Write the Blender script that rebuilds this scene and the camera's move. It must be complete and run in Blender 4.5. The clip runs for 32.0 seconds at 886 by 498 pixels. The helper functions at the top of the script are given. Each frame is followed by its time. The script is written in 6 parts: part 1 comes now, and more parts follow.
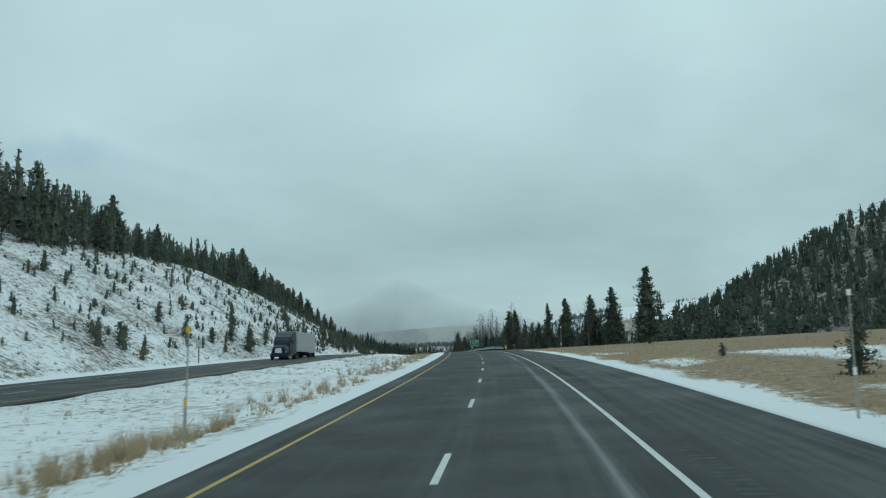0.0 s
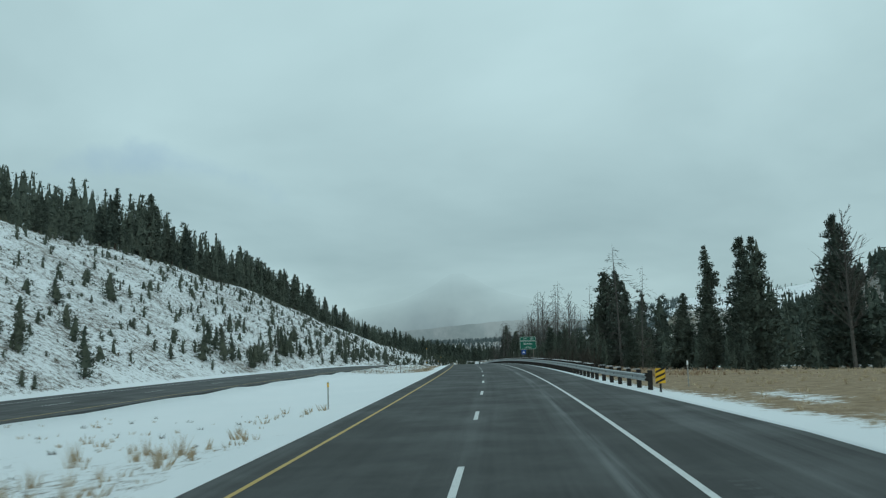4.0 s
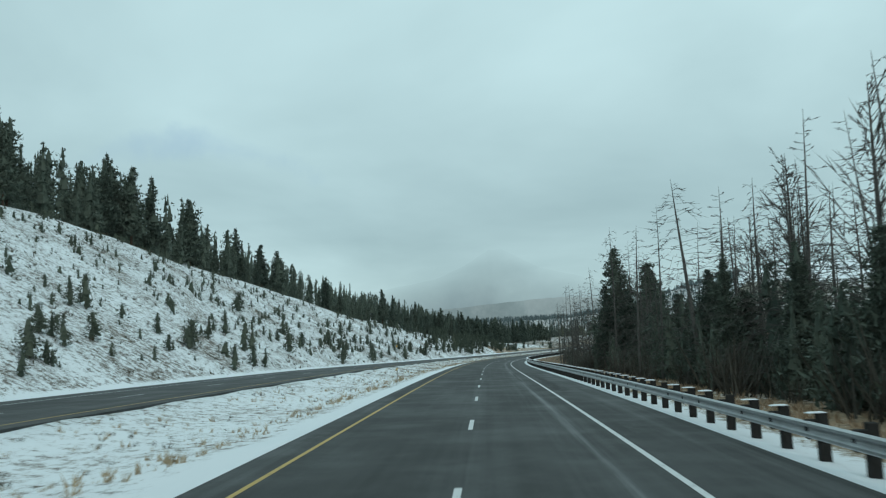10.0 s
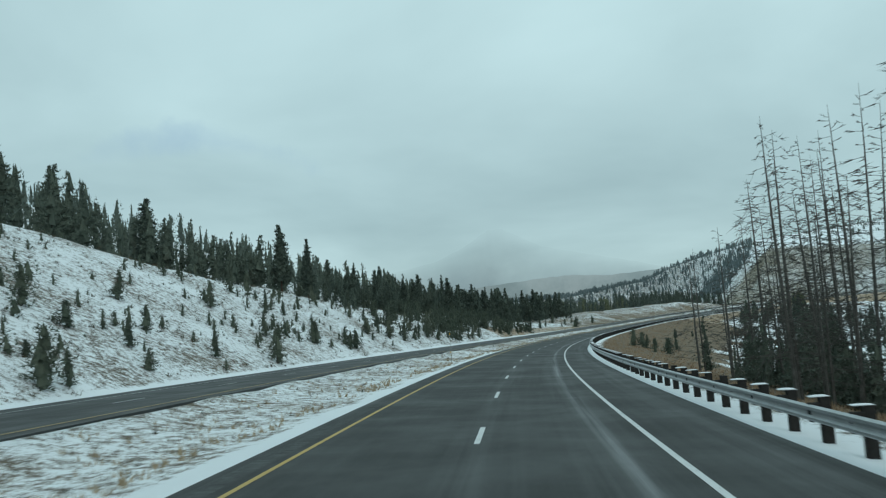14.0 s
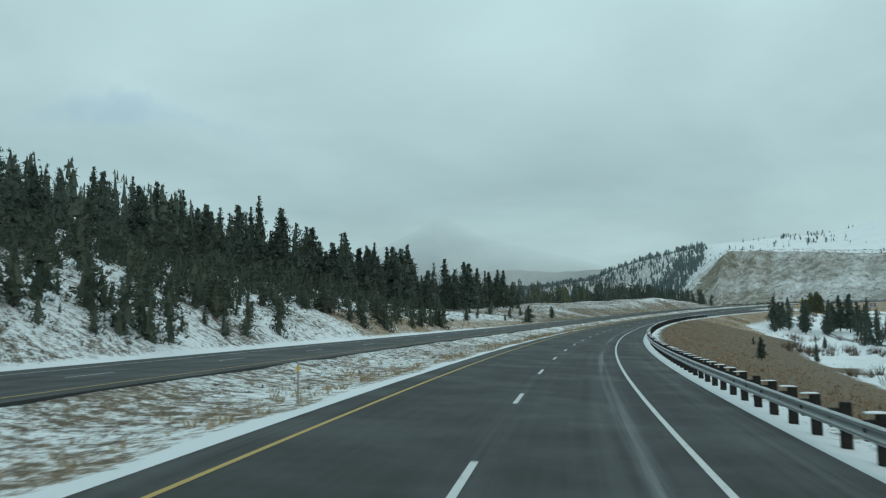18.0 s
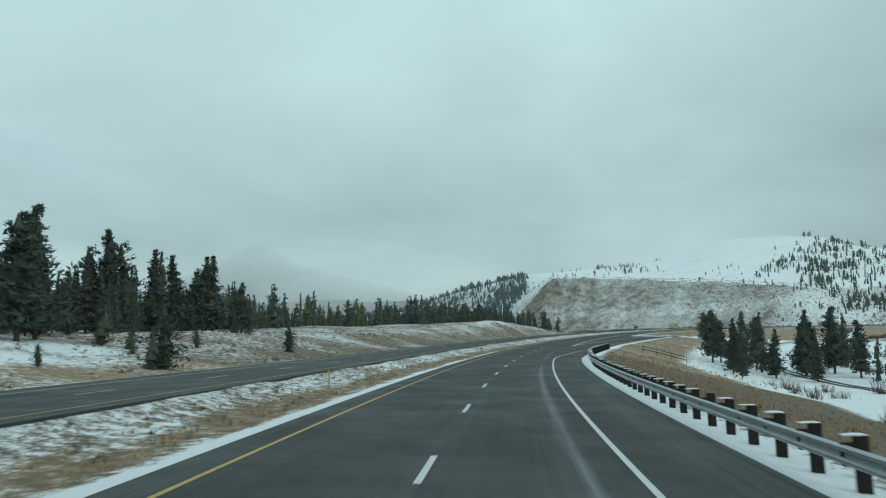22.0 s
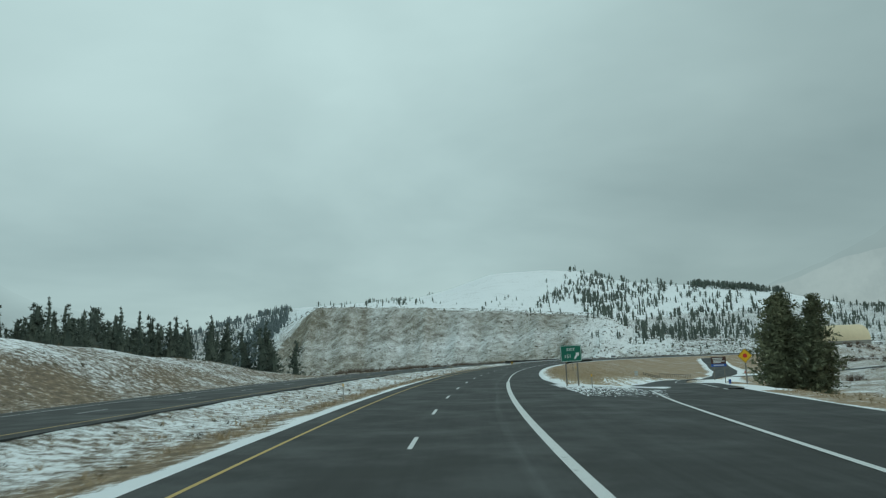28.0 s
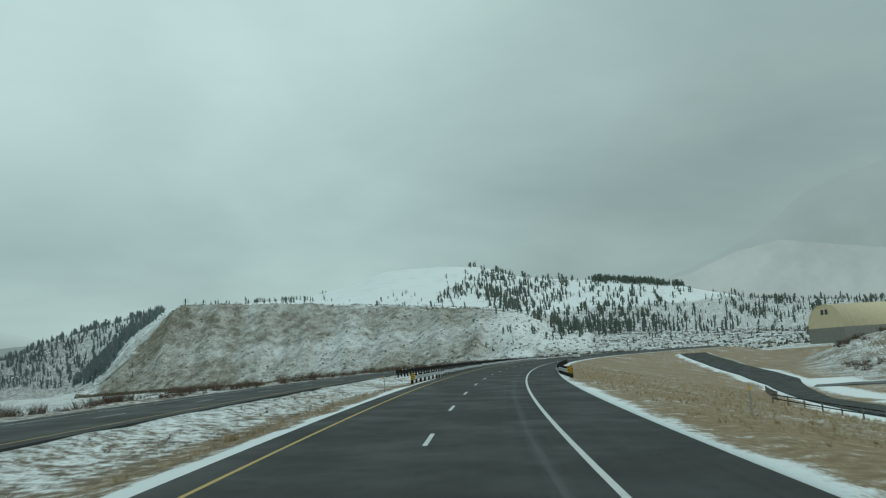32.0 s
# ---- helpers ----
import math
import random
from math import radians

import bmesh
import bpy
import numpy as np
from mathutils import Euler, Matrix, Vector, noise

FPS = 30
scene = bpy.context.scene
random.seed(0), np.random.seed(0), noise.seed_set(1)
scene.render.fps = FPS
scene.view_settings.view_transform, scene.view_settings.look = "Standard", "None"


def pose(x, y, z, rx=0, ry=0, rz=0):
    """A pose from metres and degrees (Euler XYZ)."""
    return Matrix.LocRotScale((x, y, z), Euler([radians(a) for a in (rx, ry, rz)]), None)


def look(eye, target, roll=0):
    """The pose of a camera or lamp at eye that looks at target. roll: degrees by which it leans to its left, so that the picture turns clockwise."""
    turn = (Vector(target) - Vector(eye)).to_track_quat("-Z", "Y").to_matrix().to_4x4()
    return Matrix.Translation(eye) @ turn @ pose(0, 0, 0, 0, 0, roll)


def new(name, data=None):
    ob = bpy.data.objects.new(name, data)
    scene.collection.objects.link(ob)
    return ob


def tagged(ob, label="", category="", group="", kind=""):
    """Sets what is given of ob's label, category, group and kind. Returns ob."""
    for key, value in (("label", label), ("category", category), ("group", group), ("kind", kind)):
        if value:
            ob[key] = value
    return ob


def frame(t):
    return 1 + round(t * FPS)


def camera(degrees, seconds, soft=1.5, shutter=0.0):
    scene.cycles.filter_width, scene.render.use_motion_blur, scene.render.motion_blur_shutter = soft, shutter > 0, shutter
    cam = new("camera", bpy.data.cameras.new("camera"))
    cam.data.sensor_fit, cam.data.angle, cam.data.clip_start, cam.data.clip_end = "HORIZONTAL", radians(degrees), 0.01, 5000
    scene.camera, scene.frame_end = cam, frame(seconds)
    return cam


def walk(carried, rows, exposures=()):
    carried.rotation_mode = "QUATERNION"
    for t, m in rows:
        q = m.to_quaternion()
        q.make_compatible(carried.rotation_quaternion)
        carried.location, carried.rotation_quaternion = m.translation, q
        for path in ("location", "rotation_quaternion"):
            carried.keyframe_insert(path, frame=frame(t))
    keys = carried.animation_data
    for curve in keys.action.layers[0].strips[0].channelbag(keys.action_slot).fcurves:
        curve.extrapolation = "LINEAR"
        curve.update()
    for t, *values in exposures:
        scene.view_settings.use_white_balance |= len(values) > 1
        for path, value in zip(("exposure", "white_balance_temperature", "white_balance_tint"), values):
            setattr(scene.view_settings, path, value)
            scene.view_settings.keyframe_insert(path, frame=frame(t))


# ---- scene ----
cam = camera(58.35, 32.0, soft=1.2, shutter=0.15)
# seconds and pose of the moving camera
PATH = [
    (0.0, pose(1.24, -0.20, 2.307, 97.77, 0.84, -0.39)),
    (0.5, pose(2.57, 15.02, 2.800, 97.80, 1.42, -0.04)),
    (1.0, pose(3.73, 30.26, 3.260, 98.26, 1.29, 0.41)),
    (1.5, pose(4.69, 45.51, 3.685, 99.16, 1.25, 0.89)),
    (2.0, pose(5.48, 60.76, 4.075, 99.26, 0.60, 1.56)),
    (2.5, pose(6.32, 76.02, 4.436, 98.47, 0.70, 2.83)),
    (3.0, pose(7.01, 91.28, 4.758, 97.84, 1.30, 3.39)),
    (3.5, pose(7.45, 106.55, 5.040, 97.52, 1.52, 3.54)),
    (4.0, pose(7.73, 121.83, 5.280, 97.53, 1.57, 3.78)),
    (4.5, pose(7.87, 137.10, 5.478, 97.56, 1.66, 4.32)),
    (5.0, pose(7.87, 152.38, 5.632, 97.60, 1.76, 4.86)),
    (5.5, pose(7.74, 167.65, 5.742, 97.61, 1.80, 5.10)),
    (6.0, pose(7.48, 182.93, 5.809, 97.72, 1.42, 5.43)),
    (6.5, pose(7.14, 198.20, 5.835, 98.14, 1.69, 6.64)),
    (7.0, pose(6.70, 213.46, 5.825, 98.74, 1.86, 8.55)),
    (7.5, pose(6.09, 228.72, 5.781, 98.91, 1.28, 9.88)),
    (8.0, pose(5.39, 243.98, 5.707, 98.98, 1.31, 9.29)),
    (8.5, pose(4.56, 259.56, 5.598, 98.05, 2.97, 8.07)),
    (9.0, pose(3.66, 275.14, 5.457, 96.94, 3.13, 7.29)),
    (9.5, pose(2.85, 290.83, 5.279, 96.55, 2.02, 6.79)),
    (10.0, pose(2.00, 306.51, 5.065, 96.16, 2.01, 6.64)),
    (10.5, pose(1.24, 322.30, 4.811, 95.63, 2.85, 6.80)),
    (11.0, pose(0.45, 338.09, 4.520, 95.88, 3.18, 6.78)),
    (11.5, pose(-0.46, 353.82, 4.196, 96.27, 3.92, 6.41)),
    (12.0, pose(-1.35, 369.55, 3.846, 96.04, 4.66, 6.38)),
    (12.5, pose(-2.36, 385.41, 3.472, 95.70, 4.63, 6.67)),
    (13.0, pose(-3.31, 401.28, 3.084, 95.36, 4.31, 6.96)),
    (13.5, pose(-4.12, 417.34, 2.682, 95.19, 4.21, 7.14)),
    (14.0, pose(-4.81, 433.40, 2.280, 95.10, 4.24, 6.85)),
    (14.5, pose(-5.34, 449.46, 1.880, 94.89, 4.30, 6.20)),
    (15.0, pose(-5.68, 465.53, 1.487, 94.69, 4.36, 5.56)),
    (15.5, pose(-5.79, 481.60, 1.102, 94.60, 4.39, 5.27)),
    (16.0, pose(-5.66, 497.66, 0.726, 94.95, 3.89, 3.43)),
    (16.5, pose(-5.13, 513.83, 0.353, 95.76, 2.42, 1.67)),
    (17.0, pose(-4.30, 529.99, -0.011, 95.52, 3.05, 1.05)),
    (17.5, pose(-3.17, 546.13, -0.364, 94.98, 1.38, 0.92)),
    (18.0, pose(-1.72, 562.23, -0.703, 94.26, 1.01, 2.72)),
    (18.5, pose(0.02, 578.36, -1.024, 93.61, 3.25, 2.53)),
    (19.0, pose(2.07, 594.44, -1.324, 94.71, 3.30, -1.44)),
    (19.5, pose(4.34, 610.50, -1.595, 94.73, 4.71, -3.74)),
    (20.0, pose(6.92, 626.50, -1.839, 93.87, 5.02, -4.63)),
    (20.5, pose(9.85, 642.76, -2.056, 93.91, 5.14, -6.02)),
    (21.0, pose(13.09, 658.95, -2.240, 94.13, 4.26, -7.14)),
    (21.5, pose(16.50, 675.11, -2.387, 95.56, 1.54, -8.64)),
    (22.0, pose(20.20, 691.21, -2.502, 96.28, 1.22, -9.98)),
    (22.5, pose(24.25, 707.23, -2.587, 96.52, 1.70, -11.25)),
    (23.0, pose(28.58, 723.18, -2.643, 96.07, 2.37, -12.61)),
    (23.5, pose(33.17, 739.05, -2.671, 95.76, 1.63, -13.96)),
    (24.0, pose(38.04, 754.84, -2.673, 96.68, -0.40, -15.49)),
    (24.5, pose(43.23, 770.60, -2.649, 97.30, -0.13, -16.60)),
    (25.0, pose(48.73, 786.27, -2.600, 97.31, 0.94, -17.62)),
    (25.5, pose(54.57, 801.80, -2.526, 97.18, 1.05, -19.30)),
    (26.0, pose(60.72, 817.22, -2.426, 97.24, 1.30, -20.14)),
    (26.5, pose(67.18, 832.59, -2.301, 97.39, 1.84, -21.99)),
    (27.0, pose(73.93, 847.84, -2.154, 97.54, 2.37, -23.84)),
    (27.5, pose(80.97, 862.95, -1.988, 97.60, 2.62, -24.68)),
    (28.0, pose(88.31, 877.92, -1.807, 98.52, 2.53, -26.35)),
    (28.5, pose(96.02, 892.79, -1.614, 98.72, 2.52, -28.18)),
    (29.0, pose(104.03, 907.50, -1.411, 98.22, 2.92, -29.30)),
    (29.5, pose(112.33, 922.04, -1.203, 97.73, 3.90, -29.96)),
    (30.0, pose(120.92, 936.41, -0.995, 97.85, 4.08, -30.79)),
    (30.5, pose(129.71, 950.70, -0.791, 98.45, 3.18, -30.98)),
    (31.0, pose(138.77, 964.81, -0.598, 98.34, 2.89, -31.60)),
    (31.5, pose(148.12, 978.74, -0.418, 97.86, 3.52, -32.60)),
    (32.0, pose(157.73, 992.49, -0.249, 98.18, 3.94, -33.60)),
]
walk(cam, PATH, [(0.0, -0.06, 6500, 10), (3.0, -0.1, 6500, 10), (6.0, -0.04, 6500, 10), (8.0, -0.08, 6500, 10), (10.0, 0.06, 6500, 10), (14.0, 0.04, 6500, 10), (17.0, -0.02, 6550, 10), (21.0, 0.03, 6600, 9.5), (25.0, -0.1, 6650, 9.5), (32.0, -0.11, 6950, 9)])

# ---- world and light: overcast winter sky, weak broad sun behind cloud ----
world = bpy.data.worlds.new("overcast_sky")
scene.world = world
world.use_nodes = True
wn, wl = world.node_tree.nodes, world.node_tree.links
wn.clear()


def wnode(kind, **inputs):
    n = wn.new(kind)
    for k, v in inputs.items():
        n.inputs[k.replace("_", " ")].default_value = v
    return n


SUN_EL, SUN_AZ = 38.0, 150.0
sky = wn.new("ShaderNodeTexSky")
sky.sky_type = "NISHITA"
sky.sun_disc = False
sky.sun_elevation, sky.sun_rotation = radians(SUN_EL), radians(SUN_AZ)
coord = wn.new("ShaderNodeTexCoord")
sep = wn.new("ShaderNodeSeparateXYZ")
wl.new(coord.outputs["Generated"], sep.inputs[0])
lift = wn.new("ShaderNodeMath")
lift.operation, lift.inputs[1].default_value = "ADD", 0.22
wl.new(sep.outputs["Z"], lift.inputs[0])
flat = wn.new("ShaderNodeVectorMath")
flat.operation = "DIVIDE"
cmb = wn.new("ShaderNodeCombineXYZ")
for k in range(3):
    wl.new(lift.outputs[0], cmb.inputs[k])
wl.new(coord.outputs["Generated"], flat.inputs[0])
wl.new(cmb.outputs[0], flat.inputs[1])
big = wnode("ShaderNodeTexNoise", Scale=0.8, Detail=5.0, Roughness=0.5, Distortion=0.3)
wl.new(flat.outputs[0], big.inputs["Vector"])
ramp = wn.new("ShaderNodeValToRGB")
ramp.color_ramp.elements[0].position, ramp.color_ramp.elements[0].color = 0.3, (0.325, 0.475, 0.5, 1)
ramp.color_ramp.elements[1].position, ramp.color_ramp.elements[1].color = 0.72, (0.5, 0.7, 0.725, 1)
wl.new(big.outputs["Fac"], ramp.inputs[0])
# an overcast sky is brightest overhead
up = wn.new("ShaderNodeMapRange")
up.inputs["From Min"].default_value, up.inputs["From Max"].default_value = 0.05, 0.8
up.inputs["To Min"].default_value, up.inputs["To Max"].default_value = 1.04, 1.36
wl.new(sep.outputs["Z"], up.inputs["Value"])
# a darker snow-laden bank of cloud over the far end of the valley
bank_dir = wn.new("ShaderNodeVectorMath")
bank_dir.operation = "DOT_PRODUCT"
bank_dir.inputs[1].default_value = (math.sin(radians(64)), math.cos(radians(64)), 0.1)
wl.new(coord.outputs["Generated"], bank_dir.inputs[0])
bank_amt = wn.new("ShaderNodeMapRange")
bank_amt.interpolation_type = "SMOOTHSTEP"
bank_amt.inputs["From Min"].default_value, bank_amt.inputs["From Max"].default_value = 0.8, 1.0
bank_amt.inputs["To Min"].default_value, bank_amt.inputs["To Max"].default_value = 1.0, 0.72
wl.new(bank_dir.outputs["Value"], bank_amt.inputs["Value"])
up2 = wn.new("ShaderNodeMath")
up2.operation = "MULTIPLY"
wl.new(up.outputs[0], up2.inputs[0])
wl.new(bank_amt.outputs[0], up2.inputs[1])
bright = wn.new("ShaderNodeVectorMath")
bright.operation = "SCALE"
wl.new(ramp.outputs[0], bright.inputs[0])
wl.new(up2.outputs[0], bright.inputs["Scale"])
# a thin bluish rift in the cloud over the left hills
def wmath(op, a, b=0.0):
    n = wn.new("ShaderNodeMath")
    n.operation = op
    for k, v in enumerate((a, b)):
        if isinstance(v, (int, float)):
            n.inputs[k].default_value = v
        else:
            wl.new(v, n.inputs[k])
    return n.outputs[0]


def wdot(v):
    n = wn.new("ShaderNodeVectorMath")
    n.operation = "DOT_PRODUCT"
    n.inputs[1].default_value = v
    wl.new(coord.outputs["Generated"], n.inputs[0])
    return n.outputs["Value"]


r_b, r_e = radians(24.0), radians(13.6)
rift_mid = Vector((-math.sin(r_b) * math.cos(r_e), math.cos(r_b) * math.cos(r_e), math.sin(r_e)))
rift_side = Vector((math.cos(r_b), math.sin(r_b), 0.0))
rift_up = rift_side.cross(rift_mid)
fine_cloud = wnode("ShaderNodeTexNoise", Scale=9.0, Detail=5.0, Roughness=0.6, Distortion=0.4)
wl.new(coord.outputs["Generated"], fine_cloud.inputs["Vector"])
along_r, over_r = wdot(rift_side), wdot(rift_up)
bowed = wmath("ADD", over_r, wmath("MULTIPLY", wmath("MULTIPLY", along_r, along_r), 1.6))
rift = wmath("ADD", wmath("POWER", wmath("DIVIDE", along_r, 0.12), 2.0), wmath("POWER", wmath("DIVIDE", bowed, 0.022), 2.0))
rift = wmath("ADD", rift, wmath("MULTIPLY", wmath("SUBTRACT", fine_cloud.outputs["Fac"], 0.5), 5.0))
rift_amt = wn.new("ShaderNodeMapRange")
rift_amt.interpolation_type = "SMOOTHSTEP"
rift_amt.inputs["From Min"].default_value, rift_amt.inputs["From Max"].default_value = -0.4, 1.5
rift_amt.inputs["To Min"].default_value, rift_amt.inputs["To Max"].default_value = 0.6, 0.0
wl.new(rift, rift_amt.inputs["Value"])
rift_amt2 = wmath("MULTIPLY", rift_amt.outputs[0], wmath("GREATER_THAN", wdot(rift_mid), 0.5))
rift_mix = wn.new("ShaderNodeMix")
rift_mix.data_type = "RGBA"
rift_mix.inputs[7].default_value = (0.36, 0.54, 0.66, 1)
wl.new(rift_amt2, rift_mix.inputs[0])
wl.new(bright.outputs[0], rift_mix.inputs[6])
# soft small-scale mottling of the cloud
mottle = wn.new("ShaderNodeVectorMath")
mottle.operation = "SCALE"
wl.new(rift_mix.outputs[2], mottle.inputs[0])
soft_cloud = wnode("ShaderNodeTexNoise", Scale=3.0, Detail=4.0, Roughness=0.5, Distortion=0.6)
wl.new(coord.outputs["Generated"], soft_cloud.inputs["Vector"])
wl.new(wmath("ADD", wmath("MULTIPLY", soft_cloud.outputs["Fac"], 0.12), 0.95), mottle.inputs["Scale"])
bg_cloud = wnode("ShaderNodeBackground", Strength=1.0)
wl.new(mottle.outputs[0], bg_cloud.inputs["Color"])
bg_sky = wnode("ShaderNodeBackground", Strength=0.05)
wl.new(sky.outputs[0], bg_sky.inputs["Color"])
both = wn.new("ShaderNodeMixShader")
both.inputs[0].default_value = 0.88
wl.new(bg_sky.outputs[0], both.inputs[1])
wl.new(bg_cloud.outputs[0], both.inputs[2])
wout = wn.new("ShaderNodeOutputWorld")
wl.new(both.outputs[0], wout.inputs["Surface"])

sun_data = bpy.data.lights.new("sun", "SUN")
sun_data.energy, sun_data.angle, sun_data.color = 0.4, radians(25), (1.0, 0.96, 0.9)
sun = new("sun", sun_data)
sun.matrix_world = look((0, 0, 0), (-math.sin(radians(SUN_AZ)) * math.cos(radians(SUN_EL)), -math.cos(radians(SUN_AZ)) * math.cos(radians(SUN_EL)), -math.sin(radians(SUN_EL))))

# ---- materials ----


class Mat:
    """A node material with short helpers."""

    def __init__(self, name, rough=0.8, metal=0.0, spec=0.3):
        self.m = bpy.data.materials.new(name)
        self.m.use_nodes = True
        self.n, self.l = self.m.node_tree.nodes, self.m.node_tree.links
        self.b = self.n["Principled BSDF"]
        self.b.inputs["Roughness"].default_value = rough
        self.b.inputs["Metallic"].default_value = metal
        self.b.inputs["Specular IOR Level"].default_value = spec
        self.geo = self.n.new("ShaderNodeNewGeometry")

    def val(self, sock, v):
        if isinstance(v, (int, float)):
            sock.default_value = v
        elif isinstance(v, tuple):
            sock.default_value = (*v, 1.0) if len(v) == 3 else v
        else:
            self.l.new(v, sock)

    def noise(self, scale, detail=4.0, rough=0.6, vec=None, stretch=None):
        n = self.n.new("ShaderNodeTexNoise")
        n.inputs["Scale"].default_value, n.inputs["Detail"].default_value, n.inputs["Roughness"].default_value = scale, detail, rough
        src = vec if vec is not None else self.geo.outputs["Position"]
        if stretch:
            mp = self.n.new("ShaderNodeMapping")
            mp.inputs["Scale"].default_value = stretch
            self.l.new(src, mp.inputs["Vector"])
            src = mp.outputs[0]
        self.l.new(src, n.inputs["Vector"])
        return n.outputs["Fac"]

    def math(self, op, a, b=0.0, c=0.0):
        n = self.n.new("ShaderNodeMath")
        n.operation = op
        for k, v in enumerate((a, b, c)):
            self.val(n.inputs[k], v)
        return n.outputs[0]

    def step(self, v, lo, hi, to0=0.0, to1=1.0):
        n = self.n.new("ShaderNodeMapRange")
        n.interpolation_type = "SMOOTHSTEP"
        for k, x in (("Value", v), ("From Min", lo), ("From Max", hi), ("To Min", to0), ("To Max", to1)):
            self.val(n.inputs[k], x)
        return n.outputs[0]

    def mix(self, f, a, b):
        n = self.n.new("ShaderNodeMix")
        n.data_type = "RGBA"
        self.val(n.inputs[0], f)
        self.val(n.inputs[6], a)
        self.val(n.inputs[7], b)
        return n.outputs[2]

    def attr(self, name):
        n = self.n.new("ShaderNodeAttribute")
        n.attribute_name = name
        return n.outputs["Fac"]

    def rand(self):
        return self.n.new("ShaderNodeObjectInfo").outputs["Random"]

    def island(self):
        return self.geo.outputs["Random Per Island"]

    def color(self, v):
        self.val(self.b.inputs["Base Color"], v)
        return self

    def bump(self, v, dist=0.02, strength=0.6):
        n = self.n.new("ShaderNodeBump")
        n.inputs["Distance"].default_value, n.inputs["Strength"].default_value = dist, strength
        self.l.new(v, n.inputs["Height"])
        self.l.new(n.outputs[0], self.b.inputs["Normal"])
        return self


def plain(name, c, rough=0.7, metal=0.0, grain=6.0, vary=0.18, spec=0.3, bump=0.0):
    """A painted or raw surface with grain at two scales."""
    m = Mat(name, rough, metal, spec)
    v = m.math("ADD", m.math("MULTIPLY", m.noise(grain, 5), 0.6), m.math("MULTIPLY", m.noise(grain * 9, 3), 0.4))
    lo, hi = tuple(x * (1 - vary) for x in c), tuple(min(1.0, x * (1 + vary)) for x in c)
    m.color(m.mix(m.step(v, 0.3, 0.7), lo, hi))
    if bump:
        m.bump(v, bump)
    return m.m


# snow, dry grass, soil and rock on the ground
gm = Mat("snowy_ground", 0.9, 0, 0.15)
n_big, n_mid, n_fine = gm.noise(0.13, 6, 0.65), gm.noise(1.9, 6, 0.7), gm.noise(10.0, 5, 0.8)
n_mix = gm.math("ADD", gm.math("ADD", gm.math("MULTIPLY", n_big, 0.22), gm.math("MULTIPLY", n_mid, 0.4)), gm.math("MULTIPLY", n_fine, 0.38))
n_crag, n_scree = gm.noise(0.09, 7, 0.75, stretch=(1.0, 1.0, 0.4)), gm.noise(1.3, 6, 0.8)
cover = gm.math("ADD", gm.attr("snow"), gm.math("MULTIPLY", gm.math("SUBTRACT", n_mix, 0.5), 3.2))
# on the crags the snow lies as a thin broken dusting
dust = gm.math("ADD", gm.attr("snow"), gm.math("ADD", gm.math("MULTIPLY", gm.math("SUBTRACT", n_crag, 0.5), 0.9), gm.math("MULTIPLY", gm.math("SUBTRACT", n_scree, 0.5), 2.6)))
on_rock = gm.step(gm.attr("rocky"), 0.3, 0.7)
mask = gm.math("ADD", gm.math("MULTIPLY", gm.step(cover, 0.38, 0.62), gm.math("SUBTRACT", 1.0, on_rock)), gm.math("MULTIPLY", gm.step(dust, 0.3, 0.82, 0.0, 0.92), on_rock))
tan = gm.mix(gm.step(n_mid, 0.3, 0.7), (0.23, 0.165, 0.105), (0.38, 0.285, 0.19))
soil = gm.mix(gm.step(n_fine, 0.3, 0.7), (0.08, 0.066, 0.05), (0.2, 0.16, 0.12))
rock = gm.mix(gm.step(n_crag, 0.35, 0.65), (0.14, 0.122, 0.09), (0.29, 0.26, 0.2))
rock = gm.mix(gm.step(n_scree, 0.3, 0.55, 0.5, 0.0), rock, (0.08, 0.072, 0.06))
bare = gm.mix(on_rock, gm.mix(gm.step(gm.math("ADD", gm.attr("dry"), gm.math("SUBTRACT", n_mid, 0.5)), 0.3, 0.7), soil, tan), rock)
gm.color(gm.mix(mask, bare, gm.mix(n_big, (0.78, 0.82, 0.85), (0.88, 0.9, 0.92))))
gm.bump(gm.math("ADD", n_mid, gm.math("MULTIPLY", n_fine, 0.5)), 0.1, 0.7)
GROUND = gm.m

# asphalt with tyre polish, frost streaks and fine aggregate; u runs across the road
am = Mat("asphalt", 0.75, 0, 0.22)
agg, patch = am.noise(60.0, 3, 0.7), am.noise(0.35, 5, 0.6)
flow = am.n.new("ShaderNodeCombineXYZ")
am.l.new(am.math("MULTIPLY", am.attr("across"), 3.0), flow.inputs[0])
am.l.new(am.math("MULTIPLY", am.attr("chain"), 0.045), flow.inputs[1])
streak = am.noise(1.0, 4, 0.6, vec=flow.outputs[0])
tone = am.math("ADD", am.math("ADD", am.math("MULTIPLY", agg, 0.4), am.math("MULTIPLY", patch, 0.35)), am.math("MULTIPLY", streak, 0.25))
base = am.mix(am.step(tone, 0.35, 0.65), (0.026, 0.028, 0.0278), (0.046, 0.048, 0.0473))
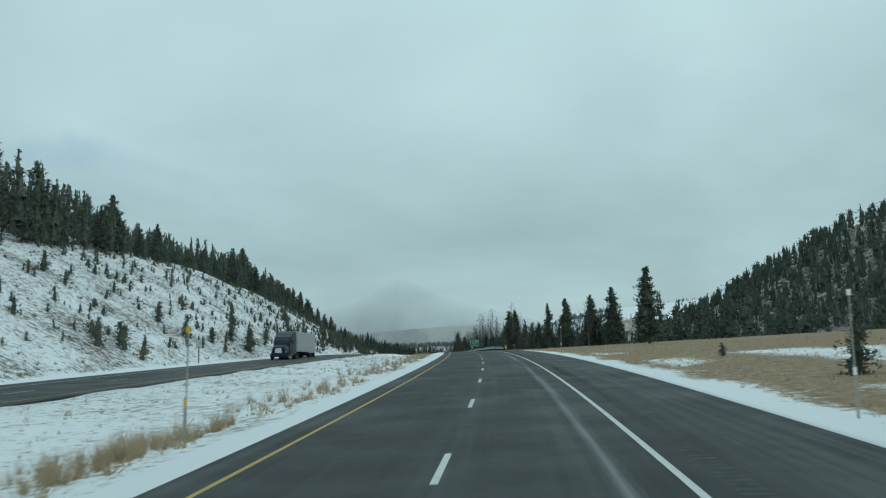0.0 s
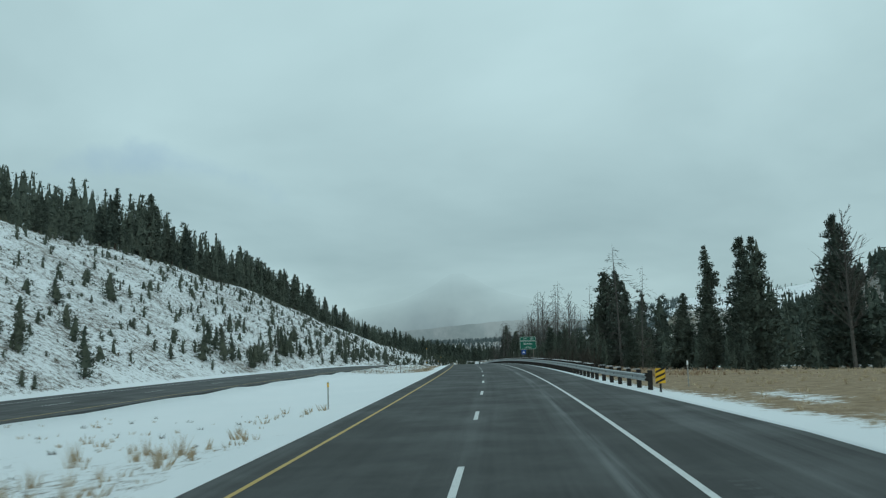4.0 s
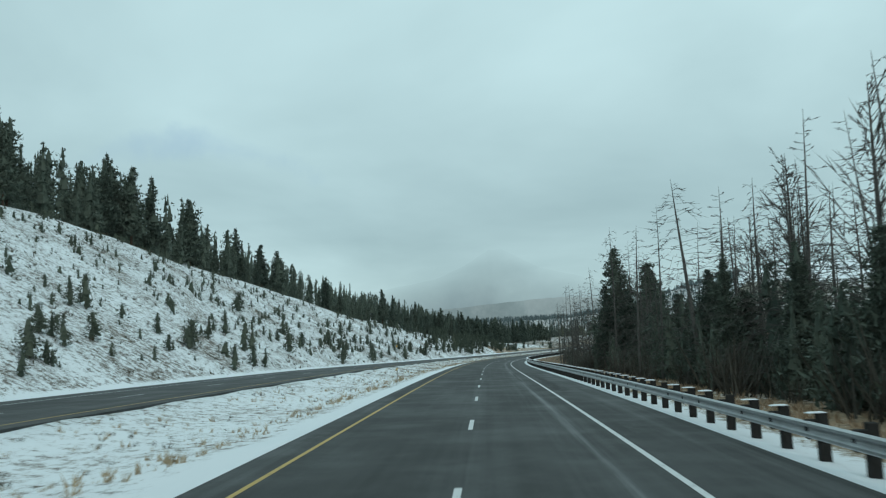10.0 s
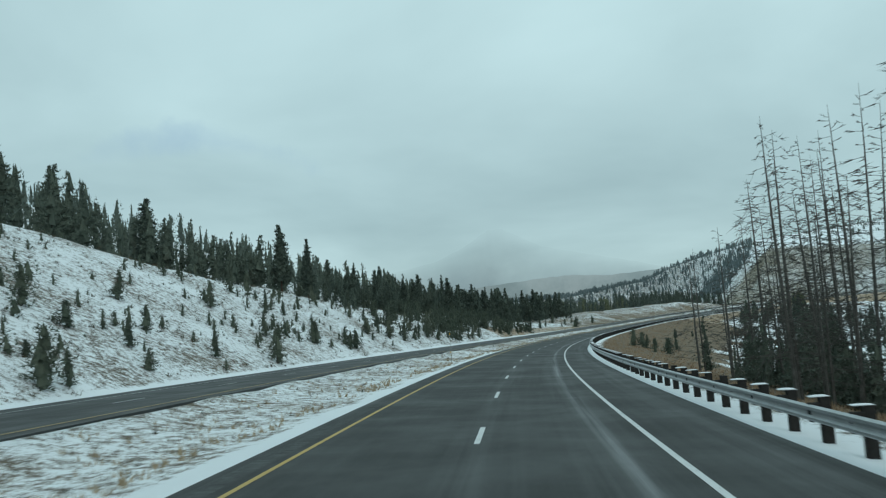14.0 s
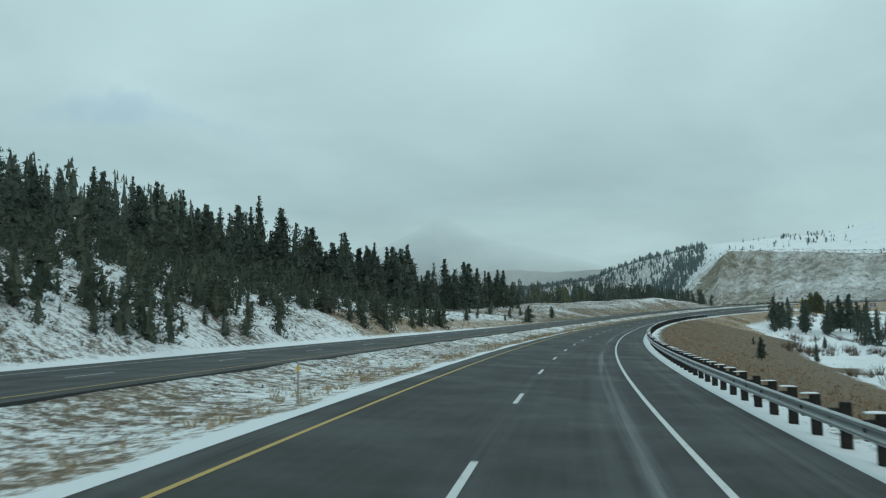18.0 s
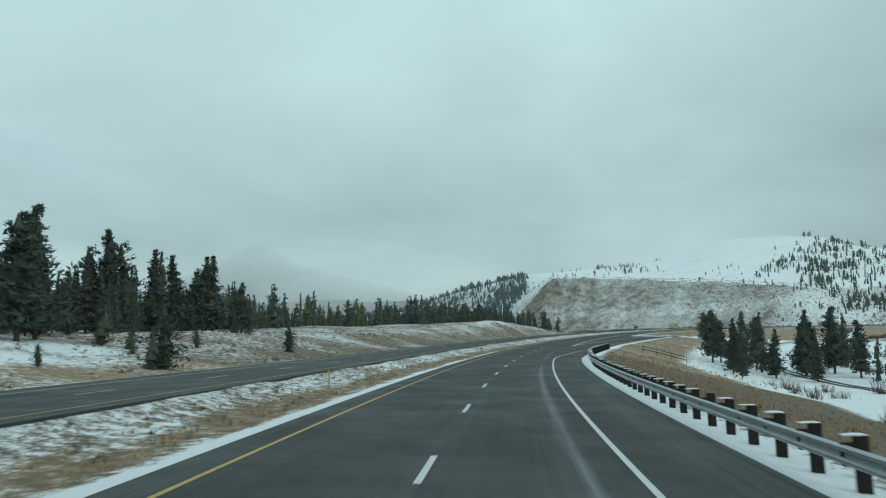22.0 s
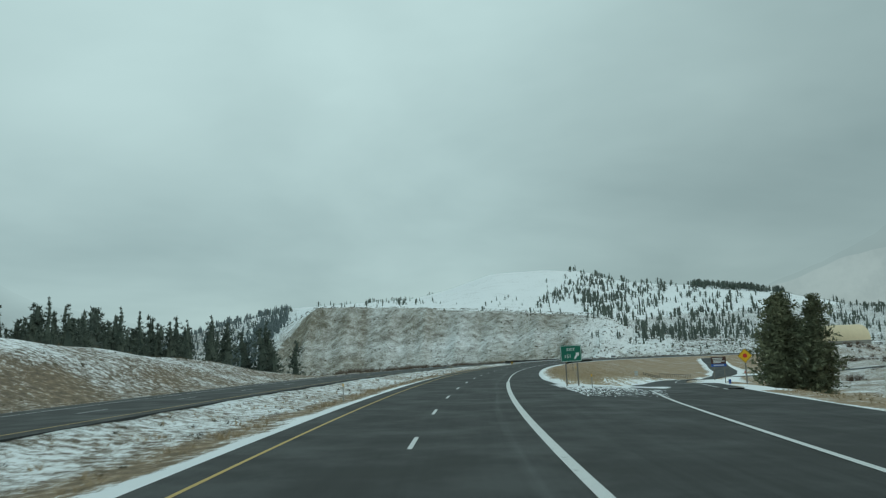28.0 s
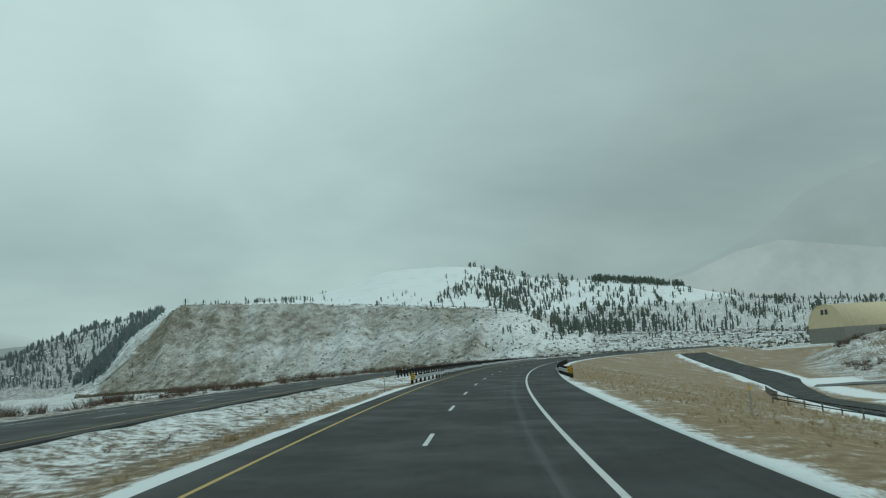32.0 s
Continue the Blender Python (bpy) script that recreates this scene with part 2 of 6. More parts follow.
# newer, darker surfacing past the long bend
base = am.mix(am.step(am.attr("chain"), 740, 900, 0.0, 0.75), base, am.mix(am.step(tone, 0.35, 0.65), (0.017, 0.018, 0.0172), (0.031, 0.032, 0.0305)))
salt = am.math("MULTIPLY", am.attr("frost"), am.step(am.math("ADD", streak, am.math("MULTIPLY", agg, 0.25)), 0.42, 0.85))
am.color(am.mix(salt, base, (0.34, 0.36, 0.37)))
am.l.new(am.step(patch, 0.3, 0.7, 0.55, 0.78), am.b.inputs["Roughness"])
am.bump(agg, 0.006, 0.5)
ASPHALT = am.m


def worn_paint(name, c):
    m = Mat(name, 0.6, 0, 0.3)
    w = m.step(m.math("ADD", m.math("MULTIPLY", m.noise(3.0, 5, 0.7), 0.5), m.math("MULTIPLY", m.noise(40.0, 2), 0.5)), 0.3, 0.46)
    m.color(m.mix(w, (0.09, 0.09, 0.09), c))
    return m.m


WHITE_PAINT, YELLOW_PAINT = worn_paint("white_road_paint", (0.62, 0.64, 0.64)), worn_paint("yellow_road_paint", (0.5, 0.34, 0.1))
SNOW = plain("snow", (0.82, 0.85, 0.88), 0.9, 0, 3.0, 0.05, 0.2, 0.02)
STEEL = plain("galvanised_steel", (0.42, 0.44, 0.45), 0.45, 0.75, 2.0, 0.15)
DARK_WOOD = plain("weathered_dark_wood", (0.026, 0.024, 0.022), 0.85, 0, 8.0, 0.35, 0.2, 0.004)
GREY_WOOD = plain("grey_wood", (0.2, 0.18, 0.155), 0.85, 0, 8.0, 0.3, 0.2, 0.004)


def foliage(name, a, b, frost=0.0):
    m = Mat(name, 0.85, 0, 0.12)
    v = m.math("ADD", m.math("MULTIPLY", m.rand(), 0.35), m.math("ADD", m.math("MULTIPLY", m.noise(1.6, 3), 0.35), m.math("MULTIPLY", m.island(), 0.3)))
    c = m.mix(m.step(v, 0.2, 0.8), a, b)
    if frost:
        nz = m.n.new("ShaderNodeSeparateXYZ")
        m.l.new(m.geo.outputs["Normal"], nz.inputs[0])
        top = m.math("MULTIPLY", m.step(m.math("ABSOLUTE", nz.outputs["Z"]), 0.5, 0.95), m.step(m.noise(0.9, 4), 0.45, 0.75))
        c = m.mix(m.math("MULTIPLY", top, frost), c, (0.7, 0.75, 0.78))
    m.color(c)
    return m.m


PINE = foliage("dark_pine_needles", (0.056, 0.074, 0.062), (0.12, 0.142, 0.112), 0.12)
YOUNG = foliage("young_pine_needles", (0.06, 0.078, 0.06), (0.12, 0.135, 0.1), 0.25)
SUNPINE = foliage("olive_pine_needles", (0.095, 0.11, 0.07), (0.185, 0.195, 0.12), 0.1)
# far needles: paler colour and extra frost stand in for distance haze
FARWOOD = foliage("hazy_far_needles", (0.07, 0.09, 0.078), (0.13, 0.152, 0.128), 0.5)
# ridge needles: distance haze put in as blue-grey colour, besides frost on top
HAZEWOOD = foliage("hazy_ridge_needles", (0.09, 0.12, 0.125), (0.17, 0.205, 0.21), 0.4)
BARK = plain("pine_bark", (0.085, 0.06, 0.045), 0.9, 0, 4.0, 0.35, 0.15, 0.01)
DEADBARK = plain("dead_grey_bark", (0.105, 0.1, 0.092), 0.9, 0, 4.0, 0.35, 0.15, 0.01)
THICKET = plain("grey_brush", (0.075, 0.068, 0.056), 0.9, 0, 2.0, 0.4)
BRUSH = plain("bare_brush", (0.11, 0.075, 0.055), 0.9, 0, 2.0, 0.4)
DRYGRASS = foliage("dry_grass", (0.32, 0.245, 0.155), (0.56, 0.45, 0.31))
BANKGRASS = foliage("brown_dry_grass", (0.24, 0.16, 0.1), (0.4, 0.285, 0.19))

# ---- the road's line: heading, grade and bank every 50 m ----
HEADING = [-7.93, -5.64, -3.60, -1.68, 0.12, 1.63, 2.70, 3.39, 3.67, 3.28, 1.80, -0.98, -4.35, -7.81, -11.18, -14.17, -17.12, -20.44, -23.70, -26.99, -30.49, -33.77, -36.78, -40.05, -43.80, -48.13, -53.04, -58.54, -64.60, -71.23, -78.43]
GRADE = [2.33, 1.94, 1.52, 1.07, 0.53, -0.02, -0.36, -0.79, -1.23, -1.44, -1.42, -1.31, -1.22, -1.00, -0.68, -0.31, -0.01, 0.25, 0.52, 0.67, 0.76, 0.62, 0.53, 0.42, 0.32, 0.22, 0.13, 0.05, -0.03, -0.10, -0.17]
BANK = [-2.22, -1.97, -1.66, -1.46, -1.33, -1.11, -0.71, -0.23, 0.27, 0.91, 1.55, 2.00, 2.16, 2.18, 1.89, 1.43, 1.41, 1.65, 1.71, 1.51, 1.42, 1.69, 2.22, 2.73, 3.13, 3.48, 3.83, 4.19, 4.55, 4.90, 5.24]
KNOT = np.arange(-50.0, 1451.0, 50.0)
SS = np.arange(-150.0, 1450.1, 2.0)


def spline(y):
    y = np.array(y)
    k = np.clip(np.floor((SS - KNOT[0]) / 50.0).astype(int), 0, len(KNOT) - 2)
    u = np.clip((SS - KNOT[k]) / 50.0, 0, 1)
    yp = np.concatenate([[2 * y[0] - y[1]], y, [2 * y[-1] - y[-2]]])
    a, b, c, d = yp[k], yp[k + 1], yp[k + 2], yp[k + 3]
    return ((1 - u) ** 3 * a + (3 * u**3 - 6 * u**2 + 4) * b + (-3 * u**3 + 3 * u**2 + 3 * u + 1) * c + u**3 * d) / 6


TH, GR, BK = np.radians(spline(HEADING)), np.radians(spline(GRADE)), np.radians(spline(BANK))
step_v = np.stack([-np.sin(TH) * 2, np.cos(TH) * 2, np.tan(GR) * 2], 1)
CL = np.cumsum(step_v, 0) - step_v / 2
CL = CL - CL[int((0 - SS[0]) / 2)]
RIGHT = np.stack([np.cos(TH), np.sin(TH)], 1)
SLOPE = np.gradient(CL[:, 2], 2.0)


def along(a, s):
    x = np.clip((np.asarray(s, float) - SS[0]) / 2, 0, len(SS) - 1.001)
    i = x.astype(int)
    w = x - i
    if a.ndim > 1:
        w = w[..., None]
    return a[i] * (1 - w) + a[i + 1] * w


def road_coords(x, y):
    """Chainage, offset to the right and grade height of plan points."""
    x, y = np.atleast_1d(np.asarray(x, float)), np.atleast_1d(np.asarray(y, float))
    j = np.empty(len(x), int)
    for a in range(0, len(x), 4000):
        d = (x[a:a + 4000, None] - CL[None, ::4, 0]) ** 2 + (y[a:a + 4000, None] - CL[None, ::4, 1]) ** 2
        j[a:a + 4000] = d.argmin(1) * 4
    for _ in range(2):
        ds = -(x - CL[j, 0]) * np.sin(TH[j]) + (y - CL[j, 1]) * np.cos(TH[j])
        j = np.clip(j + np.round(ds / 2).astype(int), 0, len(SS) - 1)
    ex, ey = x - CL[j, 0], y - CL[j, 1]
    ds = -ex * np.sin(TH[j]) + ey * np.cos(TH[j])
    return SS[j] + ds, ex * RIGHT[j, 0] + ey * RIGHT[j, 1], CL[j, 2] + np.clip(ds, -3, 3) * SLOPE[j]


def interp(s, xs, ys):
    return np.interp(s, xs, ys)


def sm(a, b, v):
    t = np.clip((v - a) / (b - a), 0, 1)
    return t * t * (3 - 2 * t)


def lump(x, y, scale, seed=0.0):
    """A cheap smooth ripple in -1..1."""
    return (np.sin(x / scale + seed) * np.cos(y / scale * 1.13 + seed * 2.1) + 0.6 * np.sin((x * 0.62 + y * 0.81) / scale * 1.9 + seed * 3.3)
            + 0.4 * np.cos((x * 0.88 - y * 0.47) / scale * 3.1 + seed * 1.7)) / 2.0


# pavement edges and the other carriageway
def left_near(s):
    return interp(s, [90, 245, 400, 500, 630, 760, 890, 980], [-21, -16, -12, -13, -12.2, -10.5, -12.5, -12.7])


def left_dz(s):
    return interp(s, [90, 245, 400, 500, 630, 760], [-0.6, 0, 0.6, 0.4, 0.4, 0.4])


def right_edge(s):
    return interp(s, [0, 140, 165, 740, 765, 780, 808, 840, 879, 922, 950, 956, 970, 1000], [7.4, 7.35, 6.05, 6.15, 6.2, 6.4, 8.1, 11.0, 14.2, 17.4, 19.4, 7.6, 6.8, 6.7])


LEFT_W = 10.5
LEDGE = -4.62
RAMP_S = [800, 837, 880, 935, 965, 1000, 1045, 1095, 1150, 1200, 1240, 1290, 1330]
RAMP_U = [2.6, 3.6, 6.9, 11.6, 15.0, 21.0, 28.0, 34.5, 41.5, 44.5, 42.0, 31.0, 18.0]
RAMP_END = 1330


def ramp_left(s):
    return interp(s, RAMP_S, RAMP_U)


def ramp_right(s):
    return interp(s, [765, 774, 781, 808, 840, 879, 922, 965, 1000, 1045, 1300], [3.66, 3.66, 3.8, 6.15, 9.6, 13.0, 16.2, 19.4, 24.0, 30.5, 36.0]) if np.ndim(s) else float(min(interp(s, [765, 774, 781, 808, 840, 879, 922, 965, 1000, 1045, 1300], [3.66, 3.66, 3.8, 6.15, 9.6, 13.0, 16.2, 19.4, 24.0, 30.5, 60.0]), ramp_left(s) + 6.2))


def deck(s, u):
    """Height of the eastbound surface, with the lane that falls away to the exit."""
    return along(CL[:, 2], s) - np.tan(along(BK, s)) * np.clip(u, -6, 9) - interp(s, [850, 960], [0, 0.5]) * sm(8, 16, u)


def ramp_z(s):
    return along(CL[:, 2], s) - np.tan(along(BK, s)) * 9.0 - interp(s, [850, 960, 1000, 1045, 1095, 1150, 1200, 1240, 1290, 1330], [0, 0.5, 2.0, 3.2, 4.8, 6.8, 7.0, 6.2, 3.8, 0.9])


HILL_S = [-150, 0, 60, 140, 200, 300, 380, 420, 460, 500, 540, 580, 620, 680]
HILL_H = [12, 12, 15, 20, 25, 27, 29, 28, 26, 22, 15.5, 8.5, 3.2, 2.5]
EYE0 = np.array([158.0, 992.0])

# hills seen beyond: by bearing from the end of the walk (degrees), heights as elevation angles
B_AX = [-180, -75, -63, -60.9, -55.8, -50.5, -46.7, -42.8, -38.8, -36.8, -34.3, -30.2, -27.3, -24.1, -19.4, -14.8, -10.6, -7.9, -5.6, 1, 15, 40]
B_SKY = [2.2, 2.2, 2.2, 2.3, 2.9, 4.2, 4.9, 5.3, 5.95, 6.7, 6.95, 6.9, 6.05, 5.25, 5.1, 4.9, 4.0, 3.1, 2.2, 1.3, 1.0, 1.0]
P_AX = [-180, -63, -55, -47, -42.4, -38.6, -30.5, -22.5, -15.6, -12.2, -10.4, -8.6, -6, 40]
P_EL = [0.3, 0.4, 0.7, 1.2, 1.7, 3.35, 4.3, 4.95, 5.2, 3.3, 1.4, -0.4, -0.5, -0.5]


def far_height(x, y):
    dx, dy = x - EYE0[0], y - EYE0[1]
    r = np.hypot(dx, dy) + 1e-3
    b = np.degrees(np.arctan2(-dx, dy)) + 0.5 * lump(x, y, 130, 2.0)
    foot = interp(b, [-180, -60, -45, -30, -14, 0, 40], [420, 420, 560, 700, 800, 900, 900])
    brow = foot + interp(b, [-60, -45, -38, -14, 0], [420, 330, 190, 150, 300])
    crest = interp(b, [-63, -45, -24, -14, 0, 40], [2300, 2600, 2700, 2100, 2300, 2600])
    e0, e1, e2 = -0.35, interp(b, P_AX, P_EL), interp(b, B_AX, B_SKY)
    start = interp(b, [-15.5, -13, 0], [0, 700, 700]) + brow
    k1, k2 = np.clip((r - foot) / (brow - foot), 0, 1), np.clip((r - start) / (crest - start), 0, 1)
    k1 = np.where(b < -42, sm(0, 1, k1), k1 ** 0.9)
    el = e0 + (e1 - e0) * k1 + (e2 - e1) * (0.55 * sm(0, 1, k2) + 0.45 * k2)
    low = np.minimum(r, crest) * np.tan(np.radians(el)) - 2.0
    flatz = -6.0
    z = np.where(r > foot, low, flatz + (foot * math.tan(radians(e0)) - 2.0 - flatz) * sm(0.5, 1.0, r / foot))
    bs = b * 11.0 + 0.05 * r + 1.5 * np.sin(b * 1.3)
    ridged = (1 - np.abs(np.sin(bs * 0.09 + 1.1))) * 6.0 + (1 - np.abs(np.sin(bs * 0.21 + 0.6 * np.sin(r * 0.02)))) * 3.2 + (1 - np.abs(np.sin(bs * 0.53 + 0.8))) * 1.5
    gully = sm(foot, foot + 50, r) * (1 - sm(brow - 25, brow + 15, r)) * (ridged - 4.5 + 0.9 * lump(x, y, 6.5, 2.0)) * sm(-46, -38, b)
    rough = gully + sm(foot, foot + 60, r) * (1.6 * lump(x, y, 23, 1.0) + 0.8 * lump(x, y, 9, 5.0))
    # the wooded hill on the right of the first stretch
    z = z + 88 * np.exp(-(((x - 292) / 120) ** 2 + ((y - 480) / 150) ** 2)) * (1 + 0.05 * lump(x, y, 40))
    kb = np.exp(-(((x - 414) / 34) ** 2 + ((y - 1131) / 24) ** 2) ** 3)
    return (z + rough) * (1 - kb) + 0.9 * kb


def ground_height(x, y):
    """Height of the ground sheet, with chainage and offset."""
    s, u, zr = road_coords(x, y)
    sc = np.clip(s, -150, 1450)
    bank = np.tan(along(BK, sc))
    ne, zl = left_near(sc), zr + left_dz(sc)
    re_ = right_edge(sc)
    surf = zr - bank * np.clip(u, -6, 9) - interp(sc, [850, 960], [0, 0.5]) * sm(8, 16, u) * (sc < 956)
    z = np.where((u > LEDGE) & (u < re_), surf - 0.2, surf)
    # median with a shallow swale
    tm = np.clip((u - ne) / (LEDGE - ne), 0, 1)
    med = zl * (1 - tm) + (zr - LEDGE * bank) * tm - 4 * tm * (1 - tm) * 0.45 + 0.1 * lump(x, y, 2.3)
    z = np.where((u <= LEDGE) & (u > ne), med - 0.06, z)
    z = np.where((u <= ne) & (u > ne - LEFT_W), zl - 0.2, z)
    # left of the far carriageway
    d = ne - LEFT_W - u
    dd = np.maximum(d - 1.8, 0)
    hh = interp(sc, HILL_S, HILL_H) * (1 + 0.06 * lump(x, y, 18))
    q = dd * 0.6 / np.maximum(hh, 0.5)
    rise = hh * (q - 0.12 * sm(0.6, 1.4, q) * q) * (q < 1) + (q >= 1) * (hh * 0.93 + np.minimum((dd - hh / 0.6) * interp(sc, [510, 600], [0.3, 0.2]), 30))
    bench = 0.12 * np.clip(dd - 60, 0, 90) * sm(480, 560, sc) * (1 - sm(690, 780, sc)) + sm(520, 640, sc) * (interp(sc, [640, 720, 800], [0.08, 0.07, 0.04]) * np.minimum(dd, 110) + 1.0 * sm(4, 20, dd))
    mound = interp(sc, [700, 780, 860, 930, 955, 975, 995, 1015, 1030], [0, 0.9, 1.6, 4.4, 5.0, 4.3, 3.2, 1.3, 0]) * sm(0, 13, dd) * (1 - 0.6 * sm(28, 70, dd))
    drop = -7.0 * sm(995, 1060, sc) * sm(8, 50, dd)
    low_r = (1 - sm(860, 940, sc))
    lz = zl - 0.25 * sm(0, 1.5, d) + rise * (1 - sm(640, 760, sc)) + bench * low_r + mound + drop + 0.25 * lump(x, y, 5.0, 1.0) * sm(2, 8, d) + 0.7 * lump(x, y, 13.0, 4.0) * sm(6, 20, d)
    z = np.where(u <= ne - LEFT_W, lz, z)
    # right of the pavement
    d = u - re_
    sl = interp(sc, [0, 150, 200, 400, 440, 780, 830, 900, 960, 1010, 1100], [0.045, 0.045, -0.04, -0.07, -0.27, -0.25, -0.25, -0.2, -0.1, -0.17, -0.22])
    dm = interp(sc, [0, 150, 200, 400, 440, 780, 830, 900, 960, 1010, 1100], [75, 75, 40, 40, 26, 26, 26, 26, 30, 36, 32])
    rz = zr - bank * np.minimum(re_, 9) - interp(sc, [850, 950, 957], [0, 0.5, 0]) - 0.12 * sm(0, 1.2, d) + sl * np.clip(d - 2.2, 0, dm) + 0.08 * lump(x, y, 3.0, 2.0) * sm(1, 5, d)
    z = np.where(u >= re_, rz, z)
    # ramp bed
    rl = ramp_left(sc)
    on = (sc > 950) & (sc < RAMP_END)
    k = sm(rl - 4.5, rl - 1.0, u) * (1 - sm(rl + 8.2, rl + 13, u)) * on * (u > re_ - 0.05)
    z = z * (1 - k) + (ramp_z(sc) - 0.2) * k
    zf = far_height(x, y)
    keep_l = np.where(sc < 620, 420, interp(sc, [620, 800, 1000, 1200], [420, 140, 90, 60]))
    keep_r = interp(sc, [0, 150, 420, 800, 1100, 1300], [120, 120, 60, 70, 70, 45])
    w = np.where(u < 0, sm(1, 1.7, -u / keep_l), sm(1, 1.9, u / keep_r))
    w = np.maximum(w, np.where((s > 1446) | (s < -148), 1, 0))
    return z * (1 - w) + zf * w, s, u


def ground_at(x, y):
    return float(ground_height(x, y)[0][0])


def place(s, u):
    """Plan point at chainage s and offset u."""
    c, r = along(CL, s), along(RIGHT, s)
    return float(c[0] + u * r[0]), float(c[1] + u * r[1])


def on_ground(s, u):
    x, y = place(s, u)
    return x, y, ground_at(x, y)


def mesh_ob(name, verts, faces, mat, parent=None, smooth=False, label=""):
    me = bpy.data.meshes.new(name)
    me.from_pydata([tuple(v) for v in verts], [], faces)
    me.materials.append(mat)
    if smooth:
        me.polygons.foreach_set("use_smooth", [True] * len(me.polygons))
    me.update()
    ob = new(name, me)
    if parent is not None:
        ob.parent = parent
    if label:
        tagged(ob, label)
    return ob


def part(name, bm, material, parent, label=""):
    me = bpy.data.meshes.new(name)
    bm.to_mesh(me)
    bm.free()
    me.materials.append(material)
    ob = new(name, me)
    ob.parent = parent
    return tagged(ob, label)


# ---- the ground: one sheet, fine beside the road, coarse to the horizon ----
from mathutils.geometry import delaunay_2d_cdt

pts = []
for s in np.arange(-60, 1440, 3.0):
    ne, re_ = float(left_near(s)), float(right_edge(s))
    us = [LEDGE + 0.05, LEDGE - 0.05, -5.1, -5.7, -6.4, -7.1]
    us += [ne + (-7.6 - ne) * k / 4 for k in range(1, 5)] + [ne + 0.05, ne - 0.05, ne - LEFT_W + 0.05, ne - LEFT_W - 0.05]
    us += [ne - LEFT_W - q for q in (0.7, 1.6, 2.6, 4.5, 7, 10, 13.5, 17.5, 22, 27, 32, 37, 42, 47, 53, 60, 68, 78, 90, 105)]
    us += [0.0, re_ - 0.05, re_ + 0.05] + [re_ + q for q in (0.6, 1.3, 2.1, 3.2, 4.5, 6, 8, 10.5, 13.5, 17, 21, 25, 29, 34, 40, 47, 55)]
    if 950 < s < RAMP_END:
        rl = float(ramp_left(s))
        us += [rl - 4, rl - 1.0, rl + 1.5, rl + 4, rl + 8.2]
    c, r = along(CL, s), along(RIGHT, s)
    pts += [(c[0] + u * r[0], c[1] + u * r[1]) for u in us]
band = len(pts)
rr = 40.0
ring = []
while rr < 4700:
    ring.append(rr)
    rr *= 1.028
az = list(np.arange(-80, 30, 0.65)) + list(np.arange(32, 278, 5.0))
fx, fy = [], []
for k, r_ in enumerate(ring):
    for b in az:
        a = radians(b + (0.32 if k % 2 else 0))
        fx.append(EYE0[0] - r_ * math.sin(a))
        fy.append(EYE0[1] + r_ * math.cos(a))
for gx in np.arange(-300, 420, 13.0):
    for gy in np.arange(-100, 820, 13.0):
        fx.append(gx + 4 * math.sin(gy))
        fy.append(gy + 4 * math.cos(gx * 1.3))
for k, r_ in enumerate(np.arange(610, 990, 5.0)):
    for b in np.arange(-45, -8, 0.36):
        a = radians(b + (0.18 if k % 2 else 0))
        fx.append(EYE0[0] - r_ * math.sin(a))
        fy.append(EYE0[1] + r_ * math.cos(a))
fs, fu, _ = road_coords(fx, fy)
lim_l, lim_r = left_near(fs) - LEFT_W - 112, right_edge(fs) + 60
for x, y, s, u, a, b in zip(fx, fy, fs, fu, lim_l, lim_r):
    if not (-63 < s < 1443 and a < u < b):
        pts.append((x, y))
tri = delaunay_2d_cdt([Vector(p) for p in pts], [], [], 0, 1e-3, False)
gx, gy = np.array([v.x for v in tri[0]]), np.array([v.y for v in tri[0]])
gz, gs, gu = ground_height(gx, gy)
ground = mesh_ob("ground", np.stack([gx, gy, gz], 1).tolist(), tri[2], GROUND, smooth=True)
tagged(ground, "rolling valley ground with patchy snow, dry grass and soil", "ground", kind="structure")

# how much snow, dry grass and bare rock lies where
ne, re_ = left_near(gs), right_edge(gs)
snow = np.full(len(gx), 0.7)
dry = np.full(len(gx), 0.4)
rocky = np.zeros(len(gx))
d = ne - LEFT_W - gu
left = d > 0
snow[left] = 0.57 + 0.07 * lump(gx[left], gy[left], 4.0, 1.0)
snow[left & (d < 2.0)] = 1.1
band_s = left & (gs > 650) & (d > 2.5) & (d < 8)
snow[band_s], dry[band_s] = 0.36, 0.9
far_l = left & (gs > 690) & (d >= 11) & (d < 140)
snow[far_l], dry[far_l] = 0.6, 0.4
far_l = left & (gs > 760) & (d >= 2.5) & (d < 60)
snow[far_l], dry[far_l] = 0.3 + 0.13 * sm(5, 14, d[far_l]) + 0.1 * lump(gx[far_l], gy[far_l], 7, 1.0) + 0.06 * sm(850, 940, gs[far_l]), 0.45
med = (gu < LEDGE) & (gu > ne)
snow[med] = interp(gs[med], [0, 140, 160, 200, 225, 300, 480, 600, 700, 760, 900], [0.64, 0.64, 1.3, 1.3, 0.5, 0.64, 0.53, 0.5, 0.52, 0.5, 0.53])
dry[med] = interp(gs[med], [0, 500, 800], [0.6, 0.45, 0.5])
mid = med & (gu < -6.0) & (gu > -8.6 + 0.5 * lump(gx, gy, 6, 1.0)) & (gs > 480)
snow[mid], dry[mid] = interp(gs[mid], [480, 600, 700], [0.58, 0.48, 0.3]), 0.55
patch_b = med & (gs > 227) & (gs < 263) & (gu > -9.5 + 0.8 * lump(gx, gy, 5, 2.0))
snow[patch_b], dry[patch_b] = 0.25, 0.9
edge_l = (gu <= LEDGE) & (gu > -6.9)
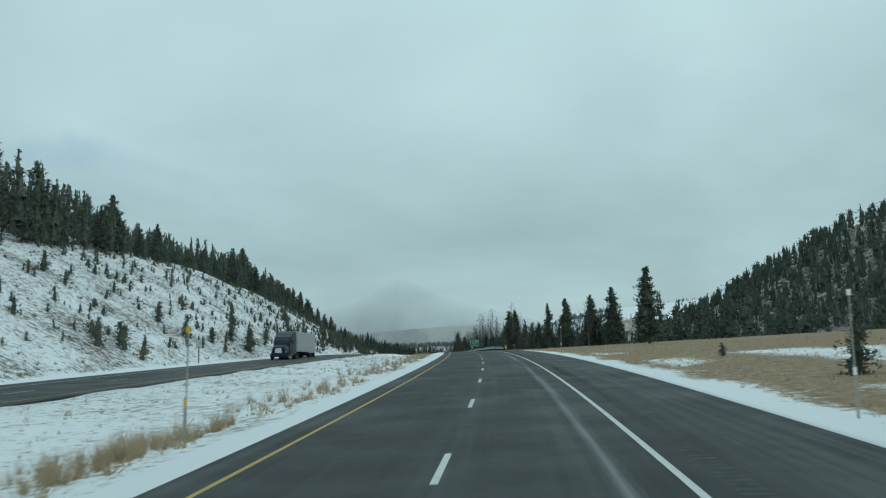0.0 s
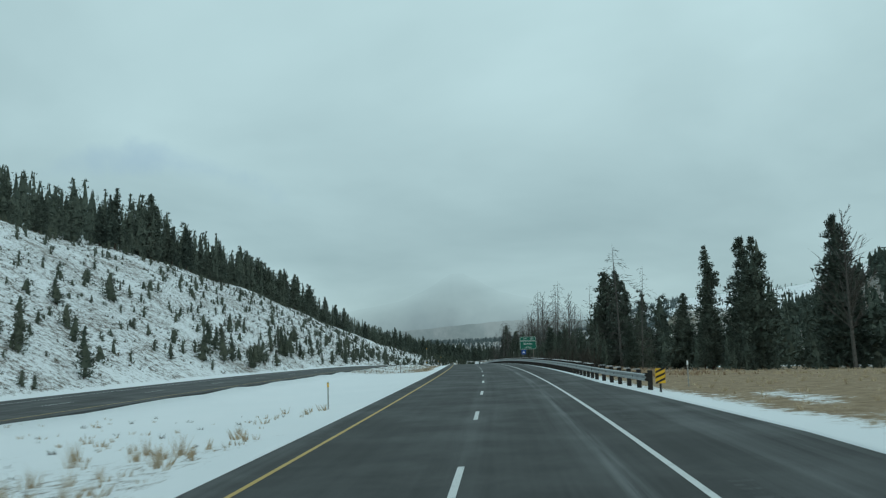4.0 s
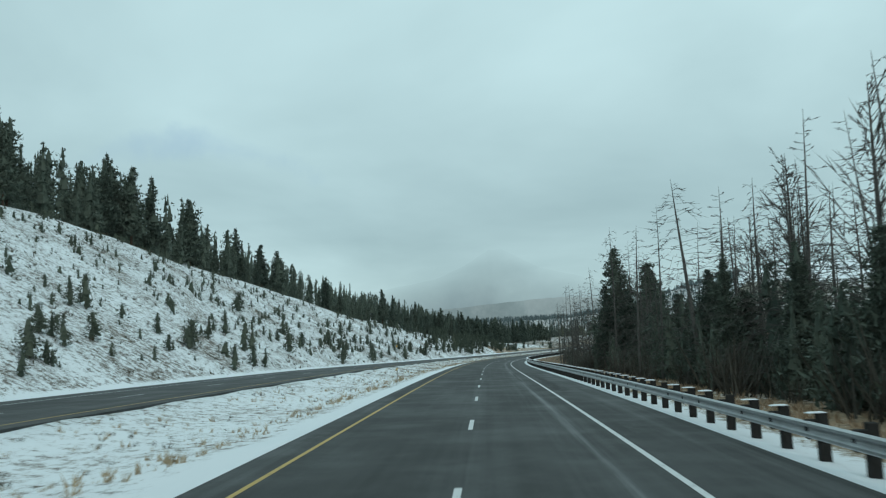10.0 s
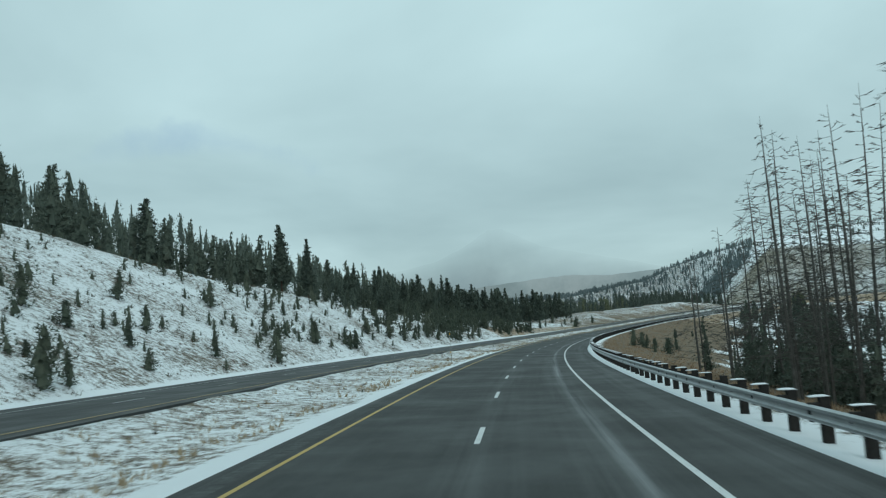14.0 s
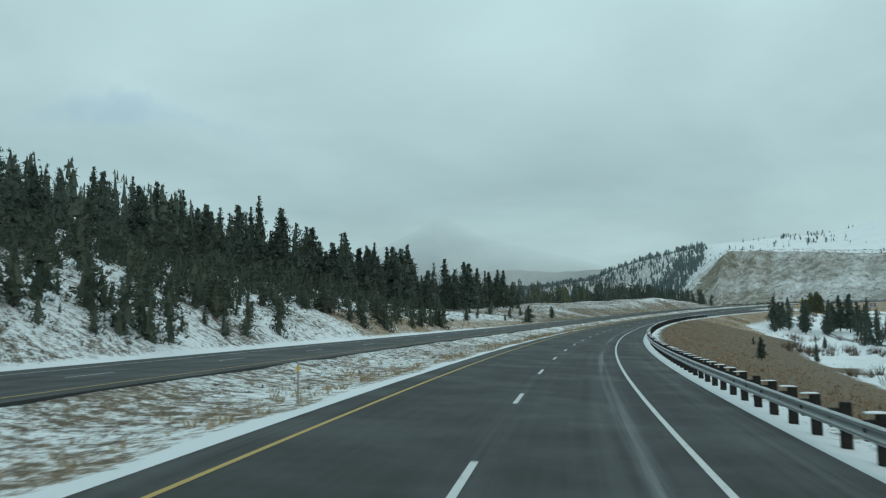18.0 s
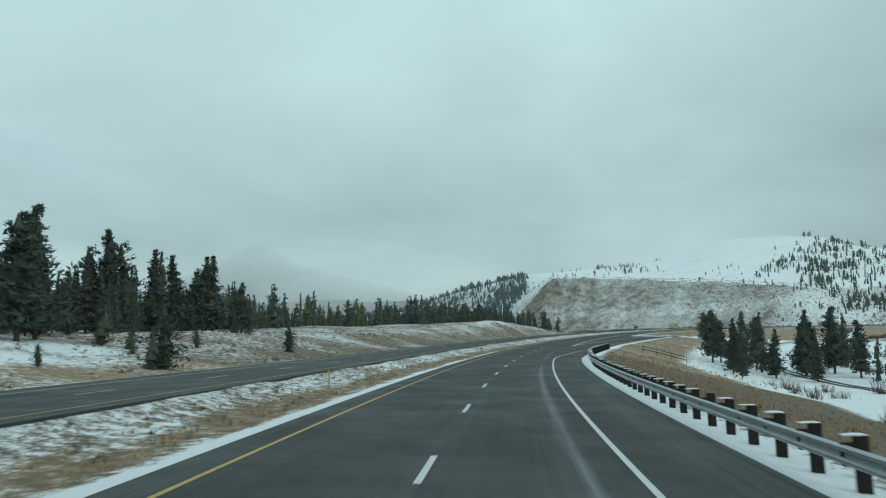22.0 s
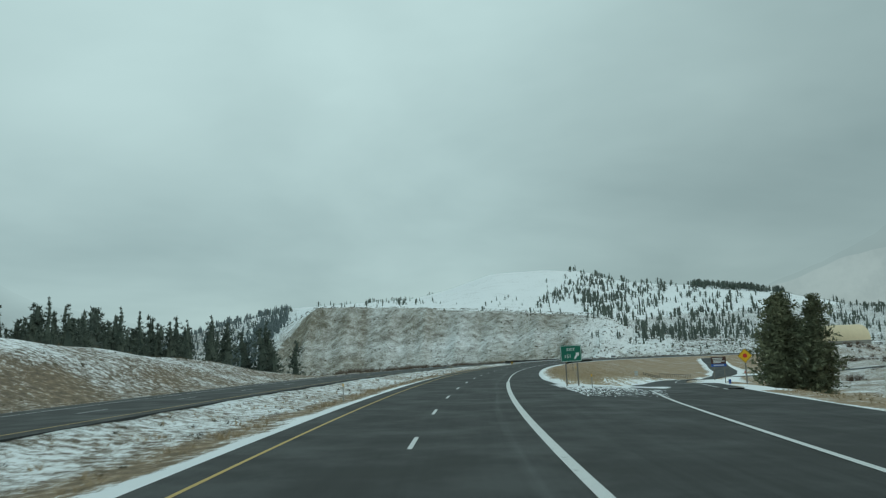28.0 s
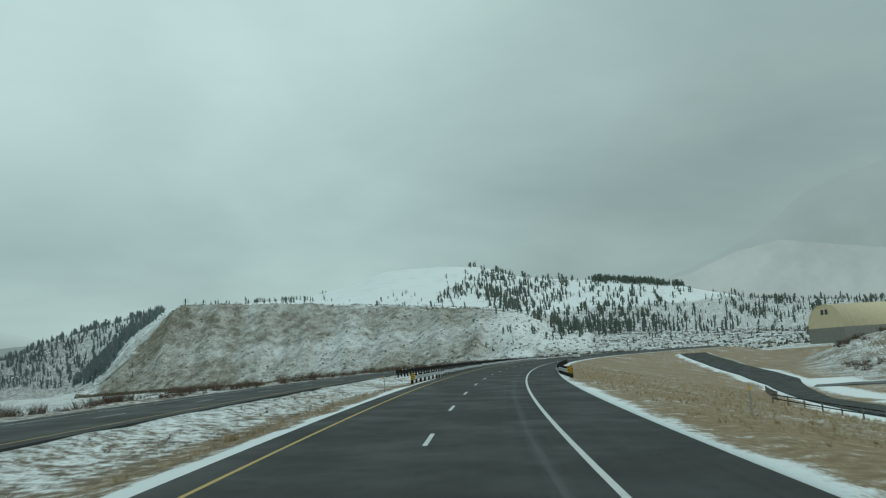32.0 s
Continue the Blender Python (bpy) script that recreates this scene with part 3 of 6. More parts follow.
snow[edge_l] = np.maximum(snow[edge_l], 1.05 - 0.75 * sm(5.6, 6.7, 0.3 * lump(gx[edge_l], gy[edge_l], 3.1, 1.0) - gu[edge_l]))
d = gu - re_
right = d > 0
snow[right], dry[right] = 0.74, 0.45
field = right & (d < 85) & (gs < 185)
snow[field], dry[field] = 0.16 + 0.13 * lump(gx[field], gy[field], 9, 2.0), 0.85
drift = field & ((((gs - 50) / 16) ** 2 + ((gu - 25) / 6.5) ** 2 < 1 + 0.5 * lump(gx, gy, 4, 1.0)) | ((d > 3.5) & (d < 6.5) & (lump(gx, gy, 6, 3.0) > 0.25)))
snow[drift] = 0.62
wood = right & (d < 60) & (gs >= 185) & (gs < 425)
snow[wood], dry[wood] = 0.3, 0.6
bank_ = right & (d < interp(gs, [560, 660], [22, 27]) + 5 * lump(gx, gy, 11, 2.0)) & (gs >= 400) & (gs < 800)
snow[bank_], dry[bank_] = 0.05, 0.42
lowland = right & (gs > 955) & (d < 130)
snow[lowland], dry[lowland] = 0.46, 0.5
gore = right & (d < interp(gs, [800, 820, 940, 960], [20, 13, 12, 48])) & (gs >= 800)
snow[gore], dry[gore] = 0.3, 0.95
wid = interp(gs, [0, 140, 170, 800, 840, 960, 1000], [2.0, 2.0, 1.2, 1.2, 0.7, 0.6, 0.5]) + 0.45 * lump(gx, gy, 2.6, 3.0)
strip = right & (d < wid + 1.4)
snow[strip] = np.maximum(snow[strip], 0.92 - interp(gs[strip], [900, 980], [0.62, 0.85]) * sm(-0.5, 0.9, (d - wid)[strip]))
tip = right & (gs > 950) & (gs < 972) & (gu < ramp_left(gs) + 0.5)
snow[tip] = 0.8
inner = right & (gs > 960) & (gs < RAMP_END) & (gu > ramp_left(gs) - interp(gs, [960, 1010, 1100, 1140], [2.5, 7, 6, 3])) & (gu < ramp_left(gs) + 1)
snow[inner] = 0.85
rlx = ramp_left(gs)
rside = right & (gs > 950) & (gs < RAMP_END) & (gu > rlx + 7) & (gu < rlx + 10)
snow[rside] = 1.1
ex, ey = gx - EYE0[0], gy - EYE0[1]
er, eb = np.hypot(ex, ey), np.degrees(np.arctan2(-ex, ey))
face = (er > 640) & (er < 955) & (eb > -44) & (eb < -10.3)
fb = eb[face]
snow[face] = 0.5 + 0.15 * lump(gx[face], gy[face], 40, 1.0) + 0.08 * lump(gx[face], gy[face], 14, 3.0) - 0.16 * sm(-22, -15, fb) + 0.3 * sm(-35, -41, fb)
rocky[face], dry[face] = 0.9, 0.4
dome = (er >= 955) & (eb > -60) & (eb < -12)
snow[dome] = 0.78 + 0.16 * lump(gx[dome], gy[dome], 31, 2.0) + 0.1 * lump(gx[dome], gy[dome], 12, 1.0)
low = (er > 330) & (er <= 700) & (eb > -62) & (eb < -40) & ~right
snow[low], dry[low] = 0.55, 0.5
el_g = np.degrees(np.arctan2(gz + 0.6, er))
mixed = (eb > -64) & (eb < -37) & (el_g < 3.1) & (er > 420) & ~face
snow[mixed], dry[mixed] = 0.53, 0.35
behind = (er > 900) & (eb < 25) & (eb > -14.8 + (4.6 - el_g) * 0.9)
snow[behind], dry[behind] = interp(eb[behind], [-15, -9, -4], [0.68, 0.5, 0.45]), -0.2
hill_r = ((gx - 292) / 190) ** 2 + ((gy - 480) / 230) ** 2 < 1
snow[hill_r], dry[hill_r] = 0.36, 0.1
for nm, arr in (("snow", snow), ("dry", dry), ("rocky", rocky)):
    at_ = ground.data.attributes.new(nm, "FLOAT", "POINT")
    at_.data.foreach_set("value", arr.astype(np.float32))

# ---- carriageways ----


def strip(name, ss, offs, zfun, mat, thick=0.0, parent=None, frost=None):
    """A ribbon along the road: rows at chainages ss, columns at offs(s), heights zfun(s, u)."""
    vs, fs_, across = [], [], []
    n = len(offs(ss[0]))
    for s in ss:
        c, r = along(CL, s), along(RIGHT, s)
        for u in offs(s):
            vs.append((c[0] + u * r[0], c[1] + u * r[1], float(zfun(s, u))))
            across.append(u)
    for i in range(len(ss) - 1):
        for k in range(n - 1):
            a = i * n + k
            fs_.append((a, a + 1, a + n + 1, a + n))
    m = len(vs)
    if thick:
        for i, s in enumerate(ss):
            for k in (0, n - 1):
                x, y, z = vs[i * n + k]
                vs.append((x, y, z - thick))
                across.append(across[i * n + k])
        for i in range(len(ss) - 1):
            a, b = i * n, (i + 1) * n
            c, d_ = m + 2 * i, m + 2 * i + 2
            fs_.append((a, b, d_, c))
            fs_.append((a + n - 1, c + 1, d_ + 1, b + n - 1))
    ob = mesh_ob(name, vs, fs_, mat, parent)
    if mat is ASPHALT:
        w = ob.data.attributes.new("across", "FLOAT", "POINT")
        w.data.foreach_set("value", np.array(across, np.float32))
        w = ob.data.attributes.new("chain", "FLOAT", "POINT")
        ch = [s for s in ss for _ in range(n)] + ([s for s in ss for _ in range(2)] if thick else [])
        w.data.foreach_set("value", np.array(ch, np.float32))
        w = ob.data.attributes.new("frost", "FLOAT", "POINT")
        w.data.foreach_set("value", np.array([(frost(u) if frost else 0.15) * float(interp(s_, [0, 700, 830], [1, 1, 0.25])) for u, s_ in zip(across, ch)], np.float32))
    return ob


def main_frost(u):
    return 0.02 + 0.6 * math.exp(-((u - 2.75) / 0.16) ** 2) + 0.08 * math.exp(-((u - 2.2) / 0.3) ** 2) + 0.1 * math.exp(-((u - 0.1) / 0.35) ** 2) + 0.12 * (u > 5.0) + 0.1 * (u < -4.1)


def main_cols(s):
    e = float(right_edge(s))
    return [LEDGE, -4.2, -3.66, -2.8, -1.9, -1.0, -0.4, 0.0, 0.4, 1.0, 1.7, 2.2, 2.5, 2.75, 3.0, 3.66, 4.4, 5.1, 5.1 + (e - 5.1) * 0.3, 5.1 + (e - 5.1) * 0.65, e]


S_ALL = np.arange(-60, 1438, 4.0)
road = strip("road", S_ALL, main_cols, deck, ASPHALT, 0.3, frost=main_frost)
tagged(road, "dark grey asphalt highway carriageway with frosty wheel tracks", "road", kind="structure")


def left_z(s, u):
    return along(CL[:, 2], s) + left_dz(s)


def left_cols(s):
    e = float(left_near(s))
    return [e - LEFT_W, e - 8, e - 5, e - 3, e - 1, e]


road_left = strip("road_opposite", S_ALL, left_cols, left_z, ASPHALT, 0.3, frost=lambda u: 0.15)
tagged(road_left, "grey asphalt opposite carriageway edged with snow", "road", kind="structure")

S_RAMP = np.arange(950, RAMP_END + 1, 3.0)


def ramp_cols(s):
    l, r_ = float(ramp_left(s)), ramp_right(s)
    return [l - 1.0, l + (r_ - l) * 0.33, l + (r_ - l) * 0.66, r_, r_ + 1.4]


def ramp_surface(s, u):
    return deck(s, u) if s < 951 else ramp_z(s)


ramp_road = strip("road_ramp", S_RAMP, ramp_cols, ramp_surface, ASPHALT, 0.3, frost=lambda u: 0.25)
tagged(ramp_road, "dark asphalt exit ramp with drifted snow", "road", kind="structure")


def stripe(name, s0, s1, ufun, w, zfun, mat, parent, step=4.0):
    ss = np.append(np.arange(s0, s1 - 0.1, step), s1)
    return strip(name, ss, lambda s: [float(ufun(s)) - w / 2, float(ufun(s)) + w / 2], lambda s, u: zfun(s, u) + 0.006, mat, 0, parent)


stripe("yellow_edge_line", -60, 1430, lambda s: -3.66, 0.115, deck, YELLOW_PAINT, road)
stripe("white_edge_line", -60, 777, lambda s: 3.66, 0.13, deck, WHITE_PAINT, road)
stripe("white_edge_line", 964, 1430, lambda s: 3.66, 0.15, deck, WHITE_PAINT, road)
stripe("gore_line", 837, 964, lambda s: 3.66, 0.28, deck, WHITE_PAINT, road)
stripe("gore_line", 838, 950, lambda s: max(float(ramp_left(s)), 3.95), 0.22, deck, WHITE_PAINT, road)
stripe("ramp_edge_line", 772, 950, ramp_right, 0.13, deck, WHITE_PAINT, road)
stripe("ramp_edge_line", 952, 1050, ramp_right, 0.13, ramp_surface, WHITE_PAINT, ramp_road)
DASH0 = 0.0
for k in range(0, 112):
    s0 = DASH0 + 12.19 * k - 0.0
    stripe("lane_dash", s0, s0 + 3.05, lambda s: 0.0, 0.13, deck, WHITE_PAINT, road, 3.05)
stripe("yellow_edge_line", -60, 1430, lambda s: float(left_near(s)) - 1.0, 0.12, left_z, YELLOW_PAINT, road_left)
stripe("white_edge_line", -60, 1430, lambda s: float(left_near(s)) - 8.4, 0.12, left_z, WHITE_PAINT, road_left)
for k in range(3, 110):
    s0 = DASH0 + 12.19 * k + 5
    stripe("lane_dash", s0, s0 + 3.05, lambda s: float(left_near(s)) - 4.7, 0.12, left_z, WHITE_PAINT, road_left, 3.05)

# ---- guardrail with wooden posts and blocks ----
W_PROF = [(0.0, 0.155), (0.055, 0.12), (0.055, 0.075), (0.0, 0.035), (-0.005, 0.0), (0.0, -0.035), (0.055, -0.075), (0.055, -0.12), (0.0, -0.155)]


def box_mesh(name, sx, sy, sz, mat, bevel=0.01, z0=0.0):
    bm = bmesh.new()
    bmesh.ops.create_cube(bm, size=1.0)
    for v in bm.verts:
        v.co = Vector((v.co.x * sx, v.co.y * sy, (v.co.z + 0.5) * sz + z0))
    if bevel:
        bmesh.ops.bevel(bm, geom=bm.edges[:], offset=bevel, segments=1, affect="EDGES")
    me = bpy.data.meshes.new(name)
    bm.to_mesh(me)
    bm.free()
    me.materials.append(mat)
    return me


POST_ME = box_mesh("post", 0.2, 0.16, 1.35, DARK_WOOD, 0.012, -0.5)
BLOCK_ME = box_mesh("block", 0.2, 0.15, 0.36, DARK_WOOD, 0.01, -0.18)


def snow_cap_mesh():
    bm = bmesh.new()
    bmesh.ops.create_cube(bm, size=1.0)
    bmesh.ops.subdivide_edges(bm, edges=bm.edges[:], cuts=1, use_grid_fill=True)
    for v in bm.verts:
        top = v.co.z > 0
        k = 0.82 if top else 1.02
        v.co = Vector((v.co.x * 0.36 * k + 0.1, v.co.y * 0.17 * k, 0.032 * (v.co.z + 0.5) * (1.0 if abs(v.co.x) < 0.3 else 0.75)))
    me = bpy.data.meshes.new("snow_cap")
    bm.to_mesh(me)
    bm.free()
    me.polygons.foreach_set("use_smooth", [True] * len(me.polygons))
    me.materials.append(SNOW)
    return me


CAP_ME = snow_cap_mesh()


def rail_u(s):
    return interp(s, [150, 156, 170, 600, 760, 790, 808, 822], [8.0, 7.4, 6.4, 6.5, 6.7, 7.4, 8.7, 9.9])


def guardrail(label, s0, s1, ufun, zfun, side, spacing=1.905, snowcaps=True):
    """A W-beam on posts; side is +1 where the posts stand to the right of the beam."""
    gr_ = new("guardrail")
    x0, y0 = place(s0, float(ufun(s0)))
    gr_.location = (x0, y0, float(zfun(s0, float(ufun(s0)))))
    inv = gr_.location.copy()
    vs, fs_ = [], []
    ss = np.arange(s0, s1, 1.905)
    for s in ss:
        u = float(ufun(s))
        c, r = along(CL, s), along(RIGHT, s)
        z = float(zfun(s, u)) + 0.56
        for o, h in W_PROF:
            uo = u - side * o
            vs.append((c[0] + uo * r[0] - inv.x, c[1] + uo * r[1] - inv.y, z + h - inv.z))
        for o, h in reversed(W_PROF):
            uo = u - side * (o - 0.012)
            vs.append((c[0] + uo * r[0] - inv.x, c[1] + uo * r[1] - inv.y, z + h - inv.z))
    n = 2 * len(W_PROF)
    for i in range(len(ss) - 1):
        for k in range(n):
            a, b = i * n + k, i * n + (k + 1) % n
            fs_.append((a, b, b + n, a + n))
    fs_.append(tuple(range(n)))
    fs_.append(tuple(range(len(vs) - n, len(vs))))
    mesh_ob("rail", vs, fs_, STEEL, gr_, label="galvanised W-shaped steel rail")
    rng = random.Random(int(s0))
    for s in np.arange(s0 + 0.4, s1, spacing):
        u = float(ufun(s))
        th = float(along(TH, s))
        x, y = place(s, u + side * 0.3)
        z = float(zfun(s, u))
        p_ = new("post", POST_ME)
        p_.parent = gr_
        p_.matrix_local = Matrix.Translation(Vector((x, y, z)) - inv) @ pose(0, 0, 0, rng.uniform(-1, 1), rng.uniform(-1, 1), math.degrees(th))
        b_ = new("block", BLOCK_ME)
        b_.parent = p_
        b_.matrix_local = pose(-side * 0.2, 0, 0.56)
        if snowcaps and rng.random() < 0.85:
            c_ = new("snow_cap", CAP_ME)
            c_.parent = p_
            c_.matrix_local = Matrix.Translation((-side * 0.2, 0, 0.848)) @ Matrix.Diagonal((side * 1.0, 1.0, rng.uniform(0.45, 1.2), 1))
    return tagged(gr_, label, "guardrail", kind="")


def shoulder_z(s, u):
    x, y = place(s, u)
    return ground_at(x, y)


G1 = guardrail("long galvanised steel guardrail on snow-capped dark wooden posts", 158, 480, rail_u, shoulder_z, 1)
G2 = guardrail("curving galvanised steel guardrail on snow-capped dark wooden posts", 480.2, 822, rail_u, shoulder_z, 1)
for g_ in (G1, G2):
    tagged(g_, group="guardrails beside the road")


# snow blown over the gore pavement in ragged streaks
def gore_snow():
    r_ = random.Random(77)
    vs, fs_ = [], []
    for k in range(1100):
        s = 956 - 18 * r_.random() ** 1.7
        t = (956 - s) / 18
        lo, hi = 7.3 + 0.6 * t, 15.5 - 3.4 * t
        u = lo + (hi - lo) * r_.random() ** (1.0 + 0.7 * t)
        core = max(0.0, 1 - 1.8 * t)
        ln, w = r_.uniform(0.3, 1.5) * (1.1 - 0.6 * t), (r_.uniform(0.03, 0.16) + 0.5 * core * r_.random()) * (1.2 - 0.8 * t)
        n = 11
        b = len(vs)
        z = 0.006 + 0.0006 * (k % 14)
        for j in range(n):
            a = 2 * math.pi * j / n
            q = r_.uniform(0.35, 1.15)
            ps, pu = s + ln * q * math.cos(a) * 0.6, u + w * q * math.sin(a) + 0.05 * math.cos(a) * ln
            x, y = place(ps, pu)
            vs.append((x, y, max(float(ramp_surface(ps, pu)), float(deck(ps, pu))) + z))
        fs_.append(tuple(range(b, b + n)))
    return tagged(mesh_ob("drifted_snow", vs, fs_, SNOW), "thin drifted snow in ragged streaks across the gore pavement", "snow", kind="stuff")


gore_snow()

# ---- trees ----


def tube(vs, fs_, pts_, rads, sides=5):
    """A tapered tube along points, added to vertex and face lists."""
    base = len(vs)
    for i, (p_, r_) in enumerate(zip(pts_, rads)):
        p_ = Vector(p_)
        d_ = (Vector(pts_[min(i + 1, len(pts_) - 1)]) - Vector(pts_[max(i - 1, 0)])).normalized()
        a = d_.cross(Vector((0, 0, 1)))
        if a.length < 0.05:
            a = Vector((1, 0, 0))
        a.normalize()
        b = d_.cross(a)
        for k in range(sides):
            t = 2 * math.pi * k / sides
            vs.append(tuple(p_ + (a * math.cos(t) + b * math.sin(t)) * r_))
    for i in range(len(pts_) - 1):
        for k in range(sides):
            q, w = base + i * sides + k, base + i * sides + (k + 1) % sides
            fs_.append((q, w, w + sides, q + sides))
    fs_.append(tuple(range(len(vs) - sides, len(vs))))


def crown_data(rng, h, rad, base, whorls, per, power=0.6, tufts=3, sag=0.25, ragged=0.3, core=0, leaf=3, fine=1.0, dense=0.4, sides=7):
    """Boughs in whorls, each carrying upturned sprays of needles along its outer half, round a shaded heart."""
    vs, fs_ = [], []

    def tri3(a, b, c):
        n = len(vs)
        vs.extend((tuple(a), tuple(b), tuple(c)))
        fs_.append((n, n + 1, n + 2))

    def arrow(k):
        return Vector((rng.gauss(0, 1), rng.gauss(0, 1), rng.gauss(0, 0.8))).normalized() * k

    lobes = [rng.uniform(0.78, 1.15) for _ in range(8)]
    off = [(rng.uniform(-0.12, 0.12) * rad, rng.uniform(-0.12, 0.12) * rad) for _ in range(8)]

    def shape(t):
        q = t * 6.99
        k = int(q)
        lb = lobes[k] + (lobes[k + 1] - lobes[k]) * (q - k)
        return rad * ((1 - t) ** power) * (0.5 + 0.5 * min(1, t * 5 + 0.2)) * lb + 0.035 * rad

    for i in range(whorls):
        t = (i + rng.uniform(0, 0.9)) / whorls
        z = base + (h - base) * t
        env = shape(t)
        ox, oy = off[int(t * 7.99)]
        for k in range(per if t < 0.85 else max(3, per - 2)):
            a = 2 * math.pi * (k + rng.uniform(-0.45, 0.45)) / per + i * 1.9
            r_ = env * rng.uniform(1 - ragged, 1 + ragged * 0.45)
            d_ = Vector((math.cos(a), math.sin(a), 0))
            rise = rng.uniform(-sag, sag * 0.6) + 0.55 * t
            for j in range(tufts):
                f = 1.0 if tufts == 1 else 0.5 + 0.5 * j / (tufts - 1)
                p_ = Vector((ox, oy, z)) + d_ * (r_ * f * 0.9) + Vector((0, 0, r_ * (rise * f - sag * f * f * 0.5)))
                w = (0.1 * rad + 0.2 * env) * (1.2 - 0.35 * f) * rng.uniform(0.7, 1.3)
                for _ in range(leaf):
                    c_ = p_ + arrow(w * 0.65)
                    ax = (arrow(0.75) + d_ * 0.6 + Vector((0, 0, 0.45))).normalized() * w * fine
                    bx_ = arrow(w * 0.42 * fine)
                    tri3(c_ + ax, c_ - ax * 0.5 + bx_, c_ - ax * 0.5 - bx_)
    if core:
        # shaded inner boughs
        tiers = core
        for i in range(tiers):
            t0, t1 = i / tiers, min(1.0, (i + 1.8) / tiers)
            r0_, r1_ = shape(t0) * dense * 1.15, shape(t1) * dense * 0.5
            ox, oy = off[int(t0 * 7.99)]
            z0_, z1_ = base + (h - base) * t0, base + (h - base) * t1
            n, o = len(vs), rng.uniform(0, 6)
            for k in range(sides):
                a = o + 2 * math.pi * k / sides
                q = r0_ * rng.uniform(0.55, 1.35)
                vs.append((ox + q * math.cos(a), oy + q * math.sin(a), z0_ + rng.uniform(-0.35, 0.35) * r0_))
            for k in range(sides):
                vs.append((ox + r1_ * math.cos(o + 2 * math.pi * k / sides), oy + r1_ * math.sin(o + 2 * math.pi * k / sides), z1_))
            for k in range(sides):
                k2 = (k + 1) % sides
                fs_.extend(((n + k, n + k2, n + sides + k2), (n + k, n + sides + k2, n + sides + k)))
    tri3((-0.05 * rad, 0, h * 0.95), (0.05 * rad, 0.02, h * 0.95), (0, 0, h * 1.02))
    tri3((0, -0.05 * rad, h * 0.95), (0.02, 0.05 * rad, h * 0.95), (0, 0, h * 1.02))
    return vs, fs_


def lists_mesh(name, vs, fs_, mat):
    me = bpy.data.meshes.new(name)
    me.from_pydata(vs, [], fs_)
    me.materials.append(mat)
    return me


def trunk_data(rng, h, r0, bend=0.03, sides=7):
    vs, fs_ = [], []
    p_ = [(h * bend * math.sin(q * 2.2), h * bend * 0.6 * math.sin(q * 3.1 + 1), -0.35 + (h + 0.35) * q) for q in (0, 0.12, 0.35, 0.6, 0.82, 1.0)]
    tube(vs, fs_, p_, [r0 * 1.25, r0, r0 * 0.8, r0 * 0.55, r0 * 0.3, r0 * 0.06], sides)
    return vs, fs_


class Tree:
    """A pattern tree: trunk and crown meshes shared by all its copies."""

    def __init__(self, name, label, category, trunk, crown):
        self.name, self.label, self.category, self.trunk, self.crown = name, label, category, trunk, crown

    def plant(self, x, y, z, scale=1.0, turn=0.0, wide=1.0, label="", group="", lean=0.0):
        ob = new(self.name)
        ob.matrix_world = Matrix.Translation((x, y, z)) @ pose(0, 0, 0, lean, lean * 0.6, turn) @ Matrix.Diagonal((scale * wide, scale * wide, scale, 1))
        for nm, me in (("trunk", self.trunk), ("crown", self.crown)):
            if me:
                c_ = new(nm, me)
                c_.parent = ob
        return tagged(ob, label or self.label, self.category, group)


rng = random.Random(11)
PINES = []
for k, (h, rad, base, wh, per, pw) in enumerate([(14, 2.6, 1.4, 27, 6, 0.85), (14, 3.0, 1.9, 26, 6, 0.75), (14, 2.2, 1.2, 29, 6, 0.95), (14, 3.1, 2.3, 26, 6, 0.7), (14, 2.8, 1.6, 27, 6, 0.8)]):
    PINES.append(Tree("pine_tree", "tall dark green conifer standing on the snowy slope", "tree",
                      lists_mesh("pine_trunk", *trunk_data(rng, h * 0.97, 0.2, 0.006), BARK), lists_mesh("pine_crown", *crown_data(rng, h, rad, base, wh, per, pw, 3, 0.3, 0.55, 12, 4, 0.75, 0.42), PINE)))
NEAR_PINES = []
for k, (h, rad, base, wh, pw) in enumerate([(14, 2.6, 0.8, 34, 0.75), (14, 2.9, 1.2, 32, 0.62), (14, 2.4, 0.7, 36, 0.82), (14, 3.0, 1.6, 32, 0.58), (14, 2.7, 1.0, 34, 0.68)]):
    NEAR_PINES.append(Tree("pine_tree", "tall dark conifer behind the guardrail", "tree",
                           lists_mesh("pine_trunk", *trunk_data(rng, h * 0.97, 0.18, 0.006), BARK), lists_mesh("pine_crown", *crown_data(rng, h, rad, base, wh, 7, pw, 4, 0.25, 0.65, 14, 7, 0.5, 0.36), PINE)))
RAMP_PINES = []
for k, (h, rad, base, wh, pw) in enumerate([(14, 3.2, 0.6, 30, 0.5), (14, 2.8, 0.8, 32, 0.6), (14, 3.5, 0.5, 28, 0.45)]):
    RAMP_PINES.append(Tree("pine_tree", "dense olive green conifer in a clump beside the exit ramp", "tree",
                           lists_mesh("pine_trunk", *trunk_data(rng, h * 0.97, 0.18, 0.006), BARK), lists_mesh("pine_crown", *crown_data(rng, h, rad, base, wh, 7, pw, 4, 0.25, 0.65, 12, 7, 0.5, 0.36), SUNPINE)))
SAPLINGS = []
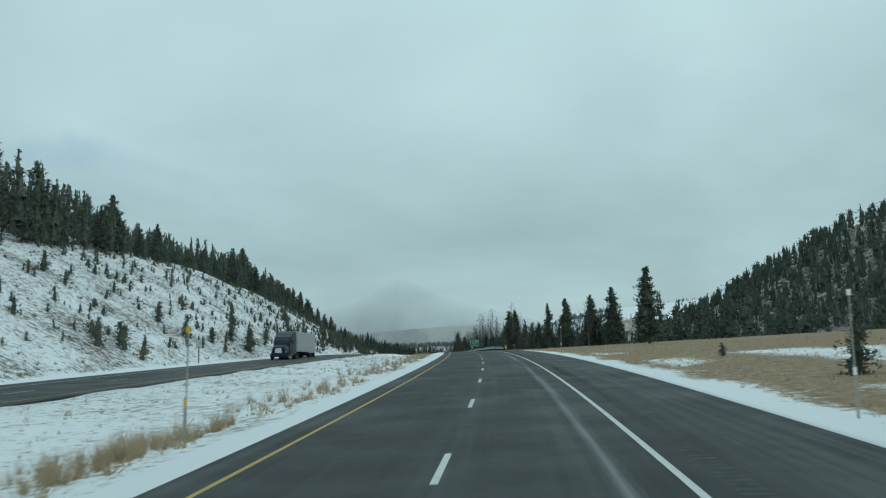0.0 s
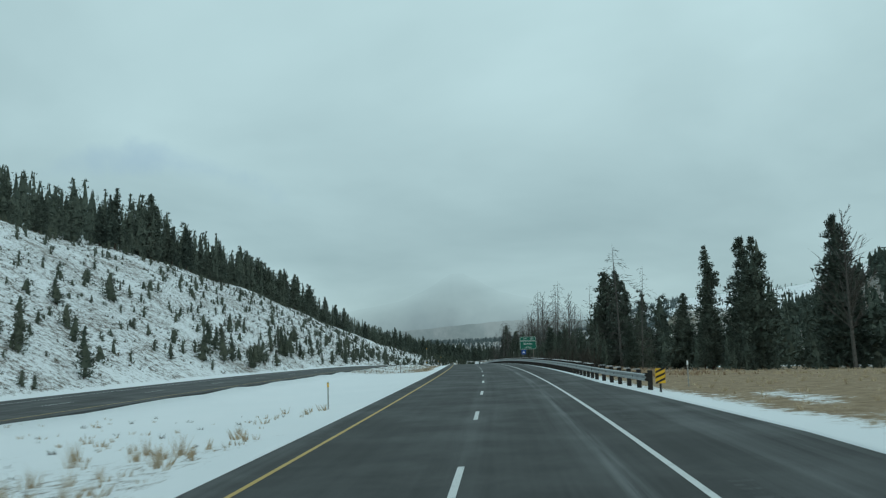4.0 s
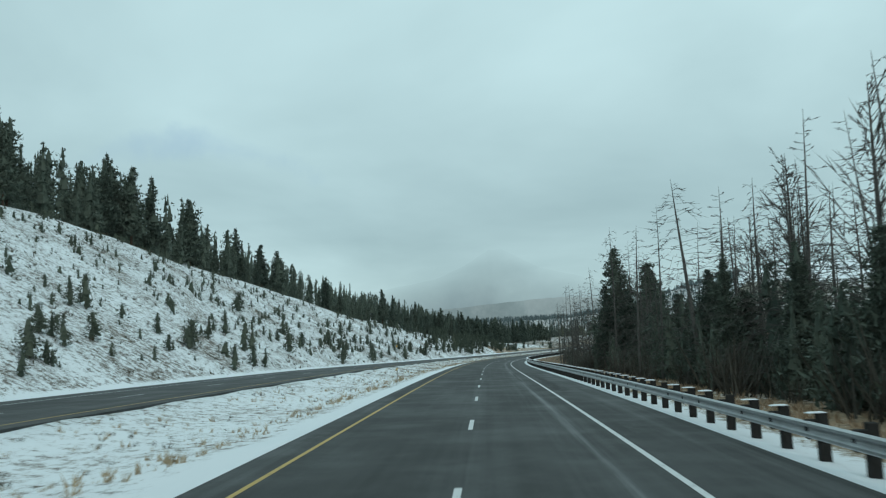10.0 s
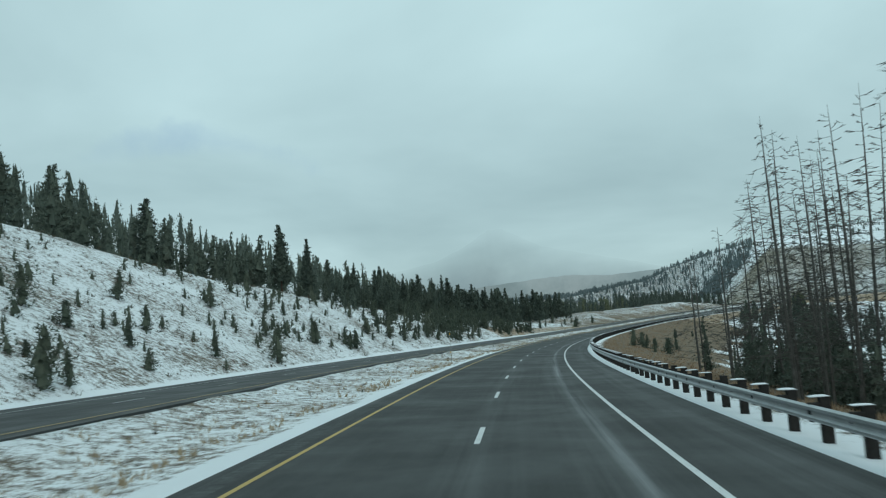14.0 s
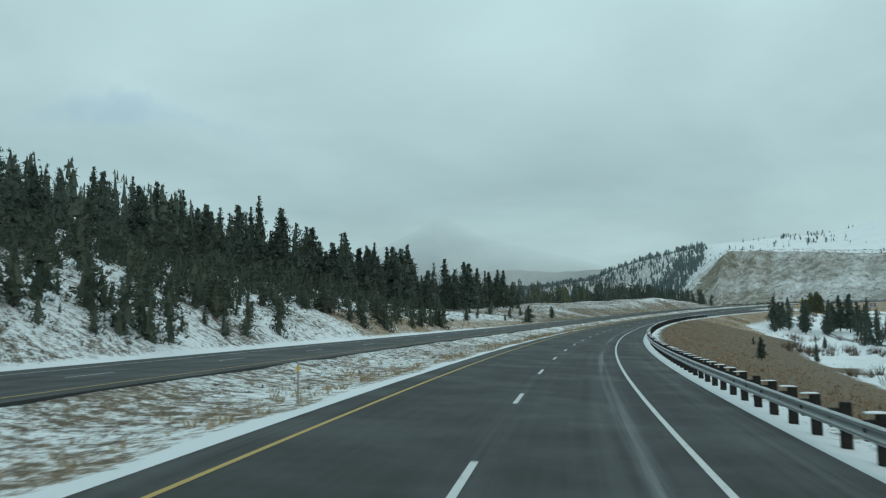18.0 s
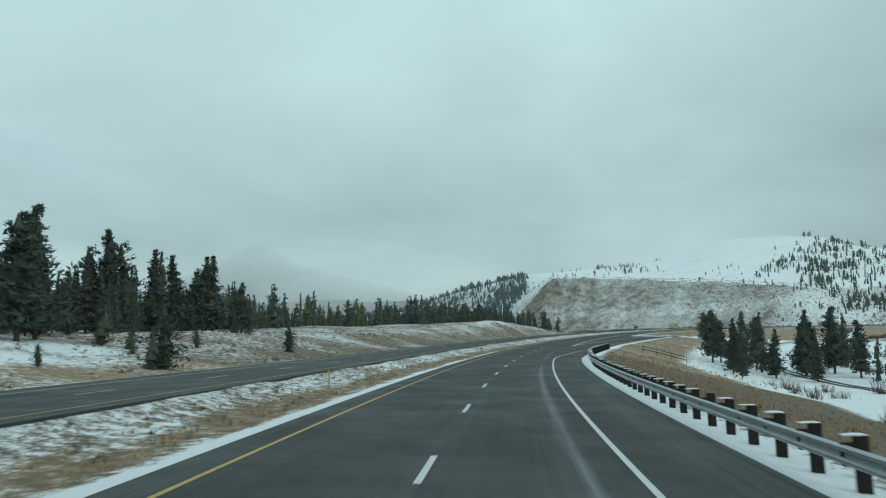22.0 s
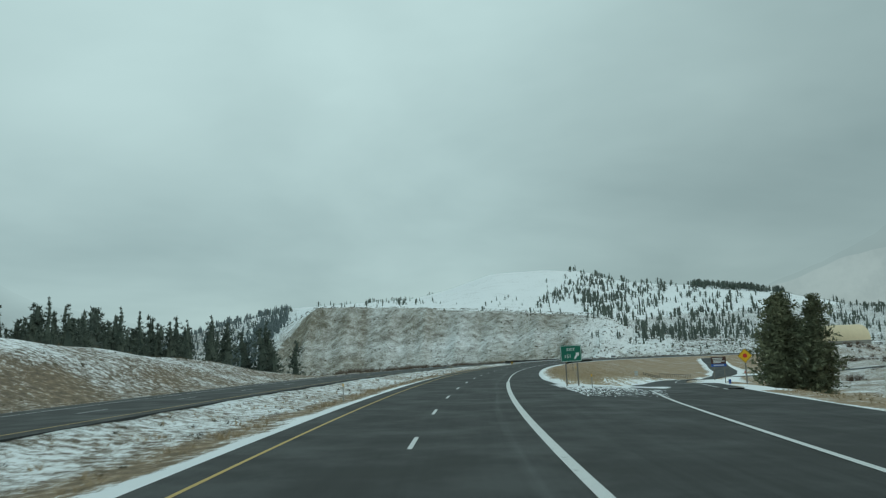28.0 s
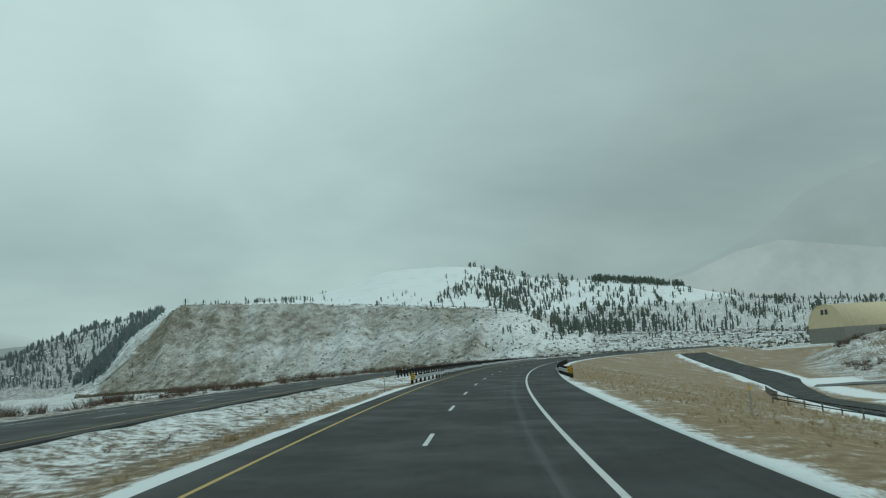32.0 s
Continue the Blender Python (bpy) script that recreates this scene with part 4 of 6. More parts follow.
for k, (rad, wh, pw) in enumerate([(0.9, 12, 0.8), (1.1, 11, 0.65), (0.8, 13, 0.9), (1.2, 11, 0.6)]):
    SAPLINGS.append(Tree("young_pine", "small young conifer growing out of the snow", "tree",
                         lists_mesh("sapling_trunk", *trunk_data(rng, 2.9, 0.05, 0.01, 5), BARK), lists_mesh("sapling_crown", *crown_data(rng, 3.0, rad, 0.15, wh, 6, pw, 2, 0.15, 0.55, 5, 5, 0.65, 0.38), YOUNG)))


def dead_data(rng, h, r0, limbs, droop, start=0.25, twigs=3, length=0.16, up=0.0):
    """Branches of a leafless tree, for a trunk of the same height and bend."""
    vs, fs_ = [], []
    for i in range(limbs):
        t = start + (0.97 - start) * (i + rng.random()) / limbs
        a = rng.uniform(0, 2 * math.pi)
        ln = h * length * (1.15 - t) * rng.uniform(0.25, 1.45)
        bend = h * 0.012
        o = Vector((bend * math.sin(t * 2.2), bend * 0.6 * math.sin(t * 3.1 + 1), -0.35 + (h + 0.35) * t))
        d_ = Vector((math.cos(a), math.sin(a), up + rng.uniform(-0.3, 0.55)))
        m_ = o + d_ * ln * 0.55
        e_ = o + d_ * ln + Vector((0, 0, -droop * ln + up * ln * 0.3))
        rb = max(0.014, r0 * 0.22 * (1.1 - t))
        tube(vs, fs_, [o, m_, e_], [rb, rb * 0.65, rb * 0.2], 3)
        for _ in range(twigs):
            f = rng.uniform(0.3, 0.95)
            q = o.lerp(m_, f * 2) if f < 0.5 else m_.lerp(e_, f * 2 - 1)
            dv = Vector((math.cos(a + rng.uniform(-1, 1)), math.sin(a + rng.uniform(-1, 1)), rng.uniform(-0.6, 0.5) + up)) * ln * rng.uniform(0.2, 0.45)
            sw = Vector((0, 0, 0.022))
            n = len(vs)
            vs.extend((tuple(q - sw), tuple(q + sw), tuple(q + dv)))
            fs_.append((n, n + 1, n + 2))
            vs.extend((tuple(q - Vector((0.022, 0.01, 0))), tuple(q + Vector((0.022, 0.01, 0))), tuple(q + dv)))
            fs_.append((n + 3, n + 4, n + 5))
    return vs, fs_


DEAD = [Tree("dead_tree", "bare grey standing dead conifer with broken limbs", "tree", lists_mesh("dead_trunk", *trunk_data(rng, 14, r0, 0.012, 6), DEADBARK), lists_mesh("dead_branches", *dead_data(rng, 14, r0, n, dr, st, 5, ln), DEADBARK))
        for r0, n, dr, st, ln in [(0.12, 85, 0.5, 0.15, 0.22), (0.1, 60, 0.2, 0.3, 0.16), (0.13, 95, 0.6, 0.12, 0.25), (0.09, 55, -0.1, 0.25, 0.18)]]
BARE = [Tree("bare_tree", "leafless deciduous tree with fine upswept branches", "tree", lists_mesh("bare_trunk", *trunk_data(rng, 10, 0.14, 0.012, 6), DEADBARK), lists_mesh("bare_branches", *dead_data(rng, 10, 0.14, 95, 0.0, 0.25, 7, 0.2, 0.9), DEADBARK))]


def template(seed, whorls, per, tufts, rad, power, base=0.1, core=7, leaf=3, fine=1.0):
    v_, f_ = crown_data(random.Random(seed), 1.0, rad, base, whorls, per, power, tufts, 0.25, 0.5, core, leaf, fine, 0.3, 5)
    return np.array(v_, np.float64), np.array(f_, np.int64)


MID_T = [template(k, 8, 5, 2, r_, p_, 0.1, 6) for k, (r_, p_) in enumerate([(0.25, 0.85), (0.29, 0.75), (0.21, 0.95), (0.27, 0.8), (0.31, 0.7)])]
EDGE_T = [template(60 + k, 11, 5, 2, r_, p_, 0.1, 7, 4, 0.72) for k, (r_, p_) in enumerate([(0.24, 0.85), (0.28, 0.75), (0.2, 0.95), (0.26, 0.8), (0.31, 0.68)])]
FAR_T = [template(20 + k, 5, 3, 1, r_, p_, 0.05, 3, 2) for k, (r_, p_) in enumerate([(0.44, 0.65), (0.54, 0.55), (0.38, 0.75)])]
BACK_T = [template(80 + k, 7, 5, 1, r_, p_, 0.1, 7, 2, 0.9) for k, (r_, p_) in enumerate([(0.25, 0.75), (0.3, 0.65), (0.21, 0.85)])]
BUSH_T = [template(160 + k, 8, 5, 2, r_, p_, 0.02, 4, 4, 0.7) for k, (r_, p_) in enumerate([(0.42, 0.65), (0.5, 0.55), (0.36, 0.75)])]
SAP_T = [template(40 + k, 5, 4, 2, r_, p_, 0.03, 3, 2, 0.8) for k, (r_, p_) in enumerate([(0.5, 0.8), (0.62, 0.65), (0.42, 0.9), (0.75, 0.55)])]


def scatter(name, label, category, spots, temps, mat, seed, sink=0.3, parent=None):
    """Many small plants joined into one mesh; spots are rows of x, y, height, width factor."""
    r_ = random.Random(seed)
    xs, ys = np.array([p_[0] for p_ in spots]), np.array([p_[1] for p_ in spots])
    zs = ground_height(xs, ys)[0]
    va, fa, n = [], [], 0
    for (x, y, h, w, *_), z in zip(spots, zs):
        tv, tf = r_.choice(temps)
        a = r_.uniform(0, 6.28)
        c_, s_ = math.cos(a) * h * w, math.sin(a) * h * w
        va.append(np.stack([x + tv[:, 0] * c_ - tv[:, 1] * s_, y + tv[:, 0] * s_ + tv[:, 1] * c_, z - sink + tv[:, 2] * h], 1))
        fa.append(tf + n)
        n += len(tv)
    me = bpy.data.meshes.new(name)
    me.from_pydata(np.concatenate(va), [], np.concatenate(fa))
    me.materials.append(mat)
    ob = new(name, me)
    if parent is not None:
        ob.parent = parent
    return tagged(ob, label, category, kind="stuff")


def wood(name, label, spots, mat, seed, temps=None):
    return scatter(name, label, "woods", [(p_[0], p_[1], p_[2], 1.0) for p_ in spots], temps or MID_T, mat, seed)


def su_spots(n, s0, s1, ufun, seed, h0, h1, keep=None):
    r_ = random.Random(seed)
    out = []
    while len(out) < n:
        s = r_.uniform(s0, s1)
        u = ufun(s, r_)
        if keep and not keep(s, u, r_):
            continue
        x, y = place(s, u)
        h = h0 + (h1 - h0) * r_.random() ** 1.4
        out.append((x, y, h, h * r_.uniform(0.14, 0.2), s, u))
    return out


def toe(s):
    return float(left_near(s)) - LEFT_W - 1.8


def brow(s):
    return toe(s) - float(interp(s, HILL_S, HILL_H)) / 0.6


def plant_all(kinds, spots, ref_h, seed, group="", label="", wide=(0.85, 1.2), lean=1.0):
    r_ = random.Random(seed)
    zs = ground_height(np.array([p_[0] for p_ in spots]), np.array([p_[1] for p_ in spots]))[0]
    for (x, y, h, *_), z in zip(spots, zs):
        r_.choice(kinds).plant(x, y, float(z) - 0.05, h / ref_h, r_.uniform(0, 360), r_.uniform(*wide), label, group, r_.uniform(-lean, lean))


# young trees on the snowy cut slope
near_sap = su_spots(150, 70, 600, lambda s, r_: toe(s) - 1 - abs(r_.gauss(0, 1)) * 9, 3, 1.0, 3.6, lambda s, u, r_: u > brow(s) - 3)
plant_all(SAPLINGS, near_sap, 3.0, 4, "young trees on the cut slope", "", (0.8, 1.5))
big_sap = su_spots(46, 75, 600, lambda s, r_: toe(s) - r_.uniform(0.5, 6), 5, 2.4, 4.4)
plant_all(SAPLINGS, big_sap, 3.0, 6, "young trees on the cut slope", "dense young conifer at the foot of the snowy slope", (0.9, 1.4))
rest = su_spots(1750, 60, 610, lambda s, r_: toe(s) - r_.uniform(3, 52), 7, 0.4, 2.1, lambda s, u, r_: u > brow(s) - 4)
wood("young_woods", "many small young conifers scattered over the snowy slope", [p_[:4] for p_ in rest], YOUNG, 8, SAP_T)
# the wood along the top of the slope
def crest_k(s):
    return float(interp(s, [0, 60, 95, 130, 170, 210, 250, 300, 400, 430, 490, 520, 580], [1.4, 1.4, 1.3, 0.95, 0.8, 0.55, 0.6, 1.1, 1.25, 1.25, 1.25, 0.9, 0.7]))


def grow(spots):
    return [(x, y, h * crest_k(s), r_, s, u) for x, y, h, r_, s, u in spots]


crest_front = grow(su_spots(85, 40, 575, lambda s, r_: brow(s) - abs(r_.gauss(0, 1)) * 7, 9, 6.5, 15.5))
crest_mid = grow(su_spots(330, 30, 575, lambda s, r_: brow(s) - 1 - abs(r_.gauss(0, 1)) * 9, 109, 6.5, 13.5))
wood("crest_edge_woods", "dark conifers crowding the crest of the snowy slope", crest_mid, PINE, 110, EDGE_T)
plant_all(PINES, crest_front, 14, 10, "conifers along the crest")
crest_back = grow(su_spots(650, 30, 590, lambda s, r_: brow(s) - r_.uniform(8, 70), 12, 8, 13.5))
wood("crest_woods", "dense dark conifer wood behind the crest of the slope", [p_[:4] for p_ in crest_back], PINE, 13, BACK_T)
# bench wood on the left after the slope
def bench_ok(s, u, r_):
    return u < toe(s) - (20 if s < 680 else 17 if s < 720 else 26)


def bench_k(spots):
    return [(x, y, h * float(interp(s, [545, 600, 640, 675, 705, 730, 760, 800], [0.8, 0.75, 0.9, 1.15, 1.2, 1.3, 1.4, 1.4])), r_, s, u) for x, y, h, r_, s, u in spots]


bench_ = su_spots(85, 596, 800, lambda s, r_: toe(s) - 9 - abs(r_.gauss(0, 1)) * 19, 14, 5, 11, bench_ok)
plant_all(PINES, bench_k(bench_), 14, 15, "conifers on the bench", "", (0.95, 1.3))
belt = su_spots(64, 662, 765, lambda s, r_: toe(s) - 20 - r_.uniform(0, 42), 614, 8.5, 13)
plant_all(PINES, belt, 14, 615, "conifers on the bench", "", (0.95, 1.35))
belt_b = su_spots(220, 655, 790, lambda s, r_: toe(s) - 34 - r_.uniform(0, 60), 616, 7, 12.5)
wood("bench_belt_woods", "close belt of dark conifers behind the snowy bench", belt_b, PINE, 617, BACK_T)
for s_, d_, h_ in [(804, 30, 12), (809, 36, 13.5), (814, 29, 13), (819, 33, 13.5), (824, 38, 11.5), (828, 31, 9.5), (833, 35, 8)]:
    x, y, z = on_ground(s_, toe(s_) - d_)
    PINES[s_ % 5].plant(x, y, z - 0.1, h_ / 14, s_ * 7, 1.15, "tall dark green conifer behind the snowy bench", "conifers on the bench")
line_ = su_spots(150, 790, 960, lambda s, r_: toe(s) - 42 - r_.uniform(0, 45), 618, 5, 9.5)
wood("bench_line_woods", "open line of olive green conifers beyond the snowy bench", line_, SUNPINE, 619, EDGE_T)
bench_mid = su_spots(230, 590, 830, lambda s, r_: toe(s) - 12 - abs(r_.gauss(0, 1)) * 26, 114, 3.5, 9.5, bench_ok)
wood("bench_edge_woods", "dark conifers standing in snow on the roadside bench", bench_k(bench_mid), PINE, 115, EDGE_T)
mound_w = su_spots(330, 770, 1035, lambda s, r_: toe(s) - r_.uniform(30 if s > 920 else 40, 105), 116, 5, 11.5)
edge_w = []
r_ = random.Random(216)
for _ in range(150):
    s_, d_ = r_.uniform(965, 1055), r_.uniform(18, 75)
    x, y = place(s_, toe(s_) - d_)
    if lump(np.array([x]), np.array([y]), 9, 0.7)[0] > -0.45:
        edge_w.append((x, y, (8.5 + 0.1 * d_) * r_.uniform(0.65, 1.08) - ground_at(x, y) + float(along(CL[:, 2], s_)), 1.0))
wood("mound_edge_woods", "tall dark conifers just behind the low mound", edge_w, PINE, 218, EDGE_T)
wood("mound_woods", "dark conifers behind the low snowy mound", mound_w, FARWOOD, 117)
bench_far = su_spots(480, 560, 960, lambda s, r_: toe(s) - r_.uniform(45, 170), 16, 6, 11.5)
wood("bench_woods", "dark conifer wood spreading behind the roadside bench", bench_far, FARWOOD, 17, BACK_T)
low_ = su_spots(80, 560, 790, lambda s, r_: toe(s) - 1.5 - abs(r_.gauss(0, 1)) * 8, 18, 1.4, 4.2, lambda s, u, r_: s < 680 or r_.random() < 0.25)
plant_all(SAPLINGS, low_, 3.0, 19, "young trees by the far carriageway", "bushy young conifer beside the far carriageway", (0.9, 1.5))
low_m = su_spots(330, 606, 694, lambda s, r_: toe(s) - 1.5 - r_.uniform(0, 24), 118, 1.2, 4.2, lambda s, u, r_: not (632 < s < 650 and u > toe(s) - 7))
wood("bench_young_woods", "thicket of young conifers on the snowy bench", low_m, YOUNG, 119, BUSH_T)
# wood on the right, in groves of uneven height
def right_k(s):
    return float(interp(s, [185, 196, 210, 214, 222, 226, 241, 247, 272, 300, 312, 325, 365, 380, 392, 405, 413, 420, 440], [0.3, 0.5, 0.8, 1.0, 1.0, 0.4, 0.45, 0.7, 0.8, 0.65, 0.65, 0.75, 0.75, 0.85, 1.0, 1.0, 0.8, 0.6, 0.5]))


def grove(spots):
    return [(x, y, h * right_k(s), r_, s, u) for x, y, h, r_, s, u in spots]


right_w = grove(su_spots(46, 196, 425, lambda s, r_: 13.5 + abs(r_.gauss(0, 1)) * 7, 20, 7.5, 11.5, lambda s, u, r_: r_.random() < 0.25 + right_k(s)))
plant_all(NEAR_PINES, right_w, 14, 21, "conifers right of the guardrail", "tall dark conifer behind the guardrail", (0.9, 1.2))
right_m = grove(su_spots(230, 190, 425, lambda s, r_: 14 + r_.uniform(0, 26), 120, 4.5, 10.5))
wood("roadside_woods", "crowded dark conifers behind the guardrail", right_m, PINE, 121, EDGE_T)
under = su_spots(320, 205, 414, lambda s, r_: 12.6 + abs(r_.gauss(0, 1)) * 6, 122, 1.4, 5.5)
wood("undergrowth", "low young conifers and brush under the roadside trees", under, PINE, 123, EDGE_T)
dead_w = [(x, y, h * (0.55 + 0.5 * right_k(s)), r_, s, u) for x, y, h, r_, s, u in su_spots(48, 200, 402, lambda s, r_: 13 + abs(r_.gauss(0, 1)) * 9, 22, 9, 15)]
plant_all(DEAD, dead_w, 14, 23, "dead trees right of the guardrail", "", (0.9, 1.3), 3.0)
dead_n = su_spots(24, 326, 374, lambda s, r_: 12.5 + r_.uniform(0, 10), 126, 10, 15)
plant_all(DEAD, dead_n, 14, 127, "dead trees right of the guardrail", "", (0.9, 1.4), 4.0)
dead_c = su_spots(42, 448, 508, lambda s, r_: 13 + r_.uniform(0, 10), 124, 10, 18)
plant_all(DEAD, dead_c, 14, 125, "dead trees right of the guardrail", "tall bare grey dead trunk in a close clump", (0.9, 1.2), 3.0)
right_back = su_spots(260, 150, 470, lambda s, r_: r_.uniform(35, 110), 24, 7, 13)
wood("right_woods", "dark conifer wood beyond the roadside trees", right_back, PINE, 25)
val = su_spots(26, 560, 800, lambda s, r_: r_.uniform(56, 95), 26, 4, 9)
plant_all(PINES, val, 14, 27, "conifers in the valley", "dark conifer on the snowy valley floor")
val_m = su_spots(240, 500, 930, lambda s, r_: (32 if s < 620 else 48) + abs(r_.gauss(0, 1)) * 45, 126, 2, 9)
wood("valley_woods", "dark conifers and brush along the valley floor", val_m, PINE, 127)
PINES[1].plant(34.0, 122.7, ground_at(34.0, 122.7) - 0.1, 0.86, 40, 1.15, "broad dark conifer standing alone in the brown field")
for s_, u_, h_ in [(452, 19, 20), (463, 25, 24), (470, 28, 23), (458, 22, 17), (305, 16, 17), (311, 21, 20), (318, 17, 16), (326, 23, 20), (290, 18.5, 10.5), (340, 18, 15)]:
    x, y, z = on_ground(s_, u_)
    DEAD[(int(s_) % 2) * 2].plant(x, y, z - 0.1, h_ / 14, s_ * 7, 1.1, "tall bare grey dead trunk in a close clump", "dead trees right of the guardrail", 2.0)
for s_, u_, h_, k in [(402, 16, 14.5, 1), (398, 19, 12.5, 3), (408, 18.5, 11, 0), (395.5, 16, 9, 4), (424, 18.5, 10.5, 1), (420, 16.5, 9, 4), (429, 21, 8.5, 0), (415, 17.5, 12, 2), (190, 37, 15.5, 1), (196, 33, 14.5, 4), (189, 44, 15, 0), (219, 15.5, 11.5, 3), (223, 17.5, 12, 1), (215, 17, 10, 0), (206, 24, 13, 2), (212, 30, 15, 4), (203, 28, 13.5, 0)]:
    x, y, z = on_ground(s_, u_)
    NEAR_PINES[k].plant(x, y, z - 0.1, h_ / 14, s_ * 3, 1.05, "tall dark conifer behind the guardrail", "conifers right of the guardrail")
for s_, u_, h_ in [(33.4, 15.4, 2.3), (57.3, 16.9, 1.0)]:
    x, y, z = on_ground(s_, u_)
    SAPLINGS[int(s_) % 4].plant(x, y, z - 0.05, h_ / 3, s_ * 9, 1.1, "small dark conifer standing in the brown field")
x, y, z = on_ground(190, 31)
BARE[0].plant(x, y, z - 0.1, 1.35, 120, 0.9)
for s_, u_, k_ in [(313, 18.3, 1.7), (262, 17, 1.25), (344, 19, 1.5), (358, 20, 1.5), (371, 22, 1.3), (328, 21, 1.4)]:
    x, y, z = on_ground(s_, u_)
    BARE[0].plant(x, y, z - 0.1, k_, s_ * 13, 0.95)
pines_c = su_spots(200, 424, 508, lambda s, r_: (18.5 if s < 470 else 16) + r_.uniform(0, 12), 224, 2, 6.2)
wood("clump_woods", "young dark conifers at the foot of dead trees", pines_c, PINE, 225, EDGE_T)
for s_, u_, h_ in [(850, 44, 11), (856, 50, 12.5), (864, 47, 12), (846, 52, 10), (872, 55, 11), (880, 50, 9), (735, 24, 1.8), (700, 23, 2.2), (668, 20, 3), (742, 36, 3), (768, 40, 3), (722, 34, 3.5), (748, 58, 10), (760, 56, 9), (778, 60, 9), (720, 58, 8), (812, 58, 9), (790, 64, 12)]:
    x, y, z = on_ground(s_, u_)
    PINES[s_ % 5].plant(x, y, z - 0.1, h_ / 14, s_ * 11, 1.2, "dark conifer on the snowy valley floor", "conifers in the valley")
for s_, u_, h_ in [(968, 28.0, 8.8), (972, 29.6, 9.8), (966, 30.4, 9), (974, 31.0, 8.2), (970, 31.8, 7.4)]:
    x, y, z = on_ground(s_, u_)
    RAMP_PINES[s_ % 3].plant(x, y, z - 0.1, h_ / 14, s_ * 5, 1.25, "dense olive green conifer in a clump beside the exit ramp", "conifers beside the ramp")
for x, y, h_ in [(90, 812, 9), (95, 818, 10.5), (99, 815, 8.5), (93, 825, 9.5), (102, 824, 11), (108, 820, 9), (98, 831, 8), (106, 832, 10), (86, 806, 7), (113, 828, 9.5), (84, 800, 5), (104, 811, 7.5)]:
    PINES[int(x) % 5].plant(x, y, ground_at(x, y) - 0.1, h_ / 14, x * 11, 1.25, "dark conifer in a clump beside the railway", "conifers in the valley")
for s_, u_, h_ in [(580, 13, 3.3), (583, 14.5, 2.8), (578, 15.2, 2.6), (566, 16, 2.3), (596, 17, 2.0), (604, 21, 2.6), (571, 18.5, 2.8), (589, 19, 2.2)]:
    x, y, z = on_ground(s_, u_)
    SAPLINGS[s_ % 4].plant(x, y, z - 0.05, h_ / 3, s_ * 9, 1.35, "bushy dark young conifer on the brown bank", "young trees on the bank")
# far slopes: groves by bearing and elevation from the last bend
GROVES = [(-38.3, -34.4, 4.3, 5.9, 150, 11), (-49.5, -37.5, 1.2, 4.2, 420, 15), (-46, -36.4, 4.2, 6.8, 330, 14), (-57, -47, 1.0, 3.8, 190, 13), (-64, -54.5, 1.5, 3.4, 260, 13), (-60, -36, 0.3, 2.2, 130, 6),
          (-25.5, -20.5, 4.9, 5.8, 70, 10), (-20, -16, 5.0, 5.35, 8, 9), (-36, -14, 0.6, 5.0, 30, 5), (-36, -29, 3.6, 5.2, 26, 7), (-14, -8, 0.0, 4.2, 70, 10), (-15, 10, 0.2, 4.8, 2600, 14), (-70, -48, 0.1, 1.6, 60, 8)]
r_ = random.Random(30)


def far_spots(m_):
    """Plan points over the far slopes with their bearing and elevation."""
    bs_, rr_ = np.array([r_.uniform(-70, 12) for _ in range(m_)]), np.array([430 * 6.4 ** r_.random() for _ in range(m_)])
    xs_, ys_ = 138.8 - rr_ * np.sin(np.radians(bs_)), 964.8 + rr_ * np.cos(np.radians(bs_))
    zs_ = ground_height(xs_, ys_)[0]
    return np.stack([xs_, ys_, bs_, np.degrees(np.arctan2(zs_ + 0.6, rr_)), rr_], 1)


cand = far_spots(90000)
spots, hazed = [], []
for b0, b1, e0, e1, n, h in GROVES:
    jb, je = cand[:, 2] + 1.3 * lump(cand[:, 0], cand[:, 1], 52, e0), cand[:, 3] + 0.25 * lump(cand[:, 0], cand[:, 1], 70, b0)
    ok = cand[(jb > b0) & (jb < b1) & (je > e0) & (je < e1)]
    ok = ok[lump(ok[:, 0], ok[:, 1], 38, b0) + 0.7 * lump(ok[:, 0], ok[:, 1], 13, e0) > (0.05 if n > 50 else -2)] if n < 2000 else ok
    if n > 2000:
        ok = ok[ok[:, 2] > -14.8 + (4.6 - ok[:, 3]) * 0.9 + 0.5 * lump(ok[:, 0], ok[:, 1], 45, 1.0)]
        ok = ok[np.array([r_.random() for _ in range(len(ok))]) < np.interp(ok[:, 2], [-15, -10, -4], [0.4, 0.9, 1.0])]
    for x, y, _, _, rr in ok[:n]:
        (hazed if n > 2000 else spots).append((x, y, h * r_.uniform(0.35, 1.15) * (0.8 + rr / 4000), 1.0))
for lo, hi, wid, n, h in (((-11.3, 3.0), (-15.6, 5.35), 0.4, 60, 10), ((-44.5, 5.2), (-56, 3.5), 0.3, 480, 15)):
    k = (cand[:, 2] - lo[0]) / (hi[0] - lo[0])
    ok = cand[(k > 0) & (k < 1) & (np.abs(cand[:, 3] - lo[1] - k * (hi[1] - lo[1])) < wid)]
    for x, y, _, _, rr in ok[:n]:
        spots.append((x, y, h * r_.uniform(0.6, 1.1) * (0.8 + rr / 4000), 1.0))
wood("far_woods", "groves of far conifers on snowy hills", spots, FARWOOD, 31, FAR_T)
wood("ridge_woods", "frosted grey conifers on the far valley ridge", hazed, HAZEWOOD, 33, FAR_T)
spots = []
